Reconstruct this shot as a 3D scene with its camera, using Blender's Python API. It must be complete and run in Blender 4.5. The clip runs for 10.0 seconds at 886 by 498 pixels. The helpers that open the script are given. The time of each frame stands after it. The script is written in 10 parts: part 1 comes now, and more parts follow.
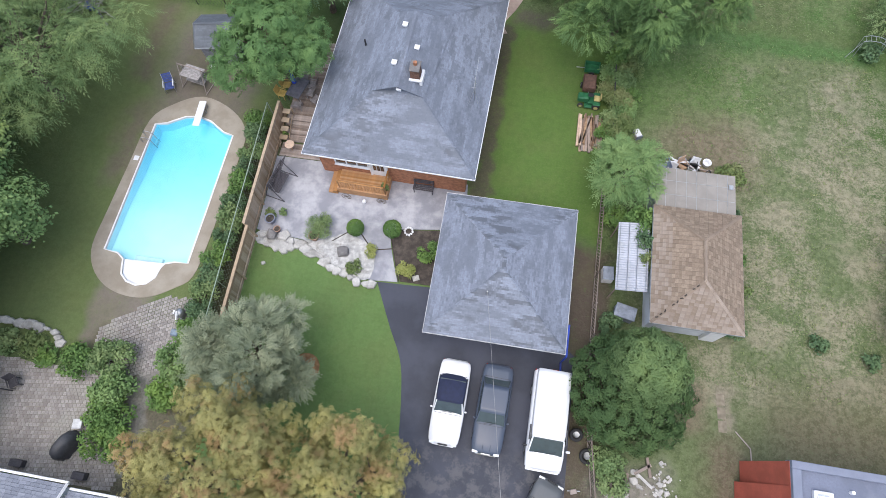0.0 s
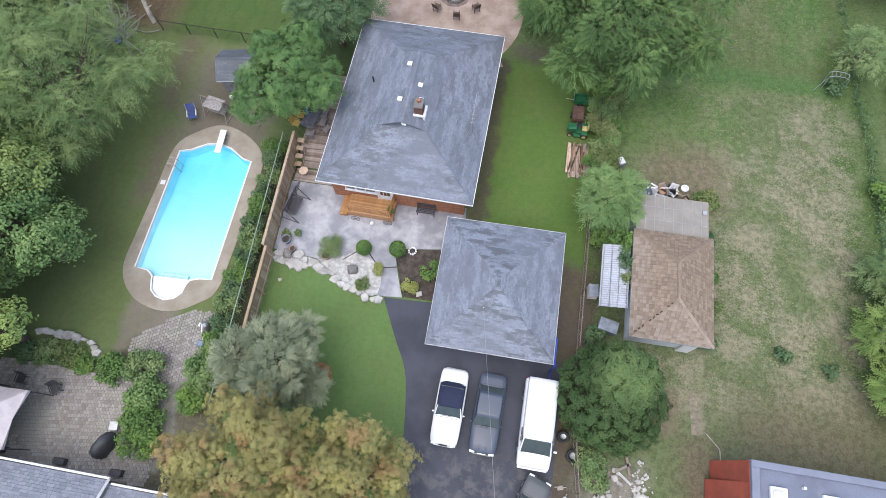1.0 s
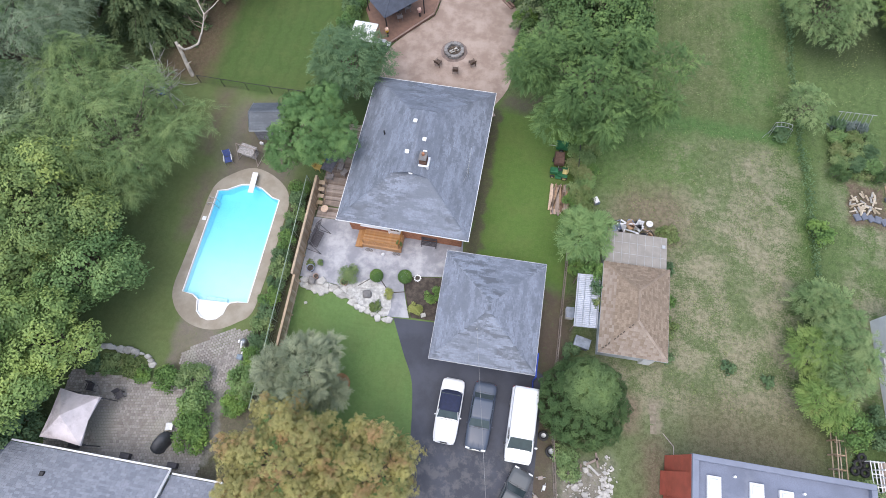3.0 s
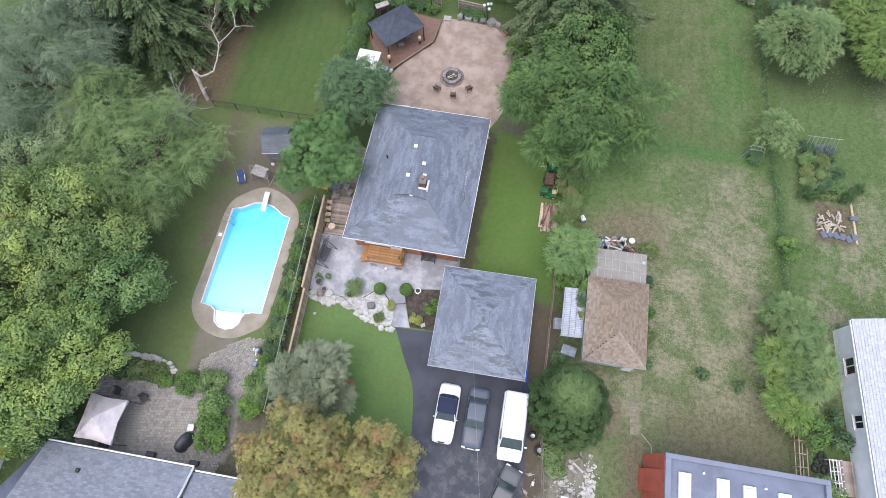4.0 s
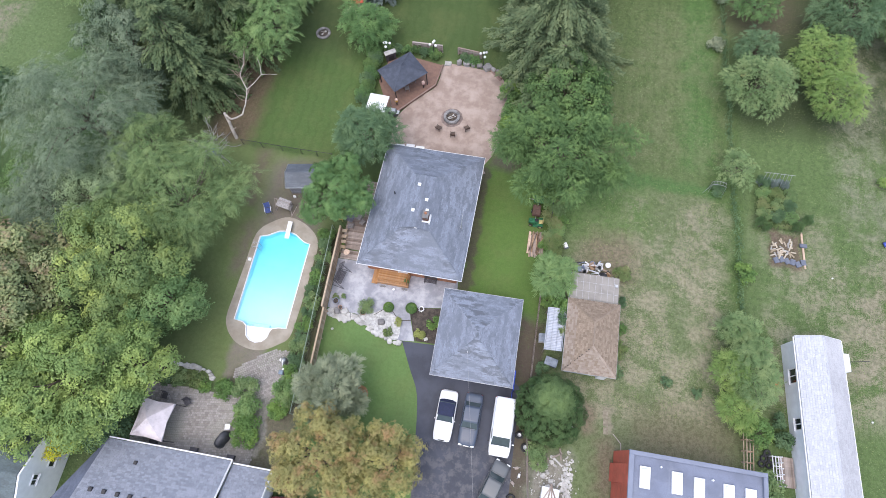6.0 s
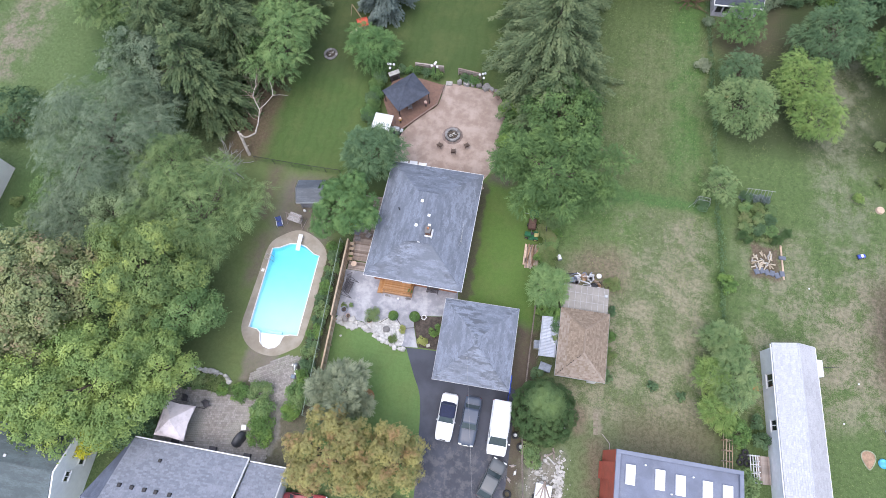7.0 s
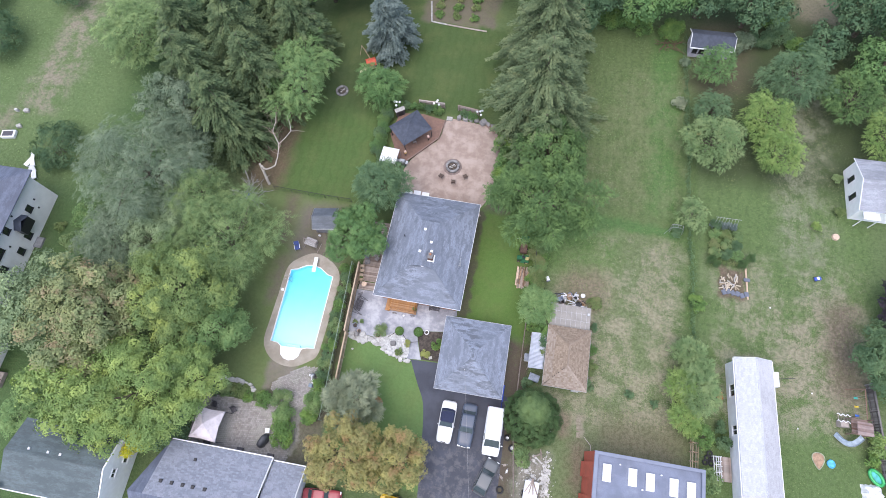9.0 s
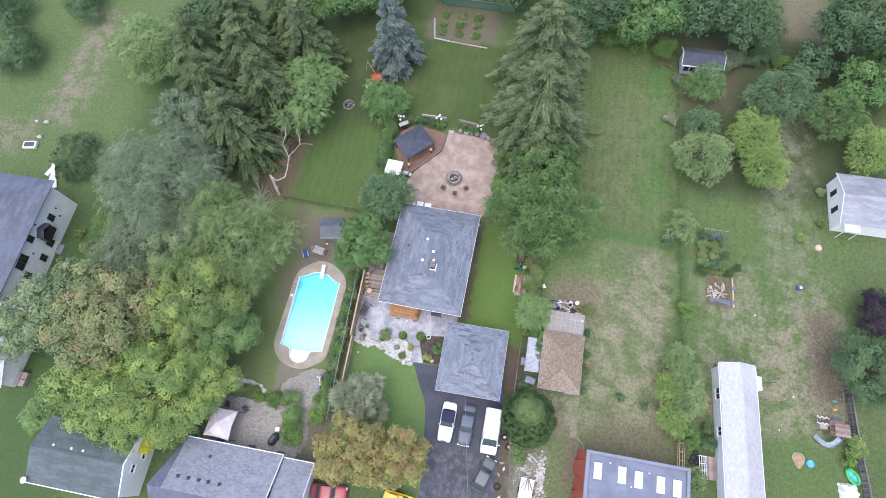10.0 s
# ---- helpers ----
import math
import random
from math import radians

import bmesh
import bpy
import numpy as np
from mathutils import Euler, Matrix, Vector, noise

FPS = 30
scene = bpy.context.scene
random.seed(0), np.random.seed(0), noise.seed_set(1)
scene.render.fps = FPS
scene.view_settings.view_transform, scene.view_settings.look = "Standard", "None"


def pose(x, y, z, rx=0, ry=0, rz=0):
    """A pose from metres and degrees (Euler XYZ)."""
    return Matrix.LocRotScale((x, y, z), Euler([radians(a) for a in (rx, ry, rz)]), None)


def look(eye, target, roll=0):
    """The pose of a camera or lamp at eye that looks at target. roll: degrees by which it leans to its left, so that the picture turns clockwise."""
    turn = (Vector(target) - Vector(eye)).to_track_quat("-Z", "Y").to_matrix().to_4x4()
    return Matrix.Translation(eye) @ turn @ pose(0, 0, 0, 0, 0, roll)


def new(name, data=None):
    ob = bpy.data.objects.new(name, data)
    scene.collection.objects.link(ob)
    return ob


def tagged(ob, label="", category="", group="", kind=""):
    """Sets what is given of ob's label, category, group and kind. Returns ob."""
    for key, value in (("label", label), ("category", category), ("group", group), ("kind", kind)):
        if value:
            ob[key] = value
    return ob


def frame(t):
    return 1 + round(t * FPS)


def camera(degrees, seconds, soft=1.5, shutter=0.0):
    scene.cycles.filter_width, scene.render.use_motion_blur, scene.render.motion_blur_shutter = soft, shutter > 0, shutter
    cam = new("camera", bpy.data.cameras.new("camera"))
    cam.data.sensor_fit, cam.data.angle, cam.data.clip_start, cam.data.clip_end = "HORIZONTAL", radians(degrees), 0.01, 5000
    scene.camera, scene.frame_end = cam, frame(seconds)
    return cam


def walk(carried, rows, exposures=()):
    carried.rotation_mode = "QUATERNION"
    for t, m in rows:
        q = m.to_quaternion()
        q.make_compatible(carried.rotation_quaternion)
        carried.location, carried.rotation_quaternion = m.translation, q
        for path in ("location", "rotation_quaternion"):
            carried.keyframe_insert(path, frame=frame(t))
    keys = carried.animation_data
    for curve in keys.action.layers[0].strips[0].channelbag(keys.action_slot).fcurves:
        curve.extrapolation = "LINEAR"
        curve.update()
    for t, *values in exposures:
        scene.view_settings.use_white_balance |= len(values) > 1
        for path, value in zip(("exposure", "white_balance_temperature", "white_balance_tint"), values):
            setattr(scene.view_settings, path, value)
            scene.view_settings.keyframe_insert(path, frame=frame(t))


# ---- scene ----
cam = camera(76.5, 10.0, 0.6)
PATH = [
    (0, (-2.658, -4.272, 31.892), (-2.822, -3.573, 30.025), -4.1),
    (0.5, (-2.54, -4.277, 33.723), (-2.708, -3.578, 31.856), -4.4),
    (1, (-2.56, -4.483, 35.425), (-2.726, -3.776, 33.561), -4.0),
    (1.5, (-2.468, -4.684, 37.096), (-2.635, -3.975, 35.233), -4.1),
    (2, (-2.24, -4.884, 38.8), (-2.416, -4.172, 36.939), -4.6),
    (2.5, (-2.201, -4.956, 40.572), (-2.376, -4.244, 38.711), -4.6),
    (4, (-1.899, -5.033, 46.527), (-2.072, -4.325, 44.664), -4.5),
    (4.5, (-1.643, -5.101, 48.474), (-1.822, -4.395, 46.612), -5.0),
    (5, (-1.389, -5.085, 50.453), (-1.574, -4.384, 48.589), -5.6),
    (5.5, (-1.195, -5.28, 52.349), (-1.385, -4.577, 50.486), -5.8),
    (7, (-0.884, -5.231, 58.417), (-1.081, -4.538, 56.552), -6.5),
    (7.5, (-0.822, -5.361, 60.379), (-1.018, -4.665, 58.515), -6.3),
    (8, (-0.623, -5.49, 62.315), (-0.822, -4.789, 60.452), -6.5),
    (8.5, (-0.591, -5.445, 64.263), (-0.791, -4.747, 62.399), -6.4),
    (9, (-0.445, -5.347, 66.164), (-0.648, -4.652, 64.3), -6.8),
    (9.5, (-0.406, -5.351, 68.033), (-0.61, -4.659, 66.168), -6.8),
    (10, (-0.291, -5.641, 69.898), (-0.498, -4.945, 68.035), -6.8),
]
walk(cam, [(t, look(eye, target, roll)) for t, eye, target, roll in PATH], [(0, 0.7, 6500, 10), (2.5, 0.74, 6480, 10.5), (5, 0.8, 6430, 11.5), (7.5, 0.87, 6320, 13), (10, 0.9, 6300, 13.5)])

# ---- world and sun: a bright overcast day ----
world = bpy.data.worlds.new("overcast_sky")
scene.world = world
world.use_nodes = True
wt = world.node_tree
sky = wt.nodes.new("ShaderNodeTexSky")
sky.sky_type = "NISHITA"
sky.sun_disc = False
sky.sun_elevation = radians(72)
sky.sun_rotation = radians(200)
sky.air_density, sky.dust_density, sky.ozone_density = 1.0, 2.6, 1.0
wbg = wt.nodes["Background"]
wbg.inputs["Strength"].default_value = 0.15
wt.links.new(sky.outputs[0], wbg.inputs[0])
sun = new("sun", bpy.data.lights.new("sun", "SUN"))
sun.data.energy, sun.data.angle, sun.data.color = 1.5, radians(95), (1.0, 0.99, 0.98)
sun.matrix_world = look((-6, -12, 60), (0, 0, 0))

# ---- node helpers and materials ----
class Nodes:
    """A small wrapper round a material's node tree."""

    def __init__(self, name):
        self.m = bpy.data.materials.new(name)
        self.m.use_nodes = True
        self.t = self.m.node_tree
        self.bsdf = self.t.nodes["Principled BSDF"]
        self.out = self.t.nodes["Material Output"]
        self.geo = self.t.nodes.new("ShaderNodeNewGeometry")
        self.tex = self.t.nodes.new("ShaderNodeTexCoord")

    def node(self, kind):
        return self.t.nodes.new(kind)

    def put(self, sock, v):
        if isinstance(v, bpy.types.NodeSocket):
            self.t.links.new(v, sock)
        elif isinstance(v, (tuple, list)) and len(v) == 3 and sock.type == "RGBA":
            sock.default_value = (*v, 1)
        else:
            sock.default_value = v

    def math(self, op, a, b=0.0, clamp=False):
        n = self.node("ShaderNodeMath")
        n.operation, n.use_clamp = op, clamp
        self.put(n.inputs[0], a), self.put(n.inputs[1], b)
        return n.outputs[0]

    def mix(self, f, a, b, blend="MIX"):
        n = self.node("ShaderNodeMix")
        n.data_type, n.blend_type = "RGBA", blend
        self.put(n.inputs[0], f), self.put(n.inputs[6], a), self.put(n.inputs[7], b)
        return n.outputs[2]

    def ramp(self, v, lo, hi):
        n = self.node("ShaderNodeMapRange")
        n.interpolation_type = "SMOOTHSTEP"
        self.put(n.inputs[0], v)
        n.inputs[1].default_value, n.inputs[2].default_value = lo, hi
        return n.outputs[0]

    def place(self, scale=(1, 1, 1), world=False, rot=(0, 0, 0)):
        n = self.node("ShaderNodeMapping")
        n.inputs["Scale"].default_value = scale
        n.inputs["Rotation"].default_value = rot
        self.put(n.inputs[0], self.geo.outputs["Position"] if world else self.tex.outputs["Object"])
        return n.outputs[0]

    def noise(self, vec, scale, detail=3.0, rough=0.55):
        n = self.node("ShaderNodeTexNoise")
        self.put(n.inputs["Vector"], vec)
        n.inputs["Scale"].default_value, n.inputs["Detail"].default_value, n.inputs["Roughness"].default_value = scale, detail, rough
        return n.outputs[0]

    def bump(self, height, strength=0.3, dist=0.02):
        n = self.node("ShaderNodeBump")
        n.inputs["Strength"].default_value, n.inputs["Distance"].default_value = strength, dist
        self.put(n.inputs["Height"], height)
        self.put(self.bsdf.inputs["Normal"], n.outputs[0])

    def done(self, color, rough=0.8, metal=0.0, spec=0.4):
        self.put(self.bsdf.inputs["Base Color"], color)
        self.put(self.bsdf.inputs["Roughness"], rough)
        self.put(self.bsdf.inputs["Metallic"], metal)
        self.bsdf.inputs["Specular IOR Level"].default_value = spec
        return self.m


def scaled(c, k):
    return tuple(min(1.0, v * k) for v in c)


def plain(name, color, rough=0.7, metal=0.0, var=0.25, scale=3.0, fine=30.0, bump=0.2, world=False, each=0.0, dirt=None):
    """A surface of one colour with coarse and fine variation, grain and, where asked, dirt and a shade of its own for each piece."""
    n = Nodes(name)
    v = n.place(world=world)
    a = n.noise(v, scale, 4)
    b = n.noise(v, fine, 3)
    c = n.mix(n.ramp(a, 0.3, 0.7), scaled(color, 1 - var), scaled(color, 1 + var))
    c = n.mix(n.math("MULTIPLY", n.ramp(b, 0.35, 0.7), 0.35), c, scaled(color, 1 - 1.4 * var))
    if each:
        info = n.node("ShaderNodeObjectInfo")
        c = n.mix(info.outputs["Random"], n.mix(each, c, (0, 0, 0)), n.mix(each * 0.6, c, (1, 1, 1)))
    if dirt:
        c = n.mix(n.math("MULTIPLY", n.ramp(n.noise(v, scale * 0.6, 5, 0.7), 0.5, 0.75), 0.7), c, dirt)
    if bump:
        n.bump(b, bump, 0.02)
    return n.done(c, n.math("ADD", n.math("MULTIPLY", a, 0.2), rough - 0.1), metal)


def island(name, lo, hi, rough=0.85, scale=2.0, bump=0.2, third=None):
    """For many small pieces joined in one mesh: each has a shade of its own."""
    n = Nodes(name)
    r = n.geo.outputs["Random Per Island"]
    v = n.place(world=True)
    c = n.mix(r, lo, hi)
    if third:
        c = n.mix(n.ramp(n.noise(v, scale * 0.2, 3), 0.52, 0.7), c, third)
    c = n.mix(n.math("MULTIPLY", n.ramp(n.noise(v, scale * 8, 3), 0.4, 0.7), 0.4), c, scaled(lo, 0.7))
    n.bump(n.noise(v, scale * 12, 3), bump, 0.02)
    return n.done(c, rough)


def foliage(name, dark, mid, light, odd=None, patch=0.7, share=0.5):
    """Leaves: a shade for each leaf, and lighter and darker parts of the crown."""
    n = Nodes(name)
    r = n.geo.outputs["Random Per Island"]
    v = n.place(world=True)
    c = n.mix(r, tuple(0.55 * p + 0.45 * q for p, q in zip(dark, mid)), mid)
    c = n.mix(n.ramp(n.noise(v, patch, 3), 0.42, 0.68), c, light)
    if odd:
        c = n.mix(n.ramp(n.noise(v, patch * 0.8, 4, 0.65), share, share + 0.16), c, odd)
    n.done(c, 0.65, 0, 0.14)
    tr = n.node("ShaderNodeBsdfTranslucent")
    n.put(tr.inputs[0], c)
    mx = n.node("ShaderNodeMixShader")
    mx.inputs[0].default_value = 0.2
    n.put(mx.inputs[1], n.bsdf.outputs[0]), n.put(mx.inputs[2], tr.outputs[0])
    n.put(n.out.inputs[0], mx.outputs[0])
    return n.m


# ---- mesh helpers ----
def thing(name, label, category, x=0.0, y=0.0, z=0.0, turn=0.0, group="", kind=""):
    ob = new(name)
    ob.matrix_world = pose(x, y, z, 0, 0, turn)
    ob.empty_display_size = 0.3
    return tagged(ob, label, category, group, kind)


def part(name, bm, material, parent=None, label="", smooth=False):
    me = bpy.data.meshes.new(name)
    if smooth:
        for f in bm.faces:
            f.smooth = True
    bm.to_mesh(me)
    bm.free()
    me.materials.append(material)
    ob = new(name, me)
    if parent:
        ob.parent = parent
    return tagged(ob, label)


def mesh_part(name, verts, faces, material, parent=None, label=""):
    me = bpy.data.meshes.new(name)
    me.from_pydata(verts, [], faces)
    me.update()
    me.materials.append(material)
    ob = new(name, me)
    if parent:
        ob.parent = parent
    return tagged(ob, label)


def piece(name, me, parent, m):
    ob = new(name, me)
    ob.parent = parent
    ob.matrix_local = m
    return ob


def box(bm, x0, x1, y0, y1, z0, z1, bevel=0.0, m=None):
    vs = [bm.verts.new((x, y, z)) for z in (z0, z1) for y in (y0, y1) for x in (x0, x1)]
    fs = [bm.faces.new([vs[i] for i in q]) for q in ((0, 2, 3, 1), (4, 5, 7, 6), (0, 1, 5, 4), (2, 6, 7, 3), (1, 3, 7, 5), (0, 4, 6, 2))]
    if bevel:
        es = {e for f in fs for e in f.edges}
        r = bmesh.ops.bevel(bm, geom=list(es), offset=bevel, segments=1, affect="EDGES")
        vs = list({v for f in r["faces"] for v in f.verts} | {v for v in vs if v.is_valid})
    if m is not None:
        for v in vs:
            v.co = m @ v.co
    return bm


def boxed(x0, x1, y0, y1, z0, z1, bevel=0.0, m=None):
    return box(bmesh.new(), x0, x1, y0, y1, z0, z1, bevel, m)


def rod(bm, a, b, r0, r1=None, seg=8):
    """A tapered bar from a to b."""
    a, b = Vector(a), Vector(b)
    r1 = r0 if r1 is None else r1
    q = (b - a).to_track_quat("Z", "Y").to_matrix()
    ring = [[bm.verts.new(p + q @ Vector((r * math.cos(k * math.tau / seg), r * math.sin(k * math.tau / seg), 0))) for k in range(seg)] for p, r in ((a, r0), (b, r1))]
    for k in range(seg):
        bm.faces.new((ring[0][k], ring[0][(k + 1) % seg], ring[1][(k + 1) % seg], ring[1][k]))
    bm.faces.new(ring[0][::-1]), bm.faces.new(ring[1])
    return bm


def pipe(bm, pts, r, seg=6):
    for a, b in zip(pts, pts[1:]):
        rod(bm, a, b, r, r, seg)
    return bm


def lathe(bm, profile, seg=16, cx=0.0, cy=0.0):
    """Turned from (radius, height) pairs."""
    rings = [[bm.verts.new((cx + r * math.cos(k * math.tau / seg), cy + r * math.sin(k * math.tau / seg), z)) for k in range(seg)] for r, z in profile]
    for a, b in zip(rings, rings[1:]):
        for k in range(seg):
            bm.faces.new((a[k], a[(k + 1) % seg], b[(k + 1) % seg], b[k]))
    bm.faces.new(rings[0][::-1]), bm.faces.new(rings[-1])
    return bm


def slab(bm, pts, z0, z1):
    """An upright prism on an outline."""
    lo = [bm.verts.new((x, y, z0)) for x, y in pts]
    hi = [bm.verts.new((x, y, z1)) for x, y in pts]
    n = len(pts)
    for k in range(n):
        bm.faces.new((lo[k], lo[(k + 1) % n], hi[(k + 1) % n], hi[k]))
    top = bm.faces.new(hi)
    bmesh.ops.recalc_face_normals(bm, faces=bm.faces[:])
    bmesh.ops.triangulate(bm, faces=[top])
    return bm


def smooth_line(pts, closed=False, steps=6):
    """A rounded line through the points (Catmull-Rom)."""
    n, out = len(pts), []
    for i in range(n if closed else n - 1):
        g = (lambda k: pts[k % n]) if closed else (lambda k: pts[max(0, min(n - 1, k))])
        p0, p1, p2, p3 = g(i - 1), g(i), g(i + 1), g(i + 2)
        for s in range(steps):
            t = s / steps
            out.append(tuple(0.5 * (2 * b + (c - a) * t + (2 * a - 5 * b + 4 * c - d) * t * t + (3 * b - a - 3 * c + d) * t ** 3) for a, b, c, d in zip(p0, p1, p2, p3)))
    if not closed:
        out.append(tuple(pts[-1]))
    return out


def boulder(bm, x, y, z, sx, sy, sz, rng, sub=2):
    r = bmesh.ops.create_icosphere(bm, subdivisions=sub, radius=1)
    off = Vector((rng.random() * 50, rng.random() * 50, rng.random() * 50))
    turn = Matrix.Rotation(rng.random() * 6.28, 3, "Z")
    for v in r["verts"]:
        d = 1 + 0.5 * noise.noise(v.co * 1.3 + off)
        c = Vector((max(-0.8, min(0.8, v.co.x * d)), max(-0.8, min(0.8, v.co.y * d)), max(-0.75, min(0.7, v.co.z * d))))
        v.co = turn @ Vector((c.x * sx, c.y * sy, c.z * sz)) + Vector((x, y, z))
    return bm


# ---- plants ----
def flat_stone(bm, x, y, s, h, rng):
    """A rough flat slab of stone with broken edges."""
    n = rng.randint(5, 8)
    t = rng.uniform(0, math.tau)
    ring = [(t + (k + rng.uniform(-0.28, 0.28)) * math.tau / n, s * rng.uniform(0.7, 1.15)) for k in range(n)]
    sq = rng.uniform(0.6, 0.95)
    lows, mids, tops = ([bm.verts.new((x + r * f * math.cos(a), y + r * f * sq * math.sin(a), z + (rng.uniform(-0.02, 0.02) if z > 0 else 0))) for a, r in ring] for f, z in ((1.0, -0.03), (0.98, h * 0.75), (0.8, h)))
    for a, b in ((lows, mids), (mids, tops)):
        for k in range(n):
            bm.faces.new((a[k], a[(k + 1) % n], b[(k + 1) % n], b[k]))
    bm.faces.new(tops)
    return bm


class Leaves:
    """Gathers leaves as small folded blades and makes one mesh of them."""

    def __init__(self, seed):
        self.r = np.random.default_rng(seed)
        self.v, self.f, self.n = [], [], 0

    def add(self, at, out, length, width, droop=0.0, spread=0.7, fold=0.25):
        """Blades at the points, facing out, hanging by droop."""
        k = len(at)
        nrm = out + self.r.normal(0, spread, (k, 3))
        nrm /= np.linalg.norm(nrm, axis=1)[:, None] + 1e-9
        d = self.r.normal(0, 1, (k, 3)) + out * 0.6
        d[:, 2] -= droop
        d -= nrm * (d * nrm).sum(1)[:, None]
        d /= np.linalg.norm(d, axis=1)[:, None] + 1e-9
        s = np.cross(nrm, d)
        ln = (length * self.r.uniform(0.7, 1.3, k))[:, None]
        wd = (width * self.r.uniform(0.7, 1.3, k))[:, None]
        up = nrm * wd * fold
        quad = np.stack([at - d * ln * 0.5, at + s * wd * 0.5 + up, at + d * ln * 0.5, at - s * wd * 0.5 + up], 1)
        self.v.append(quad.reshape(-1, 3))
        i = np.arange(k)[:, None] * 4 + self.n
        self.f.append(np.concatenate([i + [0, 1, 2], i + [0, 2, 3]]))
        self.n += 4 * k

    def stars(self, at, out, length, width, leaflets=6, spread=0.5):
        """Leaves of several leaflets that fan out from one point."""
        k = len(at)
        nrm = out + self.r.normal(0, spread, (k, 3))
        nrm /= np.linalg.norm(nrm, axis=1)[:, None] + 1e-9
        a = np.cross(nrm, self.r.normal(0, 1, (k, 3)))
        a /= np.linalg.norm(a, axis=1)[:, None] + 1e-9
        b = np.cross(nrm, a)
        for j in range(leaflets):
            t = j * math.tau * 0.9 / leaflets
            d = a * math.cos(t) + b * math.sin(t) - nrm * 0.3
            s = np.cross(nrm, d)
            ln = (length * self.r.uniform(0.8, 1.2, k))[:, None]
            quad = np.stack([at, at + d * ln * 0.6 + s * width * 0.5, at + d * ln, at + d * ln * 0.6 - s * width * 0.5], 1)
            self.v.append(quad.reshape(-1, 3))
            i = np.arange(k)[:, None] * 4 + self.n
            self.f.append(np.concatenate([i + [0, 1, 2], i + [0, 2, 3]]))
            self.n += 4 * k

    def sprays(self, at, out, length, width, pairs=4, droop=0.3, spread=0.5, flat=0.35):
        """Feathered leaves: pairs of narrow leaflets along an arching stalk, and one at its tip."""
        k = len(at)
        ax = out + self.r.normal(0, spread, (k, 3))
        ax[:, 2] *= flat
        ax /= np.linalg.norm(ax, axis=1)[:, None] + 1e-9
        nrm = self.r.normal(0, 0.3, (k, 3)) + [0, 0, 1.0]
        nrm -= ax * (nrm * ax).sum(1)[:, None]
        nrm /= np.linalg.norm(nrm, axis=1)[:, None] + 1e-9
        sd = np.cross(nrm, ax)
        ln = (length * self.r.uniform(0.7, 1.25, k))[:, None]
        for j in range(2 * pairs + 1):
            f = (j // 2 + 0.5) / (pairs + 0.3)
            s = 0 if j == 2 * pairs else (1 if j % 2 else -1)
            root = at + ax * ln * f
            root[:, 2] -= (droop * ln * f * f)[:, 0]
            d = ax * (0.55 if s else 1.0) + sd * s * 0.85
            d[:, 2] -= 0.25 + droop * f
            d += self.r.normal(0, 0.12, (k, 3))
            l = ln * 0.42 * math.sqrt(4 / pairs) * (1 - 0.35 * abs(f - 0.45))
            w = np.cross(nrm, d)
            w /= np.linalg.norm(w, axis=1)[:, None] + 1e-9
            quad = np.stack([root, root + d * l * 0.45 + w * width * 0.5, root + d * l, root + d * l * 0.45 - w * width * 0.5], 1)
            self.v.append(quad.reshape(-1, 3))
            i = np.arange(k)[:, None] * 4 + self.n
            self.f.append(np.concatenate([i + [0, 1, 2], i + [0, 2, 3]]))
            self.n += 4 * k

    def make(self, name, material, parent=None, label=""):
        v, f = np.concatenate(self.v), np.concatenate(self.f)
        me = bpy.data.meshes.new(name)
        me.vertices.add(len(v)), me.loops.add(len(f) * 3), me.polygons.add(len(f))
        me.vertices.foreach_set("co", v.astype(np.float32).ravel())
        me.loops.foreach_set("vertex_index", f.astype(np.int32).ravel())
        me.polygons.foreach_set("loop_start", np.arange(0, len(f) * 3, 3, dtype=np.int32))
        me.update(calc_edges=True)
        me.materials.append(material)
        ob = new(name, me)
        if parent:
            ob.parent = parent
        return tagged(ob, label)


def shell(r, k, low=0.55):
    """Random directions and radii of a clump, denser near its skin and its top."""
    d = r.normal(0, 1, (k, 3))
    d[:, 2] = np.where(r.random(k) < 0.7, np.abs(d[:, 2]), d[:, 2])
    d /= np.linalg.norm(d, axis=1)[:, None]
    return d, r.uniform(low, 1.0, k)[:, None]


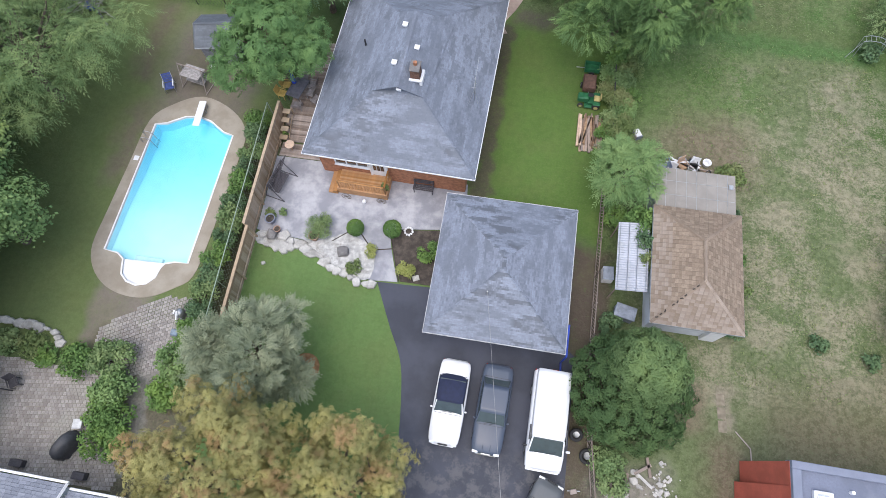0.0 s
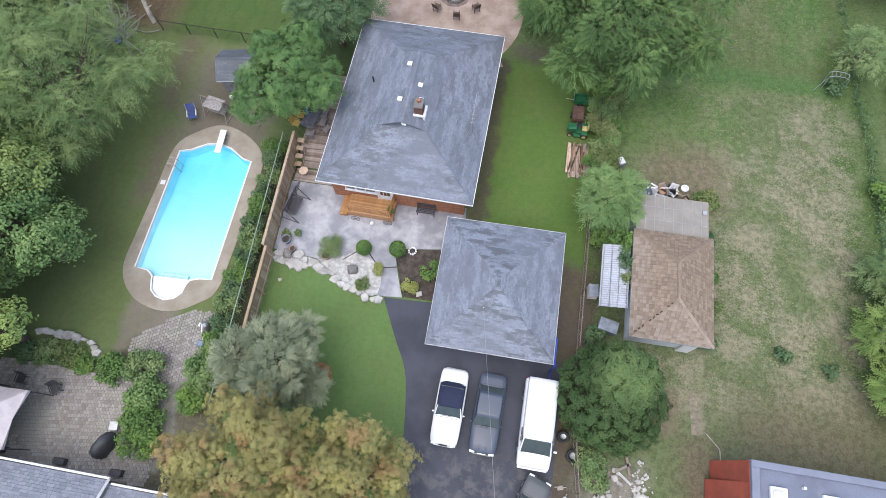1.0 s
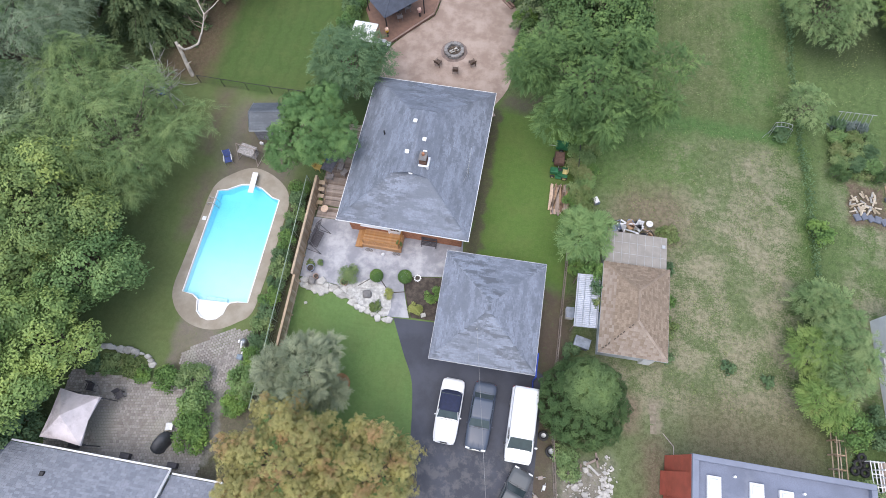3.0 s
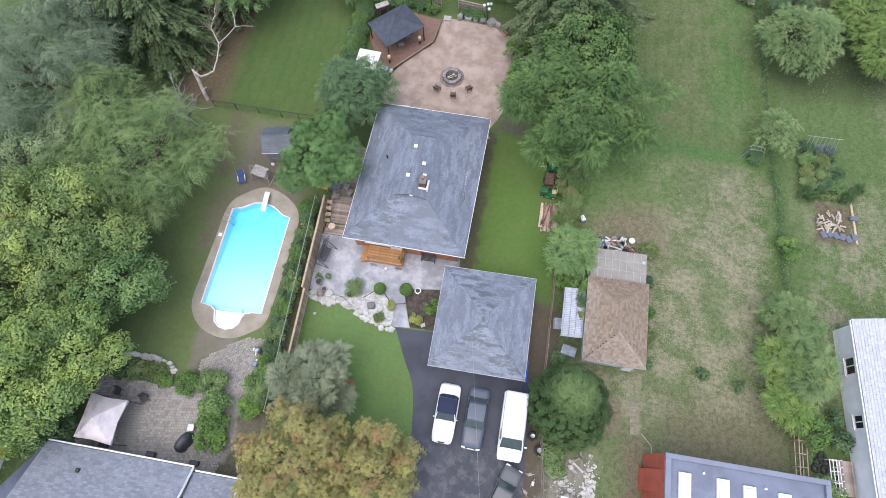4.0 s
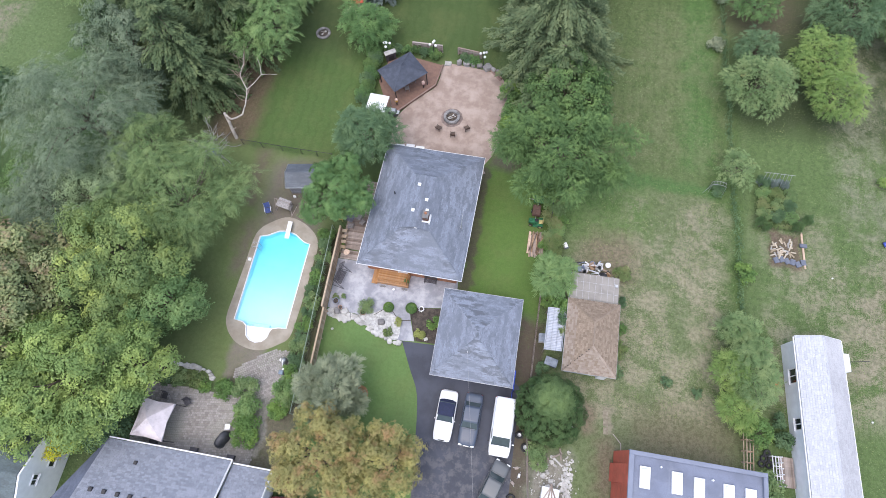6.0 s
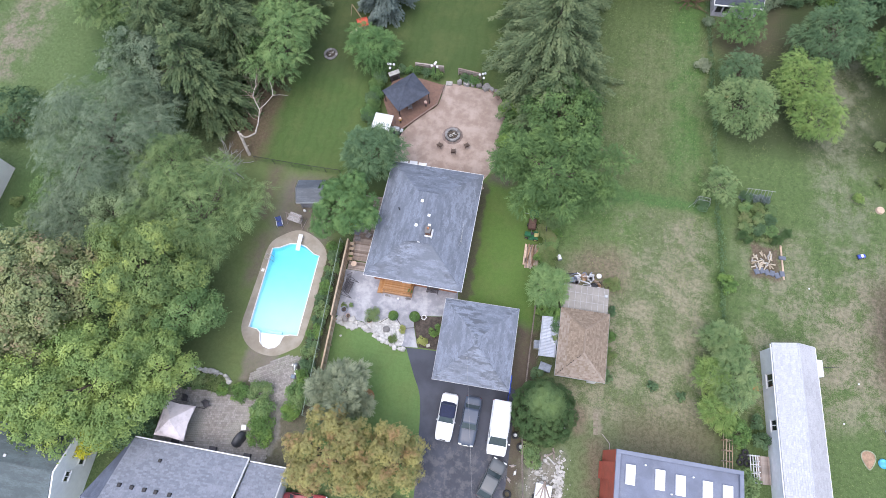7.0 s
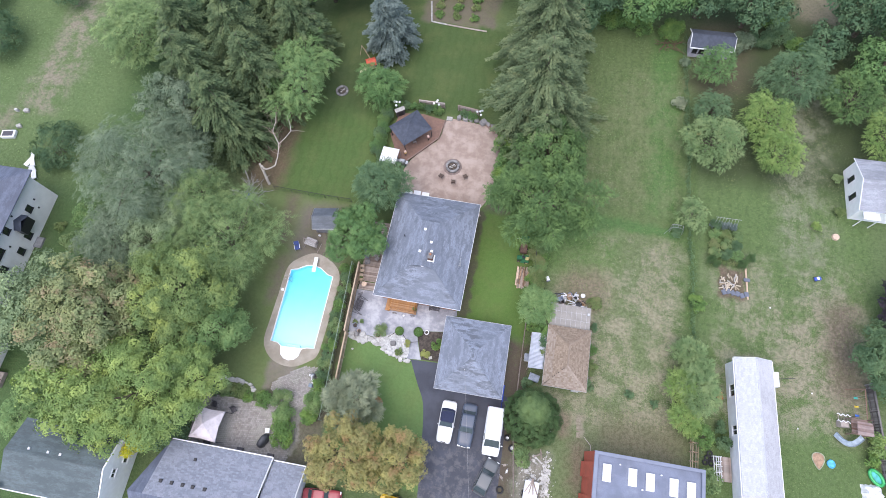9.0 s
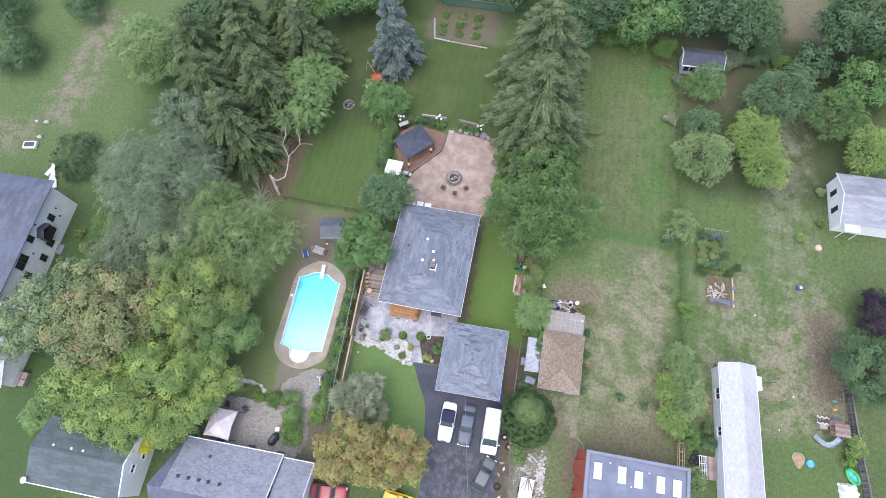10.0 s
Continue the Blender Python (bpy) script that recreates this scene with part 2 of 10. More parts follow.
def crown_clumps(r, rx, ry, rz, count, size):
    """Tufts (centre, radius, outward direction) set over plumes that spread from the foot of the crown, with gaps between them."""
    span = np.array([rx, ry, rz])
    n = max(7, count // 13)
    root = np.array([0, 0, -0.75])
    plumes = []
    for k in range(n):
        z = 1 - (k + 0.5) / n * 1.2
        a = k * 2.39996 + r.uniform(-0.35, 0.35)
        q = math.sqrt(max(0, 1 - z * z))
        u = np.array([q * math.cos(a), q * math.sin(a), z]) + r.normal(0, 0.07, 3)
        plumes.append((u * r.uniform(0.82, 1.12) - root, 1.12 / math.sqrt(n) * r.uniform(0.75, 1.2)))
    at, rad, outs = np.zeros((count, 3)), np.zeros(count), np.zeros((count, 3))
    k = tries = 0
    while k < count and tries < count * 25:
        tries += 1
        ax, w = plumes[int(r.integers(0, n))]
        t = 0.35 + 0.65 * r.random() ** 0.7
        d = r.normal(0, 1, 3)
        d -= ax * (d @ ax) / (ax @ ax)
        d /= math.sqrt(d @ d)
        bulge = math.sqrt(max(0.04, 1 - ((t - 0.62) / 0.4) ** 2)) if t > 0.62 else 0.55 + 0.45 * t / 0.62
        p = root + ax * t + d * w * bulge * r.uniform(0.7, 1.05)
        o = d + ax / math.sqrt(ax @ ax) * max(0.15, (t - 0.6) * 2.4)
        if o[2] < -0.25 or p @ p < 0.3:
            continue
        c = p * span
        s = size * r.uniform(0.6, 1.35)
        near = 0.62 if tries < count * 18 else 0.42
        if k and (np.sum((c - at[:k]) ** 2, 1) < (near * (s + rad[:k])) ** 2).any():
            continue
        at[k], rad[k], outs[k] = c, s, o / math.sqrt(o @ o)
        k += 1
    return [(at[q], rad[q] * 1.05, outs[q]) for q in range(k)]


def tree(name, label, x, y, h, r, leaf_mat, bark, seed, style="broad", base=0.3, count=34, dense=1.0, ry=None, leaf=0.34, group=""):
    """A broad-leaved tree: tapered trunk, limbs to its clumps, and a crown of leaves."""
    leaf *= 0.8
    count = int(count * 4.2)
    g = np.random.default_rng(seed)
    ob = thing(name, label, "tree" if h > 3 else "shrub", x, y, 0, 0, group)
    ry = ry or r
    rz = h * (1 - base) / 2
    zc = h - rz
    size = 0.4 * (r * ry * rz) ** (1 / 3) * (34 / count) ** 0.45
    clumps = crown_clumps(g, r, ry, rz, count, size)
    tr = max(0.05, 0.028 * h)
    bm = bmesh.new()
    bend = Vector((g.normal() * 0.03 * h, g.normal() * 0.03 * h, zc * 0.75))
    rod(bm, (0, 0, -0.1), bend * 0.5, tr * 1.3, tr, 9)
    rod(bm, bend * 0.5, bend, tr, tr * 0.7, 9)
    rod(bm, bend, (bend.x, bend.y, zc + rz * 0.5), tr * 0.7, tr * 0.2, 7)
    part("trunk", bm, bark, ob)
    for c, s, o in clumps[:: max(1, len(clumps) // 13)]:
        bm = bmesh.new()
        e = Vector((c[0], c[1], c[2] + zc))
        a = bend * g.uniform(0.6, 1.0)
        mid = a.lerp(e, 0.5) + Vector((g.normal(), g.normal(), 1)) * 0.06 * h
        rod(bm, a, mid, tr * 0.45, tr * 0.25, 6)
        rod(bm, mid, e, tr * 0.25, tr * 0.06, 5)
        part("limb", bm, bark, ob)
    lv = Leaves(seed + 1)
    k = int(dense * 0.75 * r * ry / (leaf * leaf))
    d, q = shell(lv.r, k, 0.45)
    lv.add(d * q * 0.62 * np.array([r, ry, rz]) + [0, 0, zc], d * 0.5 + [0, 0, 0.5], leaf * 1.35, leaf * 0.8, 0.3, 0.6)
    for c, s, o in clumps:
        k = int(dense * 10.5 * (s * s) / (leaf * leaf))
        d, q = shell(lv.r, k, 0.62)
        at = d * q * s * np.array([0.86, 0.86, 0.74]) * (1 + 0.2 * lv.r.normal(0, 1, (k, 1)) * (q > 0.8)) + c + [0, 0, zc]
        up = d * 0.5 + o * 0.7 + [0, 0, 0.3]
        if style == "broad":
            lv.add(at, d * 0.45 + o + [0, 0, 0.3], leaf, leaf * 0.66, 0.2, 0.36)
        elif style == "star":
            lv.stars(at[: k // 3], up[: k // 3], leaf * 0.85, leaf * 0.24, 7)
        elif style == "spray":
            m = int(k / 6.2)
            lv.sprays(at[:m], d[:m] * 0.7 + o * 0.7, leaf * 2.4, leaf * 0.36, 4, 0.35)
        elif style == "pinnate":
            m = int(k / 6.2)
            lv.sprays(at[:m], d[:m] * 0.7 + o * 0.7, leaf * 2.3, leaf * 0.32, 6, 0.35)
        elif style == "long":
            m = int(k / 5.6)
            lv.sprays(at[:m], d[:m], leaf * 2.8, leaf * 0.19, 5, 0.7)
        elif style == "spike":
            m = int(k / 3.4)
            lv.sprays(at[:m], d[:m] * 0.5 + o, leaf * 2.4, leaf * 0.34, 5, 0.1, 0.25, 0.9)
    lv.make("crown", leaf_mat, ob)
    return ob


def spruce(name, label, x, y, h, r, leaf_mat, bark, seed, base=0.06, whorls=None, lean=0.0):
    """A conifer: a straight trunk and whorls of drooping boughs with hanging sprays."""
    g = np.random.default_rng(seed)
    ob = thing(name, label, "tree", x, y)
    bm = bmesh.new()
    rod(bm, (0, 0, -0.1), (0, 0, h * 0.97), 0.02 * h, 0.01, 8)
    part("trunk", bm, bark, ob)
    lv = Leaves(seed + 1)
    whorls = whorls or int(h * 1.9)
    for i in range(whorls):
        f = (i + 0.5) / whorls
        z0 = h * (base + (1 - base) * f)
        reach = r * (1 - f) ** 0.62 * g.uniform(0.85, 1.12) + 0.12
        for j in range(int(6 + 5 * (1 - f))):
            a = g.uniform(0, math.tau)
            ln = reach * g.uniform(0.75, 1.12)
            k = int(12 + ln * 27)
            s = np.sqrt(g.random(k))
            side = g.normal(0, 1, k) * (0.05 + 0.2 * ln ** 0.6 * (1 - s) * s)
            px = s * ln
            pz = z0 + 0.05 * ln * s - 0.5 * ln * s * s + 0.14 * ln * s ** 4 - np.abs(side) * 0.6 - g.random(k) * 0.1
            at = np.stack([px * math.cos(a) - side * math.sin(a), px * math.sin(a) + side * math.cos(a), pz], 1)
            o = np.tile([math.cos(a) * 0.4, math.sin(a) * 0.4, 1.0], (k, 1))
            sg = np.sign(side)
            d0 = np.stack([math.cos(a) - sg * math.sin(a) * 0.8, math.sin(a) + sg * math.cos(a) * 0.8, -0.35 + 0 * sg], 1)
            nrm = o + g.normal(0, 0.35, (k, 3))
            nrm /= np.linalg.norm(nrm, axis=1)[:, None]
            d0 += g.normal(0, 0.25, (k, 3))
            d0 -= nrm * (d0 * nrm).sum(1)[:, None]
            d0 /= np.linalg.norm(d0, axis=1)[:, None]
            w = np.cross(nrm, d0)
            l = g.uniform(0.26, 0.5, k)[:, None]
            b = g.uniform(0.058, 0.096, k)[:, None]
            quad = np.stack([at, at + d0 * l * 0.5 + w * b, at + d0 * l, at + d0 * l * 0.5 - w * b], 1)
            lv.v.append(quad.reshape(-1, 3))
            ii = np.arange(k)[:, None] * 4 + lv.n
            lv.f.append(np.concatenate([ii + [0, 1, 2], ii + [0, 2, 3]]))
            lv.n += 4 * k
            if j % 9 == 0:
                part("limb", rod(bmesh.new(), (0, 0, z0), (0.8 * ln * math.cos(a), 0.8 * ln * math.sin(a), z0 - 0.2 * ln), 0.035, 0.012, 4), bark, ob)
    lv.make("crown", leaf_mat, ob)
    return ob


def bush(name, label, x, y, r, h, leaf_mat, seed, leaf=0.16, style="broad", ry=None, dense=1.0, group="", count=14, category="shrub"):
    """A low shrub: a few stems and clumps of leaves down to the ground."""
    g = np.random.default_rng(seed)
    ob = thing(name, label, category, x, y, 0, 0, group)
    ry = ry or r
    bm = bmesh.new()
    for _ in range(6):
        a = g.uniform(0, math.tau)
        rod(bm, (0.1 * math.cos(a), 0.1 * math.sin(a), -0.05), (0.6 * r * math.cos(a), 0.6 * ry * math.sin(a), 0.6 * h), 0.02 + 0.01 * r, 0.008, 5)
    part("stem", bm, BARK, ob)
    lv = Leaves(seed + 1)
    for i in range(count):
        a, q = g.uniform(0, math.tau), math.sqrt(g.random()) * 0.72
        c = np.array([q * r * math.cos(a), q * ry * math.sin(a), h * (0.3 + 0.35 * (1 - q) * g.uniform(0.6, 1.3))])
        s = min(r, ry) * g.uniform(0.3, 0.45) * (14 / count) ** 0.25
        k = int(dense * 8.0 * s * (s + h * 0.3) / (leaf * leaf))
        d, w = shell(lv.r, k, 0.5)
        at = d * w * np.array([s, s, min(max(0.4 * h, s * 0.6), h - c[2])]) + c
        at[:, 2] = np.maximum(at[:, 2], 0.03)
        up = d * 0.8 + [0, 0, 0.5]
        if style == "star":
            lv.stars(at[: k // 3], up[: k // 3], leaf, leaf * 0.35)
        else:
            lv.add(at, up, leaf * (1.6 if style == "feather" else 1), leaf * (0.25 if style == "feather" else 0.6), 0.2)
    lv.make("foliage", leaf_mat, ob)
    return ob

# ---- materials ----
def ground_material():
    """Lawns, dry field, bare soil and mud, laid out over the lots."""
    n = Nodes("lawn_and_field")
    v = n.place(world=True)
    wob = n.node("ShaderNodeTexNoise")
    n.put(wob.inputs["Vector"], v)
    wob.inputs["Scale"].default_value, wob.inputs["Detail"].default_value = 0.6, 4
    add = n.node("ShaderNodeVectorMath")
    add.operation = "MULTIPLY_ADD"
    n.put(add.inputs[0], wob.outputs[1])
    add.inputs[1].default_value, add.inputs[2].default_value = (2.2, 2.2, 0), (0, 0, 0)
    n.put(add.inputs[2], v)
    sep = n.node("ShaderNodeSeparateXYZ")
    n.put(sep.inputs[0], add.outputs[0])
    px, py = n.math("SUBTRACT", sep.outputs[0], 1.1), n.math("SUBTRACT", sep.outputs[1], 1.1)

    def zone(x0, x1, y0, y1, soft):
        a = n.math("MULTIPLY", n.ramp(px, x0 - soft, x0 + soft), n.ramp(px, x1 + soft, x1 - soft))
        b = n.math("MULTIPLY", n.ramp(py, y0 - soft, y0 + soft), n.ramp(py, y1 + soft, y1 - soft))
        return n.math("MULTIPLY", a, b)

    big = n.noise(v, 0.07, 4, 0.6)
    midn = n.noise(v, 0.5, 5, 0.65)
    fine = n.noise(v, 2.6, 5, 0.75)
    tiny = n.noise(v, 8.0, 4, 0.75)
    c = n.mix(n.ramp(big, 0.35, 0.65), (0.078, 0.12, 0.045), (0.11, 0.145, 0.062))
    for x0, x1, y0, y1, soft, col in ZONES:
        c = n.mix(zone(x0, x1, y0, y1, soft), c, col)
    dry = n.math("MULTIPLY", n.ramp(n.math("ADD", n.math("MULTIPLY", midn, 0.55), n.math("MULTIPLY", tiny, 0.45)), 0.42, 0.55), n.ramp(n.noise(v, 0.16, 4, 0.65), 0.36, 0.52))
    for x0, x1, y0, y1, amount, col in DRY:
        c = n.mix(n.math("MULTIPLY", n.math("MULTIPLY", zone(x0, x1, y0, y1, 1.5), dry), amount), c, col)
    straw = n.math("MULTIPLY", n.ramp(n.noise(v, 2.0, 8, 0.82), 0.52, 0.64), n.ramp(n.noise(v, 0.22, 3), 0.4, 0.6))
    for x0, x1, y0, y1, amount, col in DRY:
        c = n.mix(n.math("MULTIPLY", n.math("MULTIPLY", zone(x0, x1, y0, y1, 1.5), straw), 0.6 * amount), c, (0.305, 0.28, 0.195))
    for x0, x1, y0, y1, soft, col in SOIL:
        c = n.mix(n.math("MULTIPLY", zone(x0, x1, y0, y1, soft), n.ramp(fine, 0.2, 0.5)), c, col)
    # mowing bands and blades
    band = n.math("SINE", n.math("ADD", n.math("MULTIPLY", px, 5.2), n.math("MULTIPLY", big, 9.0)))
    lanes = n.math("ADD", zone(24, 44, 8, 38, 1.5), n.math("ADD", zone(7, 21, 27, 57, 1.0), zone(-31, -4, 24, 55, 1.0)), True)
    c = n.mix(n.math("MULTIPLY", n.math("MULTIPLY", n.ramp(band, 0.1, 0.9), lanes), 0.22), c, n.mix(0.7, c, (0.03, 0.055, 0.015)))
    # the kept lawns are smooth, the rough grass is not
    kept = n.math("ADD", n.math("ADD", zone(-17.2, 4.0, -9, 27, 0.5), zone(-31, -4, 24, 60, 1.0)), zone(-35, -18.5, -2, 24, 0.8), True)
    rough = n.math("SUBTRACT", 1.0, n.math("MULTIPLY", kept, 0.66))
    worn = n.math("MULTIPLY", n.ramp(n.noise(v, 0.3, 4, 0.6), 0.42, 0.66), kept)
    c = n.mix(n.math("MULTIPLY", worn, 0.4), c, n.mix(0.6, c, (0.14, 0.15, 0.06)))
    c = n.mix(n.math("MULTIPLY", n.ramp(fine, 0.42, 0.6), n.math("MULTIPLY", rough, 0.55)), c, n.mix(0.75, c, (0.03, 0.05, 0.015)))
    c = n.mix(n.math("MULTIPLY", n.ramp(tiny, 0.48, 0.66), n.math("MULTIPLY", rough, 0.6)), c, n.mix(0.6, c, (0.22, 0.24, 0.14)))
    c = n.mix(n.math("MULTIPLY", n.ramp(midn, 0.55, 0.3), 0.3), c, n.mix(0.5, c, (0.05, 0.09, 0.02)))
    n.bump(n.math("ADD", tiny, fine), 0.6, 0.06)
    return n.done(c, 0.9, 0, 0.15)


# x0, x1, y0, y1, softness, colour
ZONES = [
    (5, 23, -10, 27, 1.0, (0.13, 0.162, 0.076)),
    (6, 22, 26.5, 58, 1.0, (0.099, 0.138, 0.052)),
    (17, 21.4, 28, 57, 1.2, (0.07651, 0.1491, 0.04222)),
    (20.5, 23.5, -2, 58, 0.6, (0.07119, 0.1182, 0.03487)),
    (24, 44, -6, 52, 1.5, (0.1, 0.152, 0.054)),
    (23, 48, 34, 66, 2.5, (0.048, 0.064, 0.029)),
    (5, 13.5, 18, 27, 2.0, (0.102, 0.178, 0.052)),
    (7, 21.3, 25.3, 26.7, 0.5, (0.078, 0.152, 0.047)),
    # lawn among the west trees, with their shade mixed into its dark olive
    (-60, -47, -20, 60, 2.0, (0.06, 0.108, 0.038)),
    (-95, -58, 20, 70, 3.0, (0.112, 0.165, 0.065)),
    (-35, -18.5, -2, 24, 0.5, (0.125, 0.165, 0.064)),
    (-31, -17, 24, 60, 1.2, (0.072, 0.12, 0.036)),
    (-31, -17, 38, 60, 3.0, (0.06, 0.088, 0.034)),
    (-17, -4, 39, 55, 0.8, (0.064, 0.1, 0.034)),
    (-17.2, -5, -9, 8, 0.3, (0.122, 0.2, 0.066)),
    (-4.6, 4.0, 9.5, 27, 0.5, (0.091, 0.155, 0.0375)),
]
DRY = [
    (33, 42, 7, 19, 1.0, (0.262, 0.22, 0.165)),
    (13.5, 21.2, 15.5, 24.2, 0.75, (0.2376, 0.2185, 0.1485)),
    (7, 21.5, 1, 18.0, 1.0, (0.272, 0.248, 0.17)),
    (12, 21.5, 18.0, 24.2, 0.85, (0.262, 0.241, 0.166)),
    (7, 13, 18.5, 25.5, 0.3, (0.205, 0.2, 0.118)),
    (7, 22, 28, 50, 0.45, (0.1877, 0.188, 0.1068)),
    (25, 43, 4, 24, 0.8, (0.275, 0.25, 0.178)),
    (33, 40, 20, 50, 0.7, (0.2297, 0.2255, 0.1598)),
    (-72, -65, 38, 53, 1.0, (0.2503, 0.2155, 0.1672)),
    (-73, -66.5, 31, 41, 1.0, (0.2503, 0.2155, 0.1672)),
    (-81, -72, 25, 31, 0.8, (0.2403, 0.2055, 0.1572)),
]
SOIL = [
    (2.1, 4.6, -14, 9.0, 0.4, (0.101, 0.0773, 0.0643)),
    (4.6, 8.2, -14, -3.0, 0.8, (0.25, 0.225, 0.2)),
    (10.2, 12.2, -6, -0.8, 1.0, (0.16, 0.125, 0.09)),
    (8.8, 10.0, -0.6, 2.2, 0.6, (0.21, 0.165, 0.12)),
    (10.7, 11.6, -0.6, 2.2, 0.3, (0.26, 0.225, 0.17)),
    (13, 23, -3.0, 2.5, 2.6, (0.168, 0.142, 0.092)),
    (7.5, 13.0, 14.5, 19.5, 1.8, (0.193, 0.155, 0.11)),
    (-27.0, -20.3, 14.0, 22.8, 1.3, (0.167, 0.141, 0.119)),
    (-28.2, -26.6, 9.0, 15.0, 0.8, (0.149, 0.129, 0.0964)),
    (-25.6, -22.4, -1.2, 2.4, 0.5, (0.206, 0.176, 0.152)),
    (-29.2, -27.6, 17.0, 24.0, 0.9, (0.14, 0.116, 0.0872)),
    (-36.0, -30.5, 24.5, 50.0, 1.2, (0.132, 0.0902, 0.0643)),
    (-4.4, -3.2, 10.8, 25.5, 0.3, (0.0878, 0.0816, 0.0551)),
    (-3.2, 0.5, 25.4, 27.0, 0.7, (0.105, 0.1, 0.07)),
    (-19.6, -17.3, -3, 15, 0.4, (0.0791, 0.073, 0.0505)),
    (-24.6, -17.5, -9.5, 0.0, 0.5, (0.132, 0.112, 0.0872)),
    (-21.6, -20.0, -7.5, 0.5, 0.3, (0.27, 0.25, 0.235)),
    (38.0, 41.5, 8.5, 20, 1.5, (0.167, 0.129, 0.101)),
    (26, 29.2, 18.5, 22.2, 0.3, (0.149, 0.103, 0.0826)),
    (22, 30, 48, 60, 2.5, (0.105, 0.085, 0.06)),
    (37, 43, 62, 72, 1.5, (0.2, 0.17, 0.12)),
    (-17, -6, 55, 62, 0.6, (0.14, 0.12, 0.0918)),
]
GROUND = ground_material()


def roof_material(name, color, along, stain=0.5, dark=(0.06, 0.065, 0.075)):
    """Old dark shingles with weathered light film and dark streaks that follow the courses."""
    n = Nodes(name)
    tab = n.node("ShaderNodeVectorMath")
    tab.operation = "SNAP"
    n.put(tab.inputs[0], n.tex.outputs["Object"])
    tab.inputs[1].default_value = (0.1, 0.025, 9.0) if along == "y" else (0.025, 0.1, 9.0)
    w = n.place()
    warp = n.node("ShaderNodeMapping")
    warp.inputs["Scale"].default_value = (1.5, 0.4, 1) if along == "y" else (0.4, 1.5, 1)
    n.put(warp.inputs[0], tab.outputs[0])
    v = warp.outputs[0]
    a = n.noise(v, 1.5, 5, 0.68)
    big = n.noise(w, 0.3, 3)
    fine = n.noise(n.place((7, 1.5, 7) if along == "y" else (1.5, 7, 7)), 3.0, 3, 0.7)
    c = n.mix(n.ramp(big, 0.35, 0.68), scaled(color, 0.8), scaled(color, 1.1))
    film = n.math("MULTIPLY", n.ramp(n.noise(v, 0.9, 5, 0.72), 0.44, 0.6), 0.68)
    c = n.mix(film, c, scaled(color, 1.42))
    m = n.math("MULTIPLY", n.ramp(a, 0.46, 0.58), n.ramp(n.noise(w, 0.3, 3), 0.42, 0.54))
    c = n.mix(n.math("MULTIPLY", m, stain), c, dark)
    c = n.mix(n.math("MULTIPLY", n.ramp(n.noise(v, 6.0, 4, 0.8), 0.42, 0.62), 0.3), c, scaled(color, 0.6))
    c = n.mix(n.math("MULTIPLY", n.ramp(fine, 0.46, 0.66), 0.3), c, scaled(color, 0.6))
    n.bump(fine, 0.25, 0.02)
    return n.done(c, 0.62, 0, 0.5)


def asphalt_material():
    n = Nodes("sealed_asphalt")
    v = n.place(world=True)
    a, b, f = n.noise(v, 0.35, 4, 0.6), n.noise(v, 1.2, 5, 0.7), n.noise(v, 25, 3, 0.7)
    c = n.mix(n.ramp(a, 0.4, 0.62), (0.024, 0.029, 0.046), (0.042, 0.048, 0.071))
    sep = n.node("ShaderNodeSeparateXYZ")
    n.put(sep.inputs[0], v)
    worn = n.math("MULTIPLY", n.ramp(b, 0.45, 0.62), n.ramp(sep.outputs[1], -2.6, -4.5))
    c = n.mix(n.math("MULTIPLY", worn, 0.5), c, (0.13, 0.127, 0.13))
    c = n.mix(n.math("MULTIPLY", n.ramp(f, 0.5, 0.8), 0.35), c, (0.08, 0.08, 0.088))
    n.bump(f, 0.35, 0.01)
    return n.done(c, 0.55, 0, 0.45)


def concrete_material(name, color, blotch, size=0.8):
    n = Nodes(name)
    v = n.place(world=True)
    a, b, f = n.noise(v, size, 5, 0.62), n.noise(v, size * 0.3, 3), n.noise(v, 18, 3, 0.7)
    c = n.mix(n.ramp(a, 0.36, 0.66), color, blotch)
    c = n.mix(n.math("MULTIPLY", n.ramp(b, 0.5, 0.7), 0.4), c, scaled(color, 0.72))
    c = n.mix(n.math("MULTIPLY", n.ramp(f, 0.5, 0.8), 0.25), c, scaled(color, 0.7))
    n.bump(f, 0.2, 0.01)
    return n.done(c, 0.75, 0, 0.35)


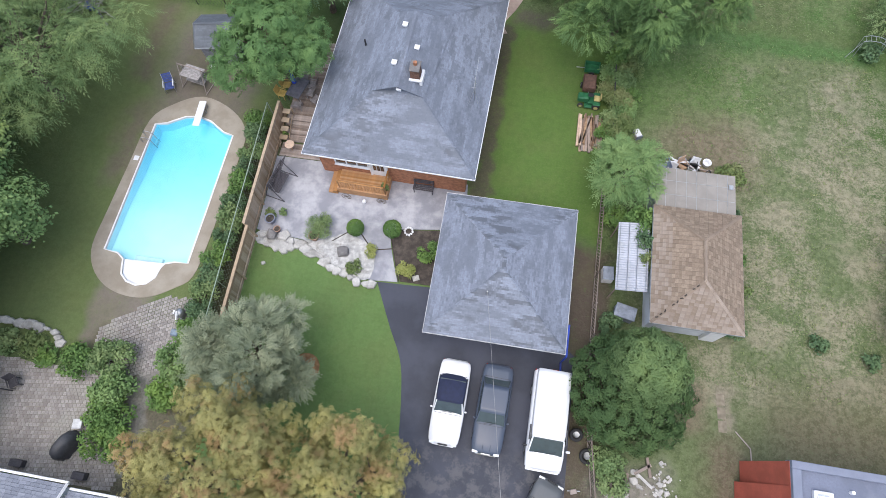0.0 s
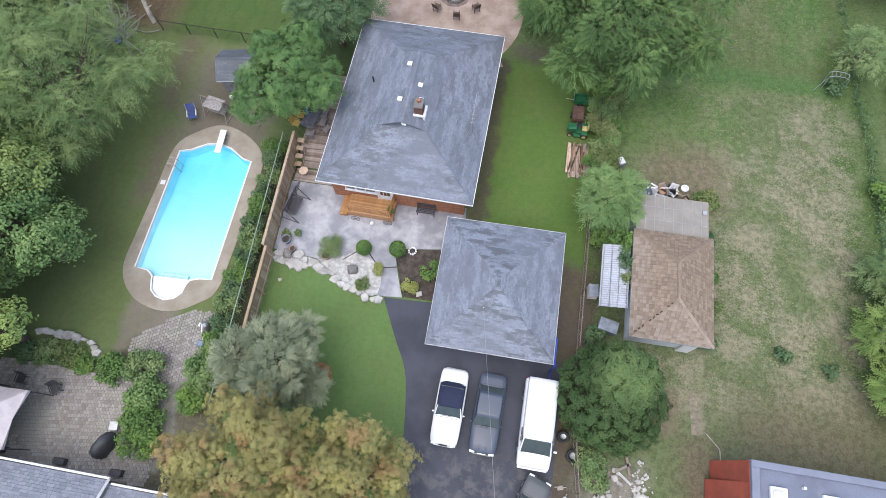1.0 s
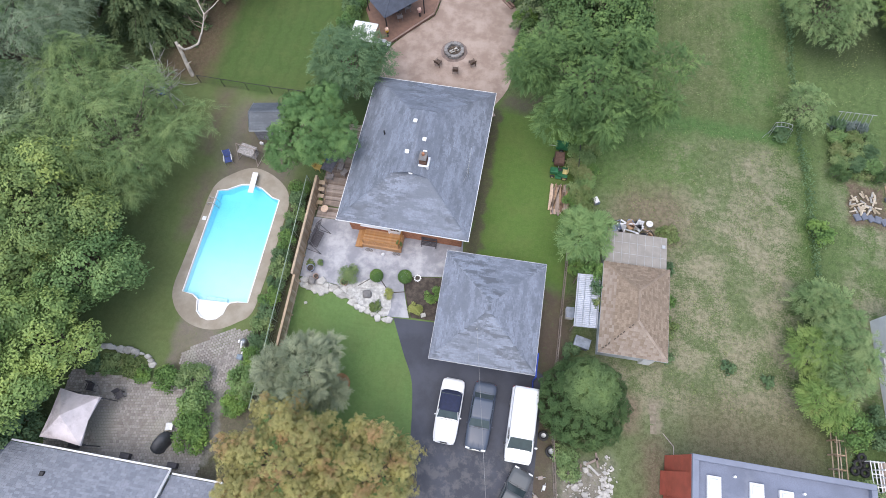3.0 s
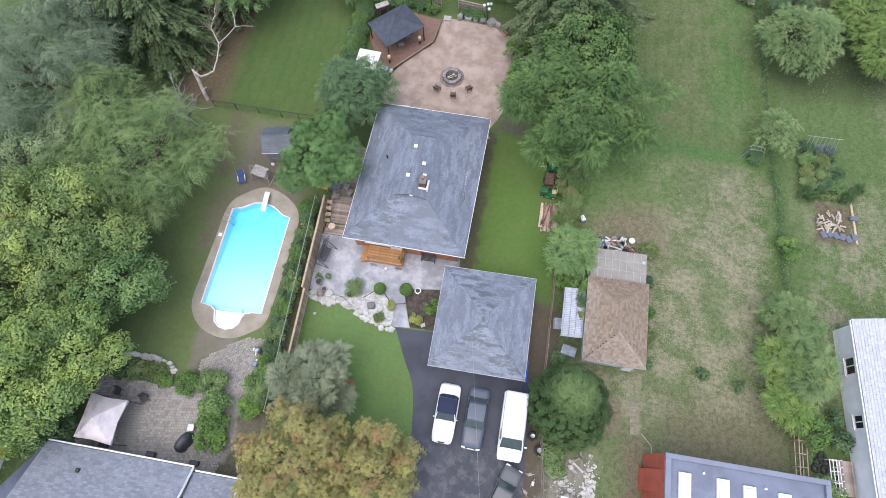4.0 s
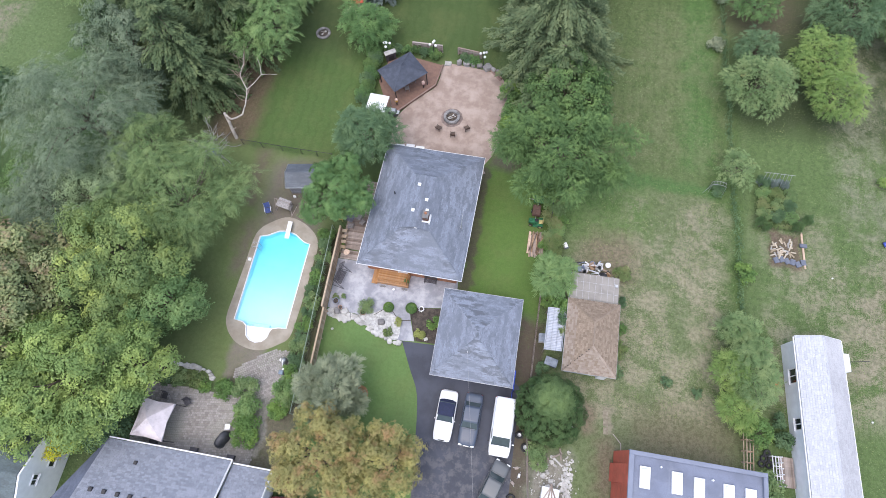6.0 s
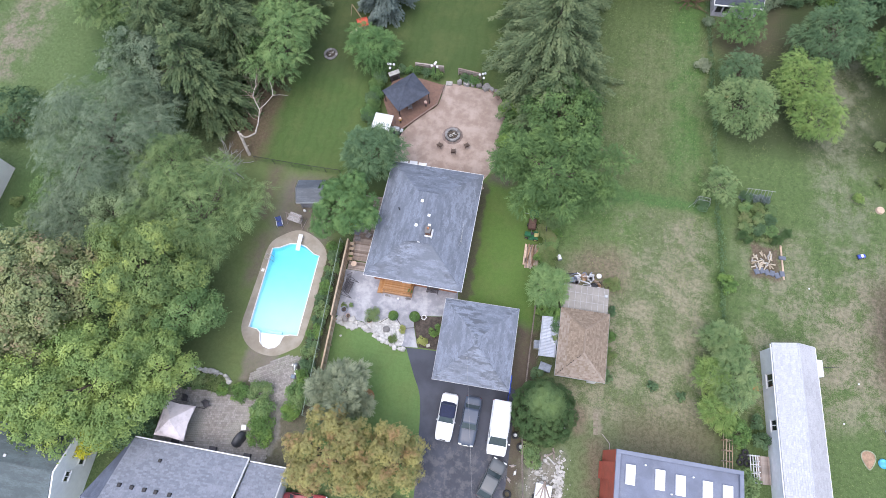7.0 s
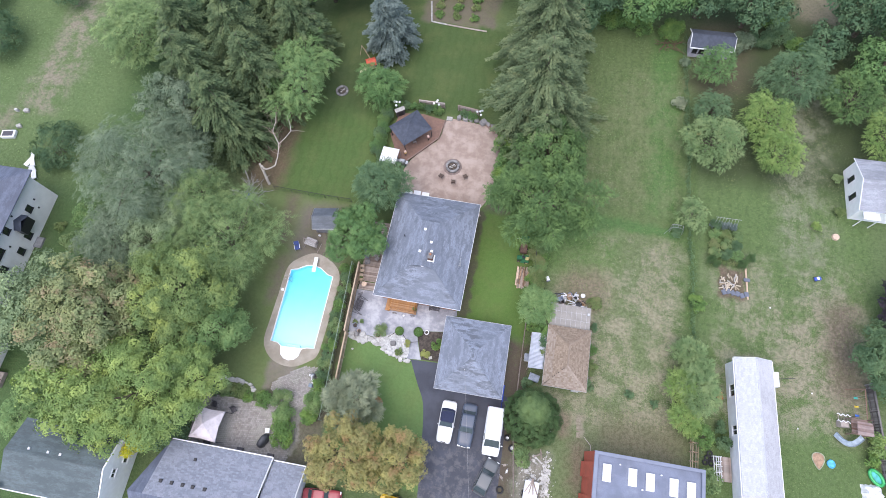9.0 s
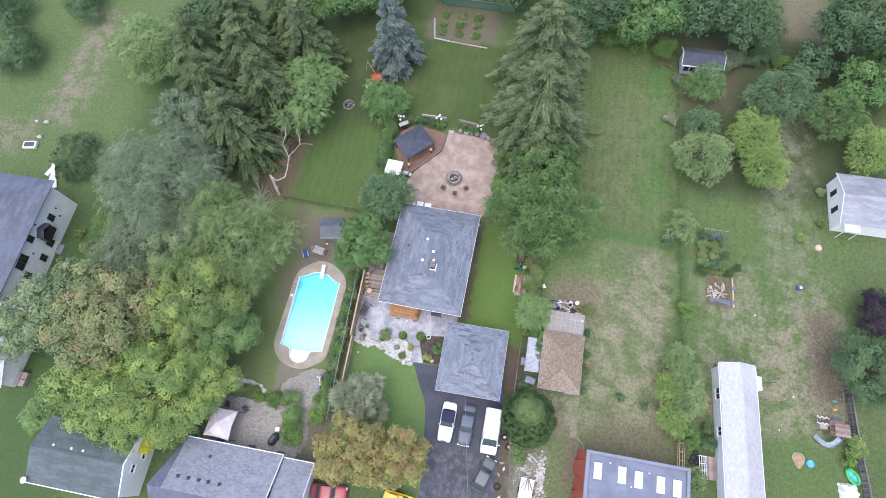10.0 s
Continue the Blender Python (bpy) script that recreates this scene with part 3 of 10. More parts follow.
def water_material():
    """Clear water over a floor that falls away northwards: the deeper it is, the more red it takes out; its skin mirrors the sky."""
    n = Nodes("pool_water")
    v = n.place(world=True)
    sep = n.node("ShaderNodeSeparateXYZ")
    n.put(sep.inputs[0], v)
    depth = n.math("ADD", n.ramp(sep.outputs[1], 4.0, 14.0), n.math("MULTIPLY", n.math("SUBTRACT", n.noise(v, 0.5, 3), 0.5), 0.12), True)
    tr = n.node("ShaderNodeBsdfTransparent")
    n.put(tr.inputs[0], n.mix(depth, (0.76, 0.98, 1.0), (0.42, 0.86, 0.98)))
    gl = n.node("ShaderNodeBsdfGlossy")
    gl.inputs["Roughness"].default_value = 0.04
    fr = n.node("ShaderNodeFresnel")
    fr.inputs[0].default_value = 1.33
    bp = n.node("ShaderNodeBump")
    bp.inputs["Strength"].default_value, bp.inputs["Distance"].default_value = 0.06, 0.05
    n.put(bp.inputs["Height"], n.noise(v, 1.6, 3))
    n.put(gl.inputs["Normal"], bp.outputs[0])
    mx = n.node("ShaderNodeMixShader")
    n.put(mx.inputs[0], fr.outputs[0]), n.put(mx.inputs[1], tr.outputs[0]), n.put(mx.inputs[2], gl.outputs[0])
    n.put(n.out.inputs[0], mx.outputs[0])
    return n.m


def glass_material():
    n = Nodes("window_glass")
    n.bsdf.inputs["Coat Weight"].default_value = 0.5
    return n.done((0.02, 0.025, 0.03), 0.08, 0, 0.8)


def paint(name, color, rough=0.25, coat=0.6):
    n = Nodes(name)
    n.bsdf.inputs["Coat Weight"].default_value = coat
    n.bsdf.inputs["Coat Roughness"].default_value = 0.08
    v = n.place()
    c = n.mix(n.math("MULTIPLY", n.ramp(n.noise(v, 1.6, 4), 0.45, 0.7), 0.12), color, scaled(color, 0.7))
    return n.done(c, rough, 0, 0.5)


BARK = plain("bark", (0.13, 0.105, 0.08), 0.9, var=0.35, scale=4, fine=22, bump=0.6)
ROOF_X = roof_material("grey_shingles_ns", (0.166, 0.188, 0.232), "x", 0.6)
ROOF_Y = roof_material("grey_shingles_ew", (0.171, 0.193, 0.237), "y", 0.45)
GAR_X = roof_material("garage_shingles_ns", (0.171, 0.194, 0.239), "x", 0.7)
GAR_Y = roof_material("garage_shingles_ew", (0.169, 0.191, 0.237), "y", 0.4)
TEAL_ROOF = roof_material("dark_teal_shingles", (0.085, 0.11, 0.115), "x", 0.3, (0.05, 0.05, 0.05))
NAVY_ROOF = roof_material("slate_blue_shingles", (0.105, 0.12, 0.165), "y", 0.2)
PALE_ROOF = roof_material("weathered_pale_shingles", (0.4, 0.41, 0.45), "y", 0.2, (0.3, 0.3, 0.32))
CANVAS_DARK = plain("charcoal_fabric", (0.065, 0.075, 0.1), 0.85, var=0.2, scale=2, fine=40)
CANVAS_PINK = plain("faded_pink_canvas", (0.66, 0.6, 0.62), 0.85, var=0.12, scale=1.2, fine=30, dirt=(0.25, 0.2, 0.2))
ASPHALT = asphalt_material()
PATIO = concrete_material("grey_stamped_concrete", (0.245, 0.25, 0.28), (0.43, 0.43, 0.455))
POOL_DECK = concrete_material("tan_pool_deck", (0.27, 0.235, 0.185), (0.34, 0.305, 0.25))
PINK_PATIO = concrete_material("pinkish_screenings", (0.265, 0.2, 0.165), (0.38, 0.305, 0.26), 0.7)
PAVERS = island("weathered_pavers", (0.235, 0.215, 0.2), (0.385, 0.36, 0.34), third=(0.34, 0.33, 0.29))
WATER, GLASS = water_material(), glass_material()
LINER = plain("pale_vinyl_liner", (0.74, 0.86, 0.9), 0.5, var=0.03, scale=1, bump=0)
BRIGHT_WHITE = plain("fresh_white_siding", (0.9, 0.9, 0.91), 0.5, var=0.04, scale=2, fine=20, bump=0.05)
WHITE = plain("white_paint", (0.75, 0.75, 0.76), 0.5, var=0.06, scale=2, fine=20, bump=0.05)
BRICK_WALL = plain("orange_brick_wall", (0.36, 0.16, 0.09), 0.85, var=0.25, scale=5, fine=18, bump=0.4)
BEIGE = plain("beige_stucco", (0.9, 0.87, 0.84), 0.9, var=0.06, scale=0.7, fine=30)
SIDING = plain("pale_blue_grey_siding", (0.62, 0.65, 0.7), 0.6, var=0.08, scale=1.5)
STAIN_WOOD = plain("orange_stained_wood", (0.42, 0.2, 0.06), 0.6, var=0.18, scale=3, fine=25, each=0.15)
FAR_ROOF = roof_material("pale_grey_shingles", (0.27, 0.28, 0.31), "x", 0.2, (0.2, 0.2, 0.22))
GREY_WOOD = plain("weathered_deck_wood", (0.29, 0.225, 0.185), 0.85, var=0.25, scale=3, fine=25, each=0.25)
FENCE_WOOD = plain("tan_fence_wood", (0.42, 0.31, 0.2), 0.8, var=0.2, scale=3, fine=22, each=0.2)
LUMBER = plain("fresh_lumber", (0.5, 0.32, 0.19), 0.8, var=0.25, scale=4, fine=22, each=0.3)
RED_WOOD = plain("red_brown_deck_wood", (0.2, 0.105, 0.07), 0.75, var=0.2, scale=3, fine=25, each=0.2)
STONE = plain("pale_limestone", (0.45, 0.435, 0.405), 0.85, var=0.28, scale=2.4, fine=14, bump=0.6, each=0.2, dirt=(0.27, 0.26, 0.23))
DARK_STONE = plain("grey_fieldstone", (0.2, 0.19, 0.185), 0.9, var=0.25, scale=3, fine=14, bump=0.5, each=0.2)
MULCH = plain("dark_garden_soil", (0.075, 0.062, 0.052), 0.95, var=0.4, scale=3, fine=14, bump=0.8)
STEEL = plain("galvanised_steel", (0.45, 0.46, 0.47), 0.4, 0.8, var=0.15, scale=6)
BLACK = plain("black_plastic", (0.025, 0.025, 0.028), 0.5, var=0.2, scale=6)
RUBBER = plain("tyre_rubber", (0.03, 0.03, 0.032), 0.8, var=0.2, scale=8)

# ---- the ground, the drive, the paved places ----
def paved(name, label, pts, z, material, category="pavement"):
    return tagged(part(name, slab(bmesh.new(), pts, -0.05, z), material), label, category, kind="structure")


west_edge = smooth_line([(-9.0, 5.0), (-7.75, 2.5), (-6.75, 0.6), (-6.3, -1.5), (-6.0, -4.0), (-5.5, -9.0), (-5.2, -16.0), (-5.2, -40.0)])
paved("road_driveway", "dark sealed asphalt driveway with worn grey patches", west_edge + [(3.0, -40), (3.0, -10), (2.9, 2.4), (2.5, 2.7), (-5.0, 2.7), (-5.3, 5.15)], 0.02, ASPHALT, "driveway")


# ---- swimming pool ----
POOL_EDGE = [(-26.05, 13.6), (-25.3, 13.75), (-24.9, 14.0), (-24.2, 14.4), (-23.3, 14.55), (-22.4, 14.3), (-21.7, 13.85), (-21.3, 13.6), (-20.65, 13.5),
             (-20.72, 4.35), (-21.5, 4.35), (-22.1, 4.15), (-22.3, 3.8), (-22.4, 3.2), (-22.8, 2.75), (-23.4, 2.58), (-24.0, 2.72), (-24.45, 3.1), (-24.6, 3.6),
             (-24.7, 4.05), (-25.2, 4.4), (-26.08, 4.45)]
DECK_EDGE = smooth_line([(-26.6, 13.8), (-26.8, 10.4), (-26.95, 6.9), (-27.0, 4.6), (-26.4, 3.2), (-25.2, 2.2), (-23.7, 1.8), (-22.3, 1.95), (-21.0, 2.7), (-20.1, 3.6),
                         (-19.85, 6.0), (-19.7, 11.1), (-19.8, 13.8), (-21.2, 15.4), (-23.5, 16.2), (-25.4, 15.3)], True, 4)


def ring_between(outer, inner, z, low):
    bm = bmesh.new()
    edges = []
    for loop in (outer, inner):
        vs = [bm.verts.new((x, y, z)) for x, y in loop]
        edges += [bm.edges.new((vs[k], vs[(k + 1) % len(vs)])) for k in range(len(vs))]
    bmesh.ops.triangle_fill(bm, use_beauty=True, edges=edges)
    r = bmesh.ops.extrude_face_region(bm, geom=bm.faces[:])
    for g in r["geom"]:
        if isinstance(g, bmesh.types.BMVert):
            g.co.z = low
    bmesh.ops.recalc_face_normals(bm, faces=bm.faces[:])
    return bm


def grown(loop, d):
    """The outline moved outwards by d (it runs clockwise)."""
    n, out = len(loop), []
    for k in range(n):
        a, b = Vector(loop[k - 1]), Vector(loop[(k + 1) % n])
        t = (b - a).normalized()
        out.append((loop[k][0] - t.y * d, loop[k][1] + t.x * d))
    return out


def ring_sheet(outer, inner):
    bm = bmesh.new()
    edges = []
    for loop in (outer, inner):
        vs = [bm.verts.new((x, y, 0)) for x, y in loop]
        edges += [bm.edges.new((vs[k], vs[(k + 1) % len(vs)])) for k in range(len(vs))]
    bmesh.ops.triangle_fill(bm, use_beauty=True, edges=edges, normal=(0, 0, 1))
    return bm


W = 1500
tagged(part("ground", ring_sheet([(-W, -W), (W, -W), (W, W), (-W, W)], grown(POOL_EDGE, 0.3)), GROUND), "lawns, dry field grass and bare soil over the lots", "ground", kind="structure")


def swimming_pool():
    tagged(part("pavement_pool_deck", ring_between(DECK_EDGE, grown(POOL_EDGE, 0.1), 0.03, -0.1), POOL_DECK), "tan concrete deck around the swimming pool", "pool deck", kind="structure")
    ob = thing("swimming_pool", "in-ground pool with pale blue liner and white coping", "swimming pool")
    part("coping", ring_between(grown(POOL_EDGE, 0.1), POOL_EDGE, 0.055, -0.05), WHITE, ob, "white coping")
    n = len(POOL_EDGE)
    verts = [(x, y, 0.04) for x, y in POOL_EDGE] + [(x, y, -2.7) for x, y in POOL_EDGE]
    mesh_part("wall", verts, [(k, (k + 1) % n, n + (k + 1) % n, n + k) for k in range(n)], LINER, ob)
    prof = [(2.4, -0.55), (7.6, -0.6), (10.8, -0.9), (13.2, -0.9), (14.7, -0.75)]
    verts = [(x, y, z) for y, z in prof for x in (-26.2, -20.5)]
    mesh_part("floor_liner", verts, [(2 * k, 2 * k + 1, 2 * k + 3, 2 * k + 2) for k in range(len(prof) - 1)], LINER, ob)
    bay = [(x, y) for x, y in POOL_EDGE if y < 4.2]
    part("step", slab(bmesh.new(), bay, -0.9, -0.07), WHITE, ob, "white moulded entry step")
    part("step", boxed(-24.3, -22.5, 4.1, 4.5, -0.9, -0.35, 0.03), WHITE, ob, "white moulded entry step")
    cx, cy = -23.4, 9.0
    inner = [(cx + (x - cx) * 0.999, cy + (y - cy) * 0.999) for x, y in POOL_EDGE]
    bm = bmesh.new()
    f = bm.faces.new([bm.verts.new((x, y, -0.1)) for x, y in inner])
    bmesh.ops.triangulate(bm, faces=[f])
    part("water", bm, WATER, ob)
    board = thing("diving_board", "white diving board on a low stand at the deep end", "diving board", -23.1, 14.6, 0.03, 3)
    part("plank", boxed(-0.24, 0.24, -1.0, 0.95, 0.42, 0.49, 0.02), WHITE, board)
    for y in (0.35, 0.75):
        for x in (-0.2, 0.15):
            part("leg", boxed(x, x + 0.05, y, y + 0.06, 0, 0.42), STEEL, board)
    lad = thing("pool_ladder", "chrome grab rails of the pool ladder", "ladder", -25.95, 12.4, 0.03)
    for y in (-0.25, 0.25):
        part("rail", pipe(bmesh.new(), [(-0.5, y, 0), (-0.48, y, 0.4), (-0.3, y, 0.58), (-0.02, y, 0.55), (0.16, y, 0.3), (0.2, y, -0.6)], 0.028, 8), STEEL, lad)
    for z in (-0.25, -0.5):
        part("tread", boxed(0.15, 0.27, -0.24, 0.24, z, z + 0.04, 0.01), WHITE, lad)
    lid = thing("skimmer_lid", "square white skimmer lid beside the pool", "skimmer lid", -26.45, 10.9, 0.03)
    part("lid", boxed(-0.17, 0.17, -0.17, 0.17, 0, 0.025, 0.01), WHITE, lid)


swimming_pool()


# ---- buildings ----
def slope(name, quad, material, parent, thick=0.07, label=""):
    """One roof slope: a slab under the given outline."""
    q = [Vector(p) for p in quad]
    nrm = (q[1] - q[0]).cross(q[2] - q[0]).normalized()
    if nrm.z < 0:
        q.reverse()
        nrm = -nrm
    low = [p - nrm * thick for p in q]
    n = len(q)
    faces = [tuple(range(n)), tuple(range(2 * n - 1, n - 1, -1))] + [(k, n + k, n + (k + 1) % n, (k + 1) % n) for k in range(n)]
    return mesh_part(name, [tuple(p) for p in q + low], faces, material, parent, label)


def caps(name, a, b, material, parent, step=0.3, w=0.11):
    """Cap shingles that overlap along a hip or a ridge."""
    a, b = Vector(a), Vector(b)
    n = max(1, int((b - a).length / step))
    d = (b - a) / n
    side = d.cross(Vector((0, 0, 1))).normalized() * w
    bm = bmesh.new()
    for k in range(n):
        p, q = a + d * k, a + d * (k + 1.08)
        up = Vector((0, 0, 0.014))
        vs = [bm.verts.new(v) for v in (p - side + Vector((0, 0, -0.02)), p + up * 0.7, p + side + Vector((0, 0, -0.02)), q + side + Vector((0, 0, 0.0)), q + up * 1.2, q - side)]
        bm.faces.new((vs[0], vs[1], vs[4], vs[5])), bm.faces.new((vs[1], vs[2], vs[3], vs[4]))
    return tagged(part(name, bm, material, parent), kind="stuff")


def wall_box(parent, x0, x1, y0, y1, h, material, thick=0.2, z0=-0.1):
    """Four walls, butted."""
    for b in ((x0, x1, y0, y0 + thick), (x0, x1, y1 - thick, y1), (x0, x0 + thick, y0 + thick, y1 - thick), (x1 - thick, x1, y0 + thick, y1 - thick)):
        part("wall", boxed(b[0], b[1], b[2], b[3], z0, h), material, parent)


def gutters(parent, x0, x1, y0, y1, z, material, w=0.045):
    for b in ((x0 - w, x1 + w, y0 - w, y0), (x0 - w, x1 + w, y1, y1 + w), (x0 - w, x0, y0, y1), (x1, x1 + w, y0, y1)):
        part("gutter", boxed(b[0], b[1], b[2], b[3], z - 0.1, z + 0.005, 0.012), material, parent)
    part("soffit", boxed(x0, x1, y0, y1, z - 0.14, z - 0.09), material, parent)


def window(parent, x, y, z, w, h, face, panes=1, material=None):
    """A window set into a wall that faces south (s), east (e) or west (w)."""
    m = Matrix.Translation((x, y, z)) @ Matrix.Rotation({"s": 0, "e": math.pi / 2, "n": math.pi, "w": -math.pi / 2}[face], 4, "Z")
    t = 0.08
    bm = bmesh.new()
    for b in ((-w / 2 - t, w / 2 + t, 0, t, 0), (-w / 2 - t, w / 2 + t, h - 0.0, h + t, 0), (-w / 2 - t, -w / 2, t, h, 0), (w / 2, w / 2 + t, t, h, 0)):
        box(bm, b[0], b[1], -0.06, 0.03, b[2], b[3], 0, m)
    for k in range(1, panes):
        cx = -w / 2 + k * w / panes
        box(bm, cx - 0.04, cx + 0.04, -0.05, 0.03, t, h, 0, m)
    win = part("window", bm, material or WHITE, parent)
    part("pane", boxed(-w / 2, w / 2, -0.02, 0.02, t, h, 0, m), GLASS, win)
    part("sill", boxed(-w / 2 - 0.12, w / 2 + 0.12, -0.14, 0.0, -0.05, 0, 0, m), material or WHITE, win)
    return win


def hip(parent, x0, x1, y0, y1, z, pitch, mat_ns, mat_ew, cap_mat, gablet=None):
    half = min(x1 - x0, y1 - y0) / 2
    cx, cy = (x0 + x1) / 2, (y0 + y1) / 2
    zr = z + half * pitch
    if x1 - x0 <= y1 - y0:
        ra, rb = (cx, y0 + half, zr), (cx, y1 - half, zr)
    else:
        ra, rb = (x0 + half, cy, zr), (x1 - half, cy, zr)
    c = [(x0, y0, z), (x1, y0, z), (x1, y1, z), (x0, y1, z)]
    if x1 - x0 <= y1 - y0:
        slope("roof", [c[0], c[1], ra], mat_ns, parent)
        slope("roof", [c[2], c[3], rb], mat_ns, parent)
        slope("roof", [c[1], c[2], rb, ra], mat_ew, parent)
        slope("roof", [c[3], c[0], ra, rb], mat_ew, parent)
        ends = [(c[0], ra), (c[1], ra), (c[2], rb), (c[3], rb)]
    else:
        slope("roof", [c[0], c[1], rb, ra], mat_ns, parent)
        slope("roof", [c[2], c[3], ra, rb], mat_ns, parent)
        slope("roof", [c[1], c[2], rb], mat_ew, parent)
        slope("roof", [c[3], c[0], ra], mat_ew, parent)
        ends = [(c[0], ra), (c[1], rb), (c[2], rb), (c[3], ra)]
    for a, b in ends:
        caps("ridge_cap", a, b, cap_mat, parent)
    if (Vector(ra) - Vector(rb)).length > 0.2:
        caps("ridge_cap", ra, rb, cap_mat, parent)
    return ra, rb


def gable(parent, x0, x1, y0, y1, z, rise, mat, along="x", trim=None, wall=None, inset=0.3):
    """A gable roof, with its ridge along x or y, and its two gable walls."""
    cx, cy = (x0 + x1) / 2, (y0 + y1) / 2
    if along == "x":
        ra, rb = (x0, cy, z + rise), (x1, cy, z + rise)
        slope("roof", [(x0, y0, z), (x1, y0, z), rb, ra], mat, parent)
        slope("roof", [(x1, y1, z), (x0, y1, z), ra, rb], mat, parent)
        k = 1 - inset / max(0.01, cy - y0)
        tri = [[(x, y0 + inset, z - 0.1), (x, y1 - inset, z - 0.1), (x, cy, z + rise * 1 - 0.12)] for x in (x0 + inset, x1 - inset)]
        d = Vector((0.1, 0, 0))
        rakes = [((x, y, z), (x, cy, z + rise)) for x in (x0, x1) for y in (y0, y1)]
    else:
        ra, rb = (cx, y0, z + rise), (cx, y1, z + rise)
        slope("roof", [(x0, y0, z), (cx, y0, z + rise), rb, (x0, y1, z)], mat, parent)
        slope("roof", [(x1, y0, z), (cx, y0, z + rise), rb, (x1, y1, z)], mat, parent)
        tri = [[(x0 + inset, y, z - 0.1), (x1 - inset, y, z - 0.1), (cx, y, z + rise - 0.12)] for y in (y0 + inset, y1 - inset)]
        d = Vector((0, 0.1, 0))
        rakes = [((x, y, z), (cx, y, z + rise)) for y in (y0, y1) for x in (x0, x1)]
    if wall:
        for t in tri:
            q = [tuple(Vector(p) + d * s) for s in (-1, 1) for p in t]
            mesh_part("gable_wall", q, [(0, 1, 2), (5, 4, 3), (0, 3, 4, 1), (1, 4, 5, 2), (2, 5, 3, 0)], wall, parent)
    if trim:
        for a, b in rakes:
            part("rake_trim", rod(bmesh.new(), Vector(a) - Vector((0, 0, 0.05)), Vector(b) - Vector((0, 0, 0.05)), 0.07, 0.07, 4), trim, parent)
    caps("ridge_cap", ra, rb, mat, parent)


def main_house():
    ob = thing("house", "brick bungalow with a stained grey hip roof", "house")
    x0, x1, y0, y1, z = -14.28, -3.92, 11.12, 24.78, 3.1
    wall_box(ob, -13.72, -4.55, 11.75, 24.2, 3.0, BRICK_WALL)
    ra, rb = hip(ob, x0, x1, y0, y1, z, 0.47, ROOF_X, ROOF_Y, ROOF_X)
    gutters(ob, x0, x1, y0, y1, z, WHITE)
    # the upper roof: a low gable laid over the hips, its short south end open
    ya, yb, zt = 14.85, 20.4, 5.6
    for sx in (-1, 1):
        slope("upper_roof", [(-9.1, ya, zt), (-9.1, yb, zt), (-9.1 + sx * 2.3, yb + 0.6, 4.5), (-9.1 + sx * 1.55, ya + 0.05, 4.86)], ROOF_Y, ob, 0.05)
    caps("ridge_cap", (-9.1, ya, zt), (-9.1, yb, zt), ROOF_Y, ob)
    window(ob, -11.65, 11.74, 1.35, 2.0, 0.95, "s", 3)
    door = part("door", boxed(-10.4, -9.5, 11.68, 11.74, 0.66, 2.6, 0.01), WHITE, ob, "white front door with glazed panels")
    part("door_frame", box(box(boxed(-10.52, -10.4, 11.64, 11.745, 0.6, 2.7), -9.5, -9.38, 11.64, 11.745, 0.6, 2.7), -10.4, -9.5, 11.64, 11.745, 2.6, 2.7), WHITE, ob)
    for k in range(3):
        x = -10.28 + k * 0.24
        part("pane", boxed(x, x + 0.19, 11.655, 11.69, 1.3, 2.4), GLASS, door)
    ch = part("chimney", boxed(-8.5, -7.98, 15.75, 16.45, 4.9, 6.0, 0.02), plain("dark_chimney_brick", (0.16, 0.085, 0.06), 0.9, var=0.3, scale=6, fine=20, bump=0.5), ob, "dark brick chimney")
    part("cap", boxed(-8.54, -7.94, 15.71, 16.49, 6.0, 6.06, 0.01), DARK_STONE, ch)
    part("flue", rod(bmesh.new(), (-8.25, 16.2, 6.06), (-8.25, 16.2, 6.25), 0.12, 0.11, 10), BRICK_WALL, ch)
    bm = box(bmesh.new(), -8.56, -7.8, 15.58, 15.72, 5.28, 5.38)
    part("flashing", box(bm, -7.94, -7.78, 15.58, 16.5, 5.0, 5.32), WHITE, ch, "white metal flashing")
    for x, y, zz in ((-9.56, 19.4, 5.48), (-8.55, 17.95, 5.34), (-9.62, 16.6, 5.45), (-9.0, 14.98, 5.3), (-8.3, 16.9, 5.22)):
        v = part("roof_vent", boxed(x - 0.13, x + 0.13, y - 0.13, y + 0.13, zz - 0.1, zz + 0.06, 0.02), WHITE, ob, "white metal roof vent")
        part("hood", boxed(x - 0.16, x + 0.16, y - 0.16, y + 0.16, zz + 0.06, zz + 0.1, 0.02), WHITE, v)
    part("vent_pipe", rod(bmesh.new(), (-12.0, 18.6, 4.1), (-12.0, 18.6, 4.65), 0.06, 0.06, 8), BLACK, ob)
    ant = thing("roof_antenna", "thin metal television antenna on the roof slope", "antenna", -4.85, 16.1, 3.5)
    part("mast", rod(bmesh.new(), (0, 0, 0), (0, 0.1, 1.9), 0.025, 0.02, 6), STEEL, ant)
    part("boom", rod(bmesh.new(), (0, -0.6, 1.85), (0, 1.6, 1.95), 0.012, 0.012, 6), STEEL, ant)
    for k in range(5):
        yy = -0.5 + k * 0.3
        part("element", rod(bmesh.new(), (-0.13 + 0.02 * k, yy, 1.88), (0.13 - 0.02 * k, yy, 1.88), 0.007, 0.009, 5), STEEL, ant)
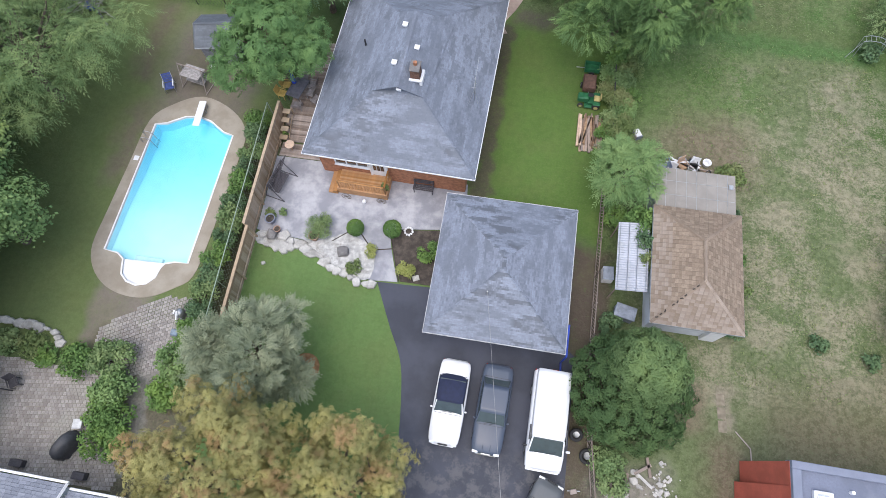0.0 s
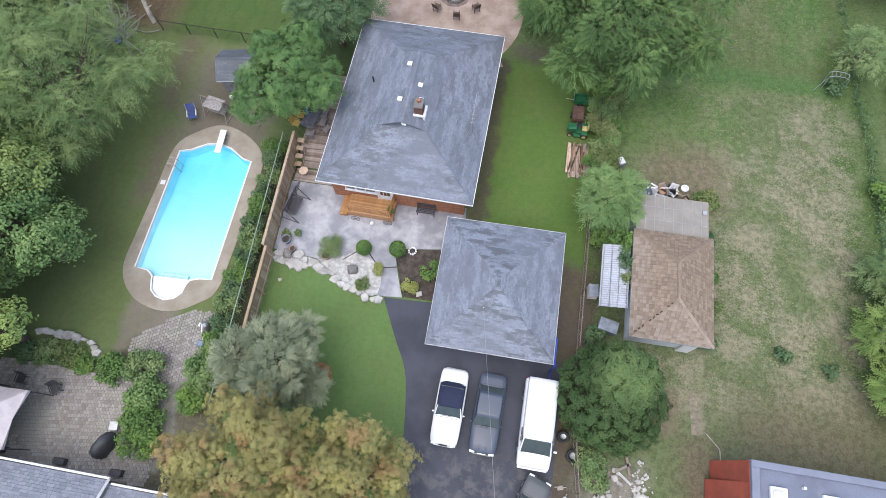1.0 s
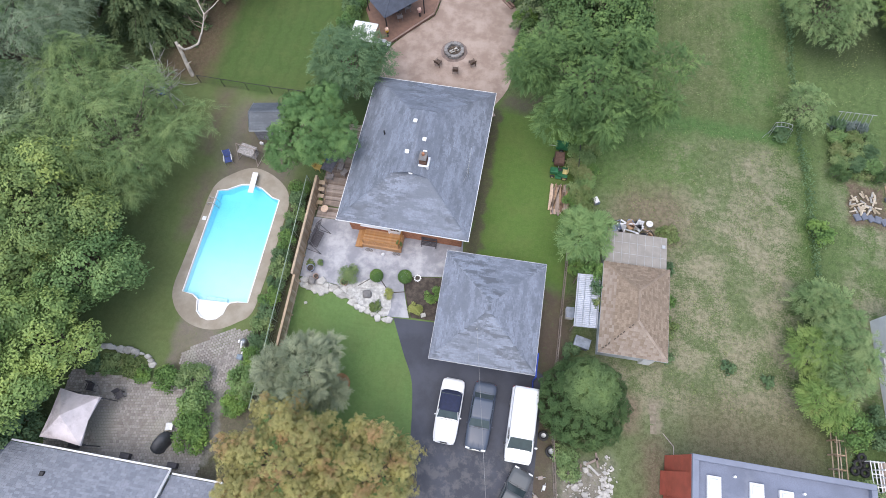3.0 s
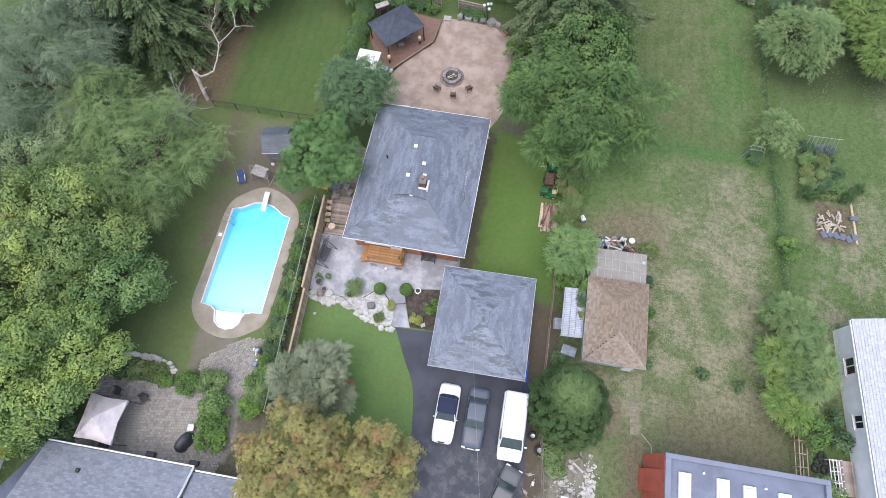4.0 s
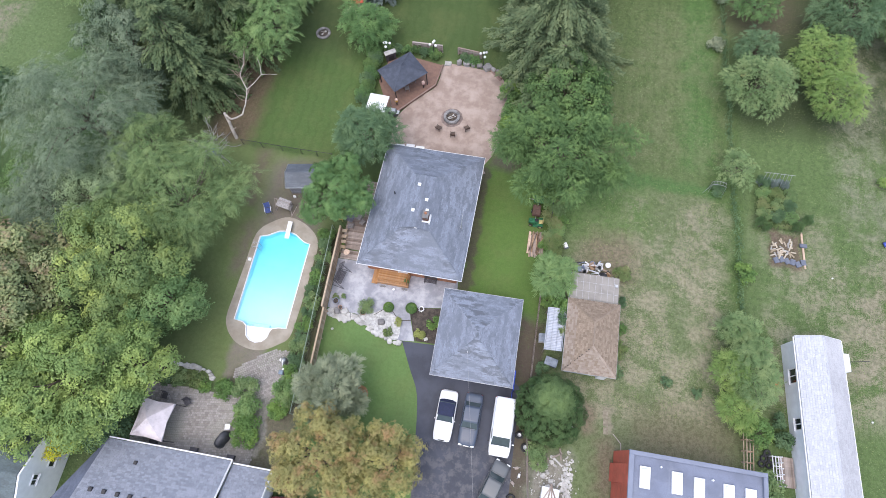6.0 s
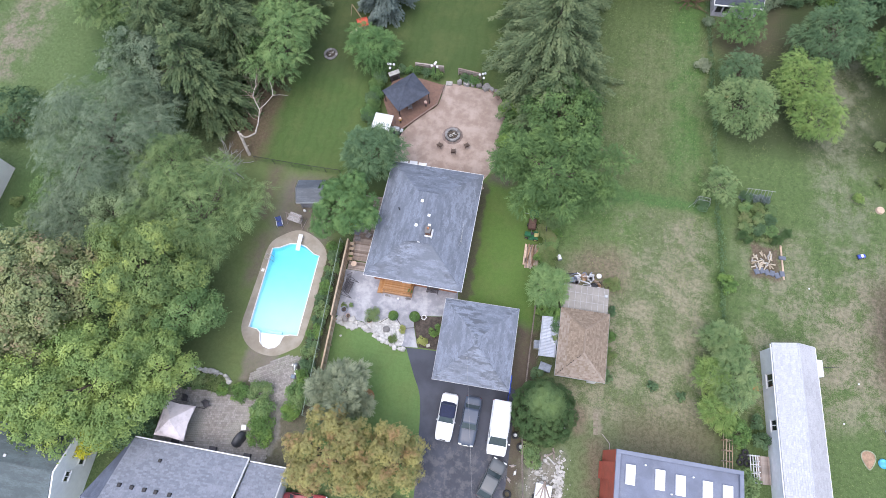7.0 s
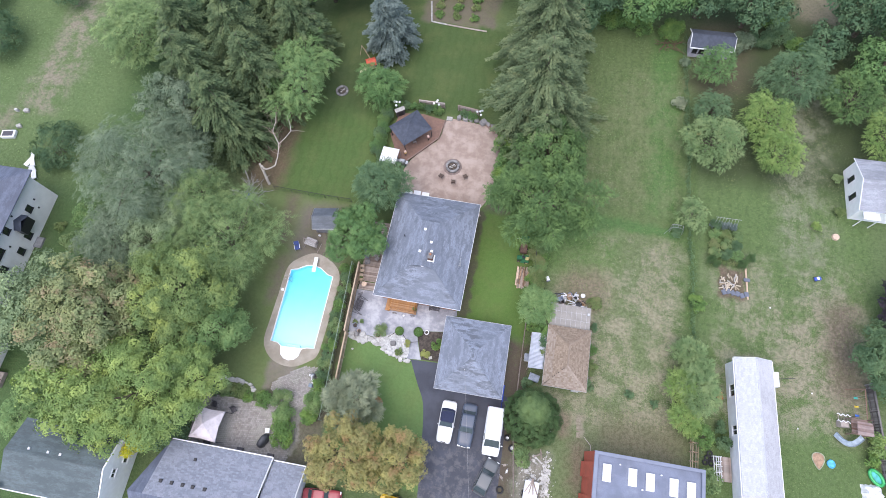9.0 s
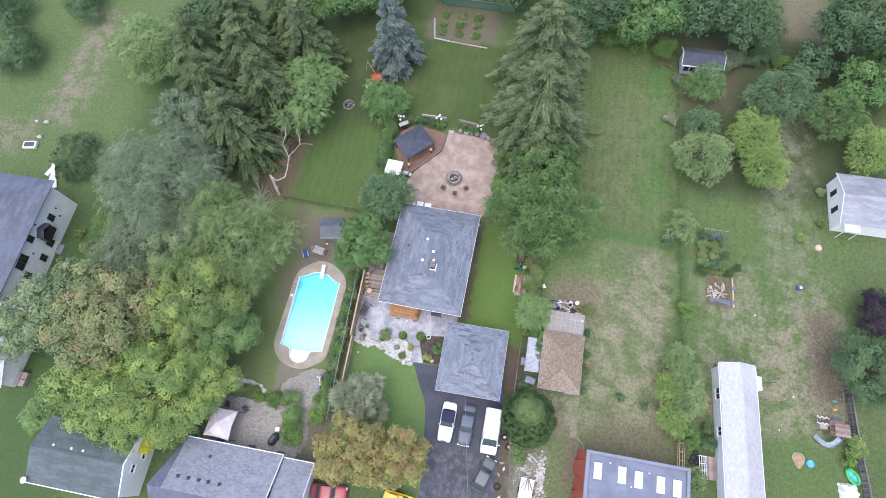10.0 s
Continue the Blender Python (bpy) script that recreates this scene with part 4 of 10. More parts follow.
    for p in ((-0.3, -0.4), (0.3, -0.4), (0, 0.5)):
        part("brace", rod(bmesh.new(), (0, 0.05, 1.1), (p[0], p[1], 0.02 - p[0] * 0.47), 0.012, 0.012, 5), STEEL, ant)
    # front deck
    about = Vector((-9.1, 17.95, 0))
    turned = Matrix.Translation(about) @ Matrix.Rotation(radians(-1.4), 4, "Z") @ Matrix.Translation(-about)
    ob.matrix_world = turned
    dk = thing("front_porch", "orange-stained wooden porch with steps and rails", "porch", 0, 0, 0)
    dk.matrix_world = turned
    board = bpy.data.meshes.new("board")
    bm = boxed(-1.6, 1.6, -0.066, 0.066, -0.015, 0.015, 0.004)
    bm.to_mesh(board), bm.free(), board.materials.append(STAIN_WOOD)
    for k in range(11):
        piece("board", board, dk, Matrix.Translation((-10.85, 10.42 + k * 0.125, 0.62)))
    part("skirt", box(box(boxed(-12.45, -9.25, 10.36, 10.4, 0, 0.6), -12.45, -12.41, 10.4, 11.74, 0, 0.6), -9.29, -9.25, 10.4, 11.74, 0, 0.6), STAIN_WOOD, dk)
    for k, (w, zz) in enumerate(((0.3, 0.42), (0.6, 0.22))):
        part("step", boxed(-12.45 - w, -12.15 - w, 10.25, 11.74, 0, zz, 0.01), STAIN_WOOD, dk)
    rail = [(-12.3, 10.45), (-9.35, 10.45), (-9.35, 11.6)]
    for a, b in zip(rail, rail[1:]):
        part("handrail", rod(bmesh.new(), (*a, 1.5), (*b, 1.5), 0.055, 0.055, 4), STAIN_WOOD, dk)
        n = int((Vector(a) - Vector(b)).length / 0.16)
        for k in range(n + 1):
            p = Vector(a).lerp(Vector(b), k / n)
            post = k in (0, n)
            part("post" if post else "baluster", rod(bmesh.new(), (p.x, p.y, 0.6), (p.x, p.y, 1.55 if post else 1.48), 0.05 if post else 0.02, None, 4), STAIN_WOOD, dk)
    # west deck, three levels of weathered boards
    dw = thing("side_deck", "weathered wooden deck with steps beside the house", "deck", 0, 0, 0)
    plank = bpy.data.meshes.new("plank")
    bm = boxed(-1.72, 1.47, -0.068, 0.068, -0.02, 0.02, 0.004)
    bm.to_mesh(plank), bm.free(), plank.materials.append(GREY_WOOD)
    for y in np.arange(15.0, 21.5, 0.142):
        piece("plank", plank, dw, Matrix.Translation((-15.4, float(y), 0.58)))
    for k in range(3):
        for j in range(3):
            piece("plank", plank, dw, Matrix.Translation((-15.4, 14.9 - 0.45 * k - 0.142 * j, 0.44 - 0.14 * k)))
    for k in range(3):
        part("riser", boxed(-16.85, -13.95, 14.97 - 0.45 * (k + 1), 14.97 - 0.45 * k, 0, 0.415 - 0.14 * k), GREY_WOOD, dw)
    for j in range(7):
        piece("plank", plank, dw, Matrix.Translation((-15.4, 13.42 - 0.142 * j, 0.045)))
    part("skirt", box(boxed(-16.85, -13.95, 14.98, 15.03, 0, 0.55), -16.85, -13.95, 21.4, 21.45, 0, 0.55), GREY_WOOD, dw)


main_house()


def garage():
    ob = thing("garage", "detached two-car garage with a grey shingled hip roof", "garage")
    x0, x1, y0, y1, z = -5.56, 2.02, 1.98, 10.33, 2.3
    wall_box(ob, -5.05, 1.52, 2.6, 9.8, 2.2, SIDING, 0.15)
    hip(ob, x0, x1, y0, y1, z, 0.27, GAR_X, GAR_Y, GAR_X)
    gutters(ob, x0, x1, y0, y1, z, plain("aged_white_gutter", (0.5, 0.5, 0.51), 0.6, var=0.3, scale=2, dirt=(0.2, 0.2, 0.2)), 0.04)
    for a in (-4.6, -1.35):
        d = part("garage_door", boxed(a, a + 2.5, 2.56, 2.595, 0.02, 2.1), WHITE, ob, "white panelled garage door")
        for k in range(4):
            part("panel", boxed(a + 0.08, a + 2.42, 2.54, 2.56, 0.08 + k * 0.52, 0.54 + k * 0.52, 0.005), WHITE, d)
    part("downpipe", pipe(bmesh.new(), [(2.13, 3.6, 2.16), (2.13, 1.97, 2.1), (2.16, 1.93, 1.9), (2.16, 1.93, 0.12), (2.25, 0.6, 0.08)], 0.055, 8), plain("blue_pipe", (0.03, 0.07, 0.4), 0.5), ob, "blue downpipe")


garage()
SHINGLE = plain("brown_shingle", (0.275, 0.21, 0.155), 0.9, var=0.2, scale=1.2, fine=26, bump=0.4, each=0.14, dirt=(0.17, 0.125, 0.09))
SHINGLE_JOINED = island("brown_shingles", (0.2, 0.15, 0.11), (0.32, 0.25, 0.185), scale=1.2, third=(0.26, 0.19, 0.14))


def shingled(parent, tri, material, joined, budget, tab=0.25, course=0.165):
    """Lays tabs in courses over a roof slope given by its eave ends and its top ends."""
    a, b, c, d = (Vector(p) for p in tri)
    n = (b - a).cross(d - a).normalized()
    if n.z < 0:
        n = -n
    u = (b - a).normalized()
    v = n.cross(u)
    if v.z < 0:
        v = -v
    rise = (d - a).dot(v)
    rows = int(rise / course) + 1
    me = bpy.data.meshes.new("shingle")
    bm = boxed(-tab / 2 + 0.006, tab / 2 - 0.006, -course / 2, course / 2 + 0.03, 0, 0.014)
    bm.to_mesh(me), bm.free(), me.materials.append(material)
    turn = Matrix((u, v, n)).transposed().to_4x4() @ Matrix.Rotation(radians(2.2), 4, "X")
    rng = random.Random(len(tri[0]) + int(a.x * 10) + int(a.y * 10))
    rest = bmesh.new()
    for r in range(rows):
        t0 = min(1, max(0, (r * course + course * 0.5) / rise))
        l, e = a.lerp(d, t0), b.lerp(c, t0)
        w = (e - l).dot(u)
        base = l
        k = -0.5 * (r % 2)
        while k * tab < w:
            s0, s1 = max(0, k * tab), min(w, (k + 1) * tab)
            if s1 - s0 > 0.12:
                p = base + u * ((s0 + s1) / 2) + n * (0.03 + rng.random() * 0.006)
                m = Matrix.Translation(p) @ turn @ Matrix.Diagonal(((s1 - s0) / tab, 1, 1, 1))
                if budget[0] > 0:
                    piece("shingle", me, parent, m)
                    budget[0] -= 1
                else:
                    box(rest, -tab / 2 + 0.006, tab / 2 - 0.006, -course / 2, course / 2 + 0.03, 0, 0.014, 0, m)
            k += 1
    if len(rest.verts):
        tagged(part("shingles", rest, joined, parent), kind="stuff")
    else:
        rest.free()


def brown_shed():
    ob = thing("shed", "small outbuilding with a brown shingled hip roof", "shed")
    x0, x1, y0, y1, z = 6.18, 10.97, 4.25, 11.12, 2.75
    wall_box(ob, 6.55, 10.6, 4.65, 10.75, 2.65, SIDING, 0.15)
    h = 1.15
    ra, rb = (8.55, 6.55, z + h), (8.55, 8.8, z + h)
    c = [(x0, y0, z), (x1, y0, z), (x1, y1, z), (x0, y1, z)]
    quads = [[c[0], c[1], ra, ra], [c[3], c[0], ra, rb], [c[1], c[2], rb, ra], [c[2], c[3], rb, rb]]
    budget = [300]
    for q in quads:
        slope("roof", q[:3] if q[2] == q[3] else q, SHINGLE, ob)
    for q in quads:
        shingled(ob, q, SHINGLE, SHINGLE_JOINED, budget)
    lift = Vector((0, 0, 0.06))
    for a, b in ((c[0], ra), (c[1], ra), (c[2], rb), (c[3], rb), (ra, rb)):
        caps("ridge_cap", Vector(a) + lift, Vector(b) + lift, SHINGLE, ob, 0.2, 0.09)
    for k in range(11):
        p = Vector(c[0]).lerp(Vector(ra), 0.12 + 0.075 * k)
        if k not in (3, 8):
            part("bare_felt", boxed(-0.1, 0.1, -0.035, 0.035, 0.075, 0.09, 0, pose(p.x, p.y, p.z, 0, 0, 20 + 23 * (k % 3))), MULCH, ob, "dark felt bared along the hip")
    gutters(ob, x0, x1, y0, y1, z, STEEL)
    part("wing", boxed(9.7, 10.5, 4.45, 4.64, 0, 1.9), WHITE, ob, "white boarded lean-to end")
    # the flat back room
    back = part("back_roof", boxed(6.35, 10.85, 11.25, 13.85, 2.3, 2.42, 0.02), plain("grey_roll_roofing", (0.27, 0.25, 0.225), 0.9, var=0.12, scale=1.5, fine=22), ob, "flat grey felted roof")
    for k in range(7):
        x = 6.9 + k * 0.58
        part("seam", boxed(x, x + 0.016, 11.3, 13.8, 2.42, 2.435), STEEL, back)
    for y in (12.1, 13.0):
        part("seam", boxed(6.4, 10.8, y, y + 0.016, 2.42, 2.432), STEEL, back)
    part("hatch", boxed(10.45, 10.72, 12.9, 13.2, 2.42, 2.48, 0.02), STEEL, back)
    wall_box(ob, 6.55, 10.65, 11.15, 13.6, 2.3, SIDING, 0.12)
    # the corrugated lean-to
    verts, faces = [], []
    n = 56
    for k in range(n + 1):
        y = 6.0 + 4.1 * k / n
        dz = 0.02 * math.cos(k * math.pi)
        verts += [(4.45, y, 2.02 + dz), (6.1, y, 2.36 + dz)]
        if k:
            faces.append((2 * k - 2, 2 * k - 1, 2 * k + 1, 2 * k))
    lt = mesh_part("lean_to_roof", verts, faces, plain("translucent_white_plastic", (0.4, 0.42, 0.47), 0.5, var=0.12, scale=1.2, dirt=(0.26, 0.27, 0.26)), ob, "white corrugated plastic lean-to roof")
    so = lt.modifiers.new("thickness", "SOLIDIFY")
    so.thickness = 0.01
    for y in (6.05, 7.05, 8.05, 9.05, 10.05):
        part("rafter", rod(bmesh.new(), (4.45, y, 1.97), (6.1, y, 2.3), 0.035, 0.035, 4), GREY_WOOD, ob)
    for k in range(4):
        x = 4.55 + 0.48 * k
        part("batten", rod(bmesh.new(), (x, 6.0, 2.07 + 0.206 * (x - 4.45)), (x, 10.1, 2.07 + 0.206 * (x - 4.45)), 0.02, 0.02, 4), STEEL, ob)
    for y in (6.1, 10.0):
        part("post", rod(bmesh.new(), (4.5, y, 0), (4.5, y, 2.0), 0.05, 0.05, 4), GREY_WOOD, ob)


brown_shed()


def flat_building():
    ob = thing("commercial_building", "flat-roofed grey building with red metal side panels", "building")
    x0, x1, y0, y1, z = 12.0, 22.95, -14.0, -1.65, 4.4
    wall_box(ob, x0 + 0.05, x1 - 0.05, y0 + 0.05, y1 - 0.05, z - 0.02, SIDING, 0.2)
    roof_grey = plain("blue_grey_membrane", (0.165, 0.185, 0.245), 0.7, var=0.18, scale=0.5, fine=12, dirt=(0.27, 0.29, 0.34))
    part("roof", boxed(x0, x1, y0, y1, z - 0.1, z + 0.02), roof_grey, ob)
    for b in ((x0, x1, y1 - 0.35, y1), (x0, x1, y0, y0 + 0.35), (x0, x0 + 0.4, y0 + 0.35, y1 - 0.35), (x1 - 0.35, x1, y0 + 0.35, y1 - 0.35)):
        part("parapet", boxed(*b, z - 0.3, z + 0.3, 0.02), plain("grey_parapet", (0.2, 0.22, 0.28), 0.7, var=0.1, scale=1), ob)
    for x, y in ((13.35, -3.6), (15.9, -3.6), (17.65, -3.75), (19.95, -3.85), (21.65, -3.9)):
        sk = part("skylight", boxed(x - 0.42, x + 0.42, y - 0.85, y + 0.85, z, z + 0.22, 0.03), WHITE, ob, "white-framed skylight with a grey dome")
        part("dome", boxed(x - 0.3, x + 0.22, y - 0.7, y + 0.7, z + 0.22, z + 0.32, 0.06), plain("milky_dome", (0.68, 0.71, 0.75), 0.3, var=0.05, bump=0), sk)
    for x, y in ((14.6, -2.6), (16.9, -4.6), (18.7, -2.9)):
        part("roof_vent", rod(bmesh.new(), (x, y, z), (x, y, z + 0.25), 0.08, 0.08, 10), WHITE, ob)
    red = plain("red_metal_cladding", (0.42, 0.1, 0.07), 0.5, var=0.14, scale=1.5, fine=14, dirt=(0.26, 0.05, 0.03))
    for k, (ya, yb, off) in enumerate(((-2.75, -1.7, 0.0), (-4.3, -2.75, -0.28), (-6.0, -4.3, -0.05), (-8.2, -6.0, -0.28))):
        t = [(11.98, ya, z + 0.1), (11.98, yb, z + 0.1), (11.8 + off, yb, 0.1), (11.8 + off, ya, 0.1)]
        slope("red_panel", t, red, ob, 0.1)
    pipe_ob = thing("roof_pipe", "bent thin grey drain pipe lying beside the building", "pipe", 12.4, -1.0)
    part("pole", pipe(bmesh.new(), [(0.04, -0.62, 0.06), (0, 0, 0.06), (-0.75, 0.75, 0.06)], 0.035, 6), GREY_WOOD, pipe_ob)


flat_building()


GREY_SHINGLE = island("grey_laminate_shingles", (0.195, 0.21, 0.25), (0.285, 0.305, 0.355), scale=3.0, third=(0.29, 0.305, 0.36))


def shingle_sheet(parent, x0, x1, y0, y1, z0, z1, tab, course, material, uneven=0.4):
    """Courses of loose-edged shingles from the eave (y0, z0) to the ridge (y1, z1)."""
    rng = np.random.default_rng(5)
    n = int(math.hypot(y1 - y0, z1 - z0) / course)
    verts, faces = [], []
    for r in range(n):
        f0, f1 = r / n, (r + 1.12) / n
        ya, yb = y0 + (y1 - y0) * f0, y0 + (y1 - y0) * f1
        za, zb = z0 + (z1 - z0) * f0, z0 + (z1 - z0) * f1
        x = x0 - (rng.random() if uneven > 0.2 else 0.5 * (r % 2)) * tab
        while x < x1:
            w = tab * rng.uniform(1 - uneven * 1.2, 1 + uneven * 0.75)
            a, b = max(x0, x), min(x1, x + w - (0.012 if uneven > 0.2 else 0.022))
            x += w
            if b - a < 0.05:
                continue
            t = 0.035 + 0.012 * rng.random()
            i = len(verts)
            verts += [(a, ya, za + t), (b, ya, za + t), (b, yb, zb + 0.012), (a, yb, zb + 0.012), (a, ya, za), (b, ya, za)]
            faces += [(i, i + 1, i + 2, i + 3), (i + 4, i + 5, i + 1, i)]
    return tagged(mesh_part("shingles", verts, faces, material, parent), kind="stuff")


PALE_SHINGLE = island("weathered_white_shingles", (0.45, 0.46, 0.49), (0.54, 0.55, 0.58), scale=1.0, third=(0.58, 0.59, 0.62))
# the same shingles in a darker tone, for the east slope
DARKER_SHINGLE = island("darker_white_shingles", (0.37, 0.37, 0.39), (0.45, 0.45, 0.47), scale=1.0, third=(0.5, 0.5, 0.52))


def long_building():
    ob = thing("long_house", "long narrow pale building with a weathered white roof", "house", 26.6, 10.6, 0, 3.2)
    w, l = 4.05, 24.0
    pale = plain("pale_blue_white_siding", (0.76, 0.79, 0.85), 0.6, var=0.06, scale=1.5)
    wall_box(ob, 0.12, w - 0.12, -l + 0.2, -0.15, 2.6, pale, 0.15)
    gable(ob, 0, w, -l, 0.15, 2.65, 0.95, PALE_ROOF, "y", WHITE, pale, 0.15)
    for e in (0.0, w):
        sheet = shingle_sheet(ob, -0.15, l, e, w / 2, 2.65, 3.6, 0.4, 0.2, PALE_SHINGLE if e == 0 else DARKER_SHINGLE, 0.08)
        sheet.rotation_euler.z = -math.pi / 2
    for x in (-0.06, w + 0.06):
        part("gutter", boxed(x - 0.05, x + 0.05, -l, 0.1, 2.5, 2.62, 0.015), WHITE, ob)
    window(ob, 0.12, -3.3, 1.0, 1.2, 1.1, "w", 2)
    window(ob, 0.12, -7.5, 1.1, 0.9, 1.0, "w", 2)
    ac = part("bay", boxed(w - 0.1, w + 0.85, -2.5, -0.9, 0, 2.2, 0.03), WHITE, ob, "white box bay")
    bm = rod(bmesh.new(), (w + 0.8, -1.6, 2.0), (w + 2.6, -1.35, 2.1), 0.03)
    part("bracket", bm, BLACK, ob)
    dk = thing("small_deck", "weathered deck with white rail posts", "deck", 26.4, -1.0, 0, 3.2)
    me = bpy.data.meshes.new("plank")
    bm = boxed(-0.06, 0.06, -1.25, 1.25, 0.42, 0.46)
    bm.to_mesh(me), bm.free(), me.materials.append(GREY_WOOD)
    for k in range(9):
        piece("plank", me, dk, Matrix.Translation((-0.3 + k * 0.13, 0, 0)))
    for k in range(6):
        y = -1.2 + k * 0.48
        part("post", rod(bmesh.new(), (-0.45, y, 0), (-0.45, y, 1.2), 0.05, 0.05, 4), WHITE, dk)
    for x in (-1.15, -0.9, -0.65, -0.45):
        part("rail", rod(bmesh.new(), (x, -1.25, 0.9), (x, 1.25, 0.9), 0.04, 0.04, 4), WHITE, dk)
    for k in range(4):
        y = -1.2 + k * 0.8
        part("rail", rod(bmesh.new(), (-1.15, y, 0.88), (-0.45, y, 0.88), 0.035, 0.035, 4), WHITE, dk)
    for y in (-1.2, 1.2):
        part("post", rod(bmesh.new(), (-1.15, y, 0), (-1.15, y, 0.9), 0.045, 0.045, 4), WHITE, dk)


long_building()
def grey_roof_house():
    ob = thing("house", "neighbouring house with a grey laminate shingle roof", "house")
    z, rise = 3.0, 2.6
    wall_box(ob, -32.1, -21.3, -18.4, -8.75, 2.9, SIDING)
    for s in (1, -1):
        ye = -8.25 if s > 0 else -18.95
        slope("roof", [(-32.6, ye, z), (-21.15, ye, z), (-21.15, -13.6, z + rise), (-34.2, -13.6, z + rise)], NAVY_ROOF, ob)
    shingle_sheet(ob, -32.6, -21.15, -8.25, -13.6, z, z + rise, 0.36, 0.17, GREY_SHINGLE)
    slope("roof", [(-32.6, -8.25, z), (-34.2, -13.6, z + rise), (-32.6, -18.95, z)], NAVY_ROOF, ob)
    wall_box(ob, -21.1, -17.8, -17.5, -8.9, 2.8, SIDING)
    slope("roof", [(-21.0, -8.5, z - 0.1), (-17.5, -8.5, z - 0.1), (-17.5, -13.6, z + rise - 0.5), (-21.0, -13.6, z + rise - 0.5)], NAVY_ROOF, ob)
    shingle_sheet(ob, -21.0, -17.5, -8.5, -13.6, z - 0.1, z + rise - 0.5, 0.36, 0.17, GREY_SHINGLE)
    slope("roof", [(-21.0, -18.5, z - 0.1), (-17.5, -18.5, z - 0.1), (-17.5, -13.6, z + rise - 0.5), (-21.0, -13.6, z + rise - 0.5)], NAVY_ROOF, ob)
    part("gutter", boxed(-32.6, -21.1, -8.2, -8.08, z - 0.1, z + 0.03, 0.015), WHITE, ob)
    part("gutter", boxed(-21.0, -17.5, -8.46, -8.34, z - 0.2, z - 0.07, 0.015), WHITE, ob)
    part("valley", rod(bmesh.new(), (-21.1, -8.2, z + 0.06), (-21.1, -13.6, z + rise + 0.06), 0.08, 0.08, 4), WHITE, ob, "white metal step flashing")
    part("rake_trim", rod(bmesh.new(), (-17.45, -8.4, z - 0.12), (-17.45, -13.6, z + rise - 0.55), 0.07, 0.07, 4), WHITE, ob)
    for x in (-31.4, -30.2, -29.0, -27.9, -26.6):
        part("roof_vent", boxed(x - 0.17, x + 0.17, -12.4, -12.05, z + 1.85, z + 2.1, 0.03), BLACK, ob, "dark roof vent")
    part("roof_vent", boxed(-29.2, -28.9, -9.9, -9.6, z + 0.7, z + 0.9, 0.03), BLACK, ob, "dark roof vent")


grey_roof_house()


def teal_house():
    ob = thing("house", "white house with a worn dark teal roof", "house")
    xa, xb, yr, zr = -48.9, -37.75, -12.2, 5.4
    wall_box(ob, -48.6, -37.6, -15.6, -9.2, 4.05, BRIGHT_WHITE)
    slope("roof", [(xa, -16.0, 4.0), (xb, -16.0, 4.0), (xb, yr, zr), (xa, yr, zr)], TEAL_ROOF, ob)
    slope("roof", [(xa, -8.8, 4.0), (xb, -8.8, 4.0), (xb, yr, zr), (xa, yr, zr)], TEAL_ROOF, ob)
    q = [(x, y, z) for x in (-37.8, -37.6) for y, z in ((-15.6, 4.05), (-12.2, 4.05), (-9.2, 4.05), (yr, zr - 0.1))]
    mesh_part("gable_wall", q, [(0, 1, 2, 3), (7, 6, 5, 4), (0, 4, 5, 1), (1, 5, 6, 2), (2, 6, 7, 3), (3, 7, 4, 0)], BRIGHT_WHITE, ob)
    caps("ridge_cap", (xa, yr, zr), (xb, yr, zr), TEAL_ROOF, ob)
    window(ob, -37.59, -12.6, 3.0, 0.8, 0.6, "e", 2, WHITE)
    window(ob, -37.59, -11.2, 1.6, 0.6, 0.7, "e", 1)
    part("gutter", boxed(xa, xb, -16.1, -16.0, 3.88, 4.0), WHITE, ob)
    for x in (-46.4, -44.2, -42.8):
        part("roof_vent", boxed(x - 0.15, x + 0.15, -11.8, -11.5, 4.95, 5.25, 0.03), STEEL, ob)
    d = thing("satellite_dish", "white dish aerial at the roof corner", "antenna", -48.7, -15.8, 4.1)
    part("dish", lathe(bmesh.new(), [(0.05, 0.3), (0.25, 0.36), (0.36, 0.48)], 14), WHITE, d)
    part("arm", rod(bmesh.new(), (0, 0, 0), (0, 0, 0.34), 0.03), STEEL, d)


teal_house()


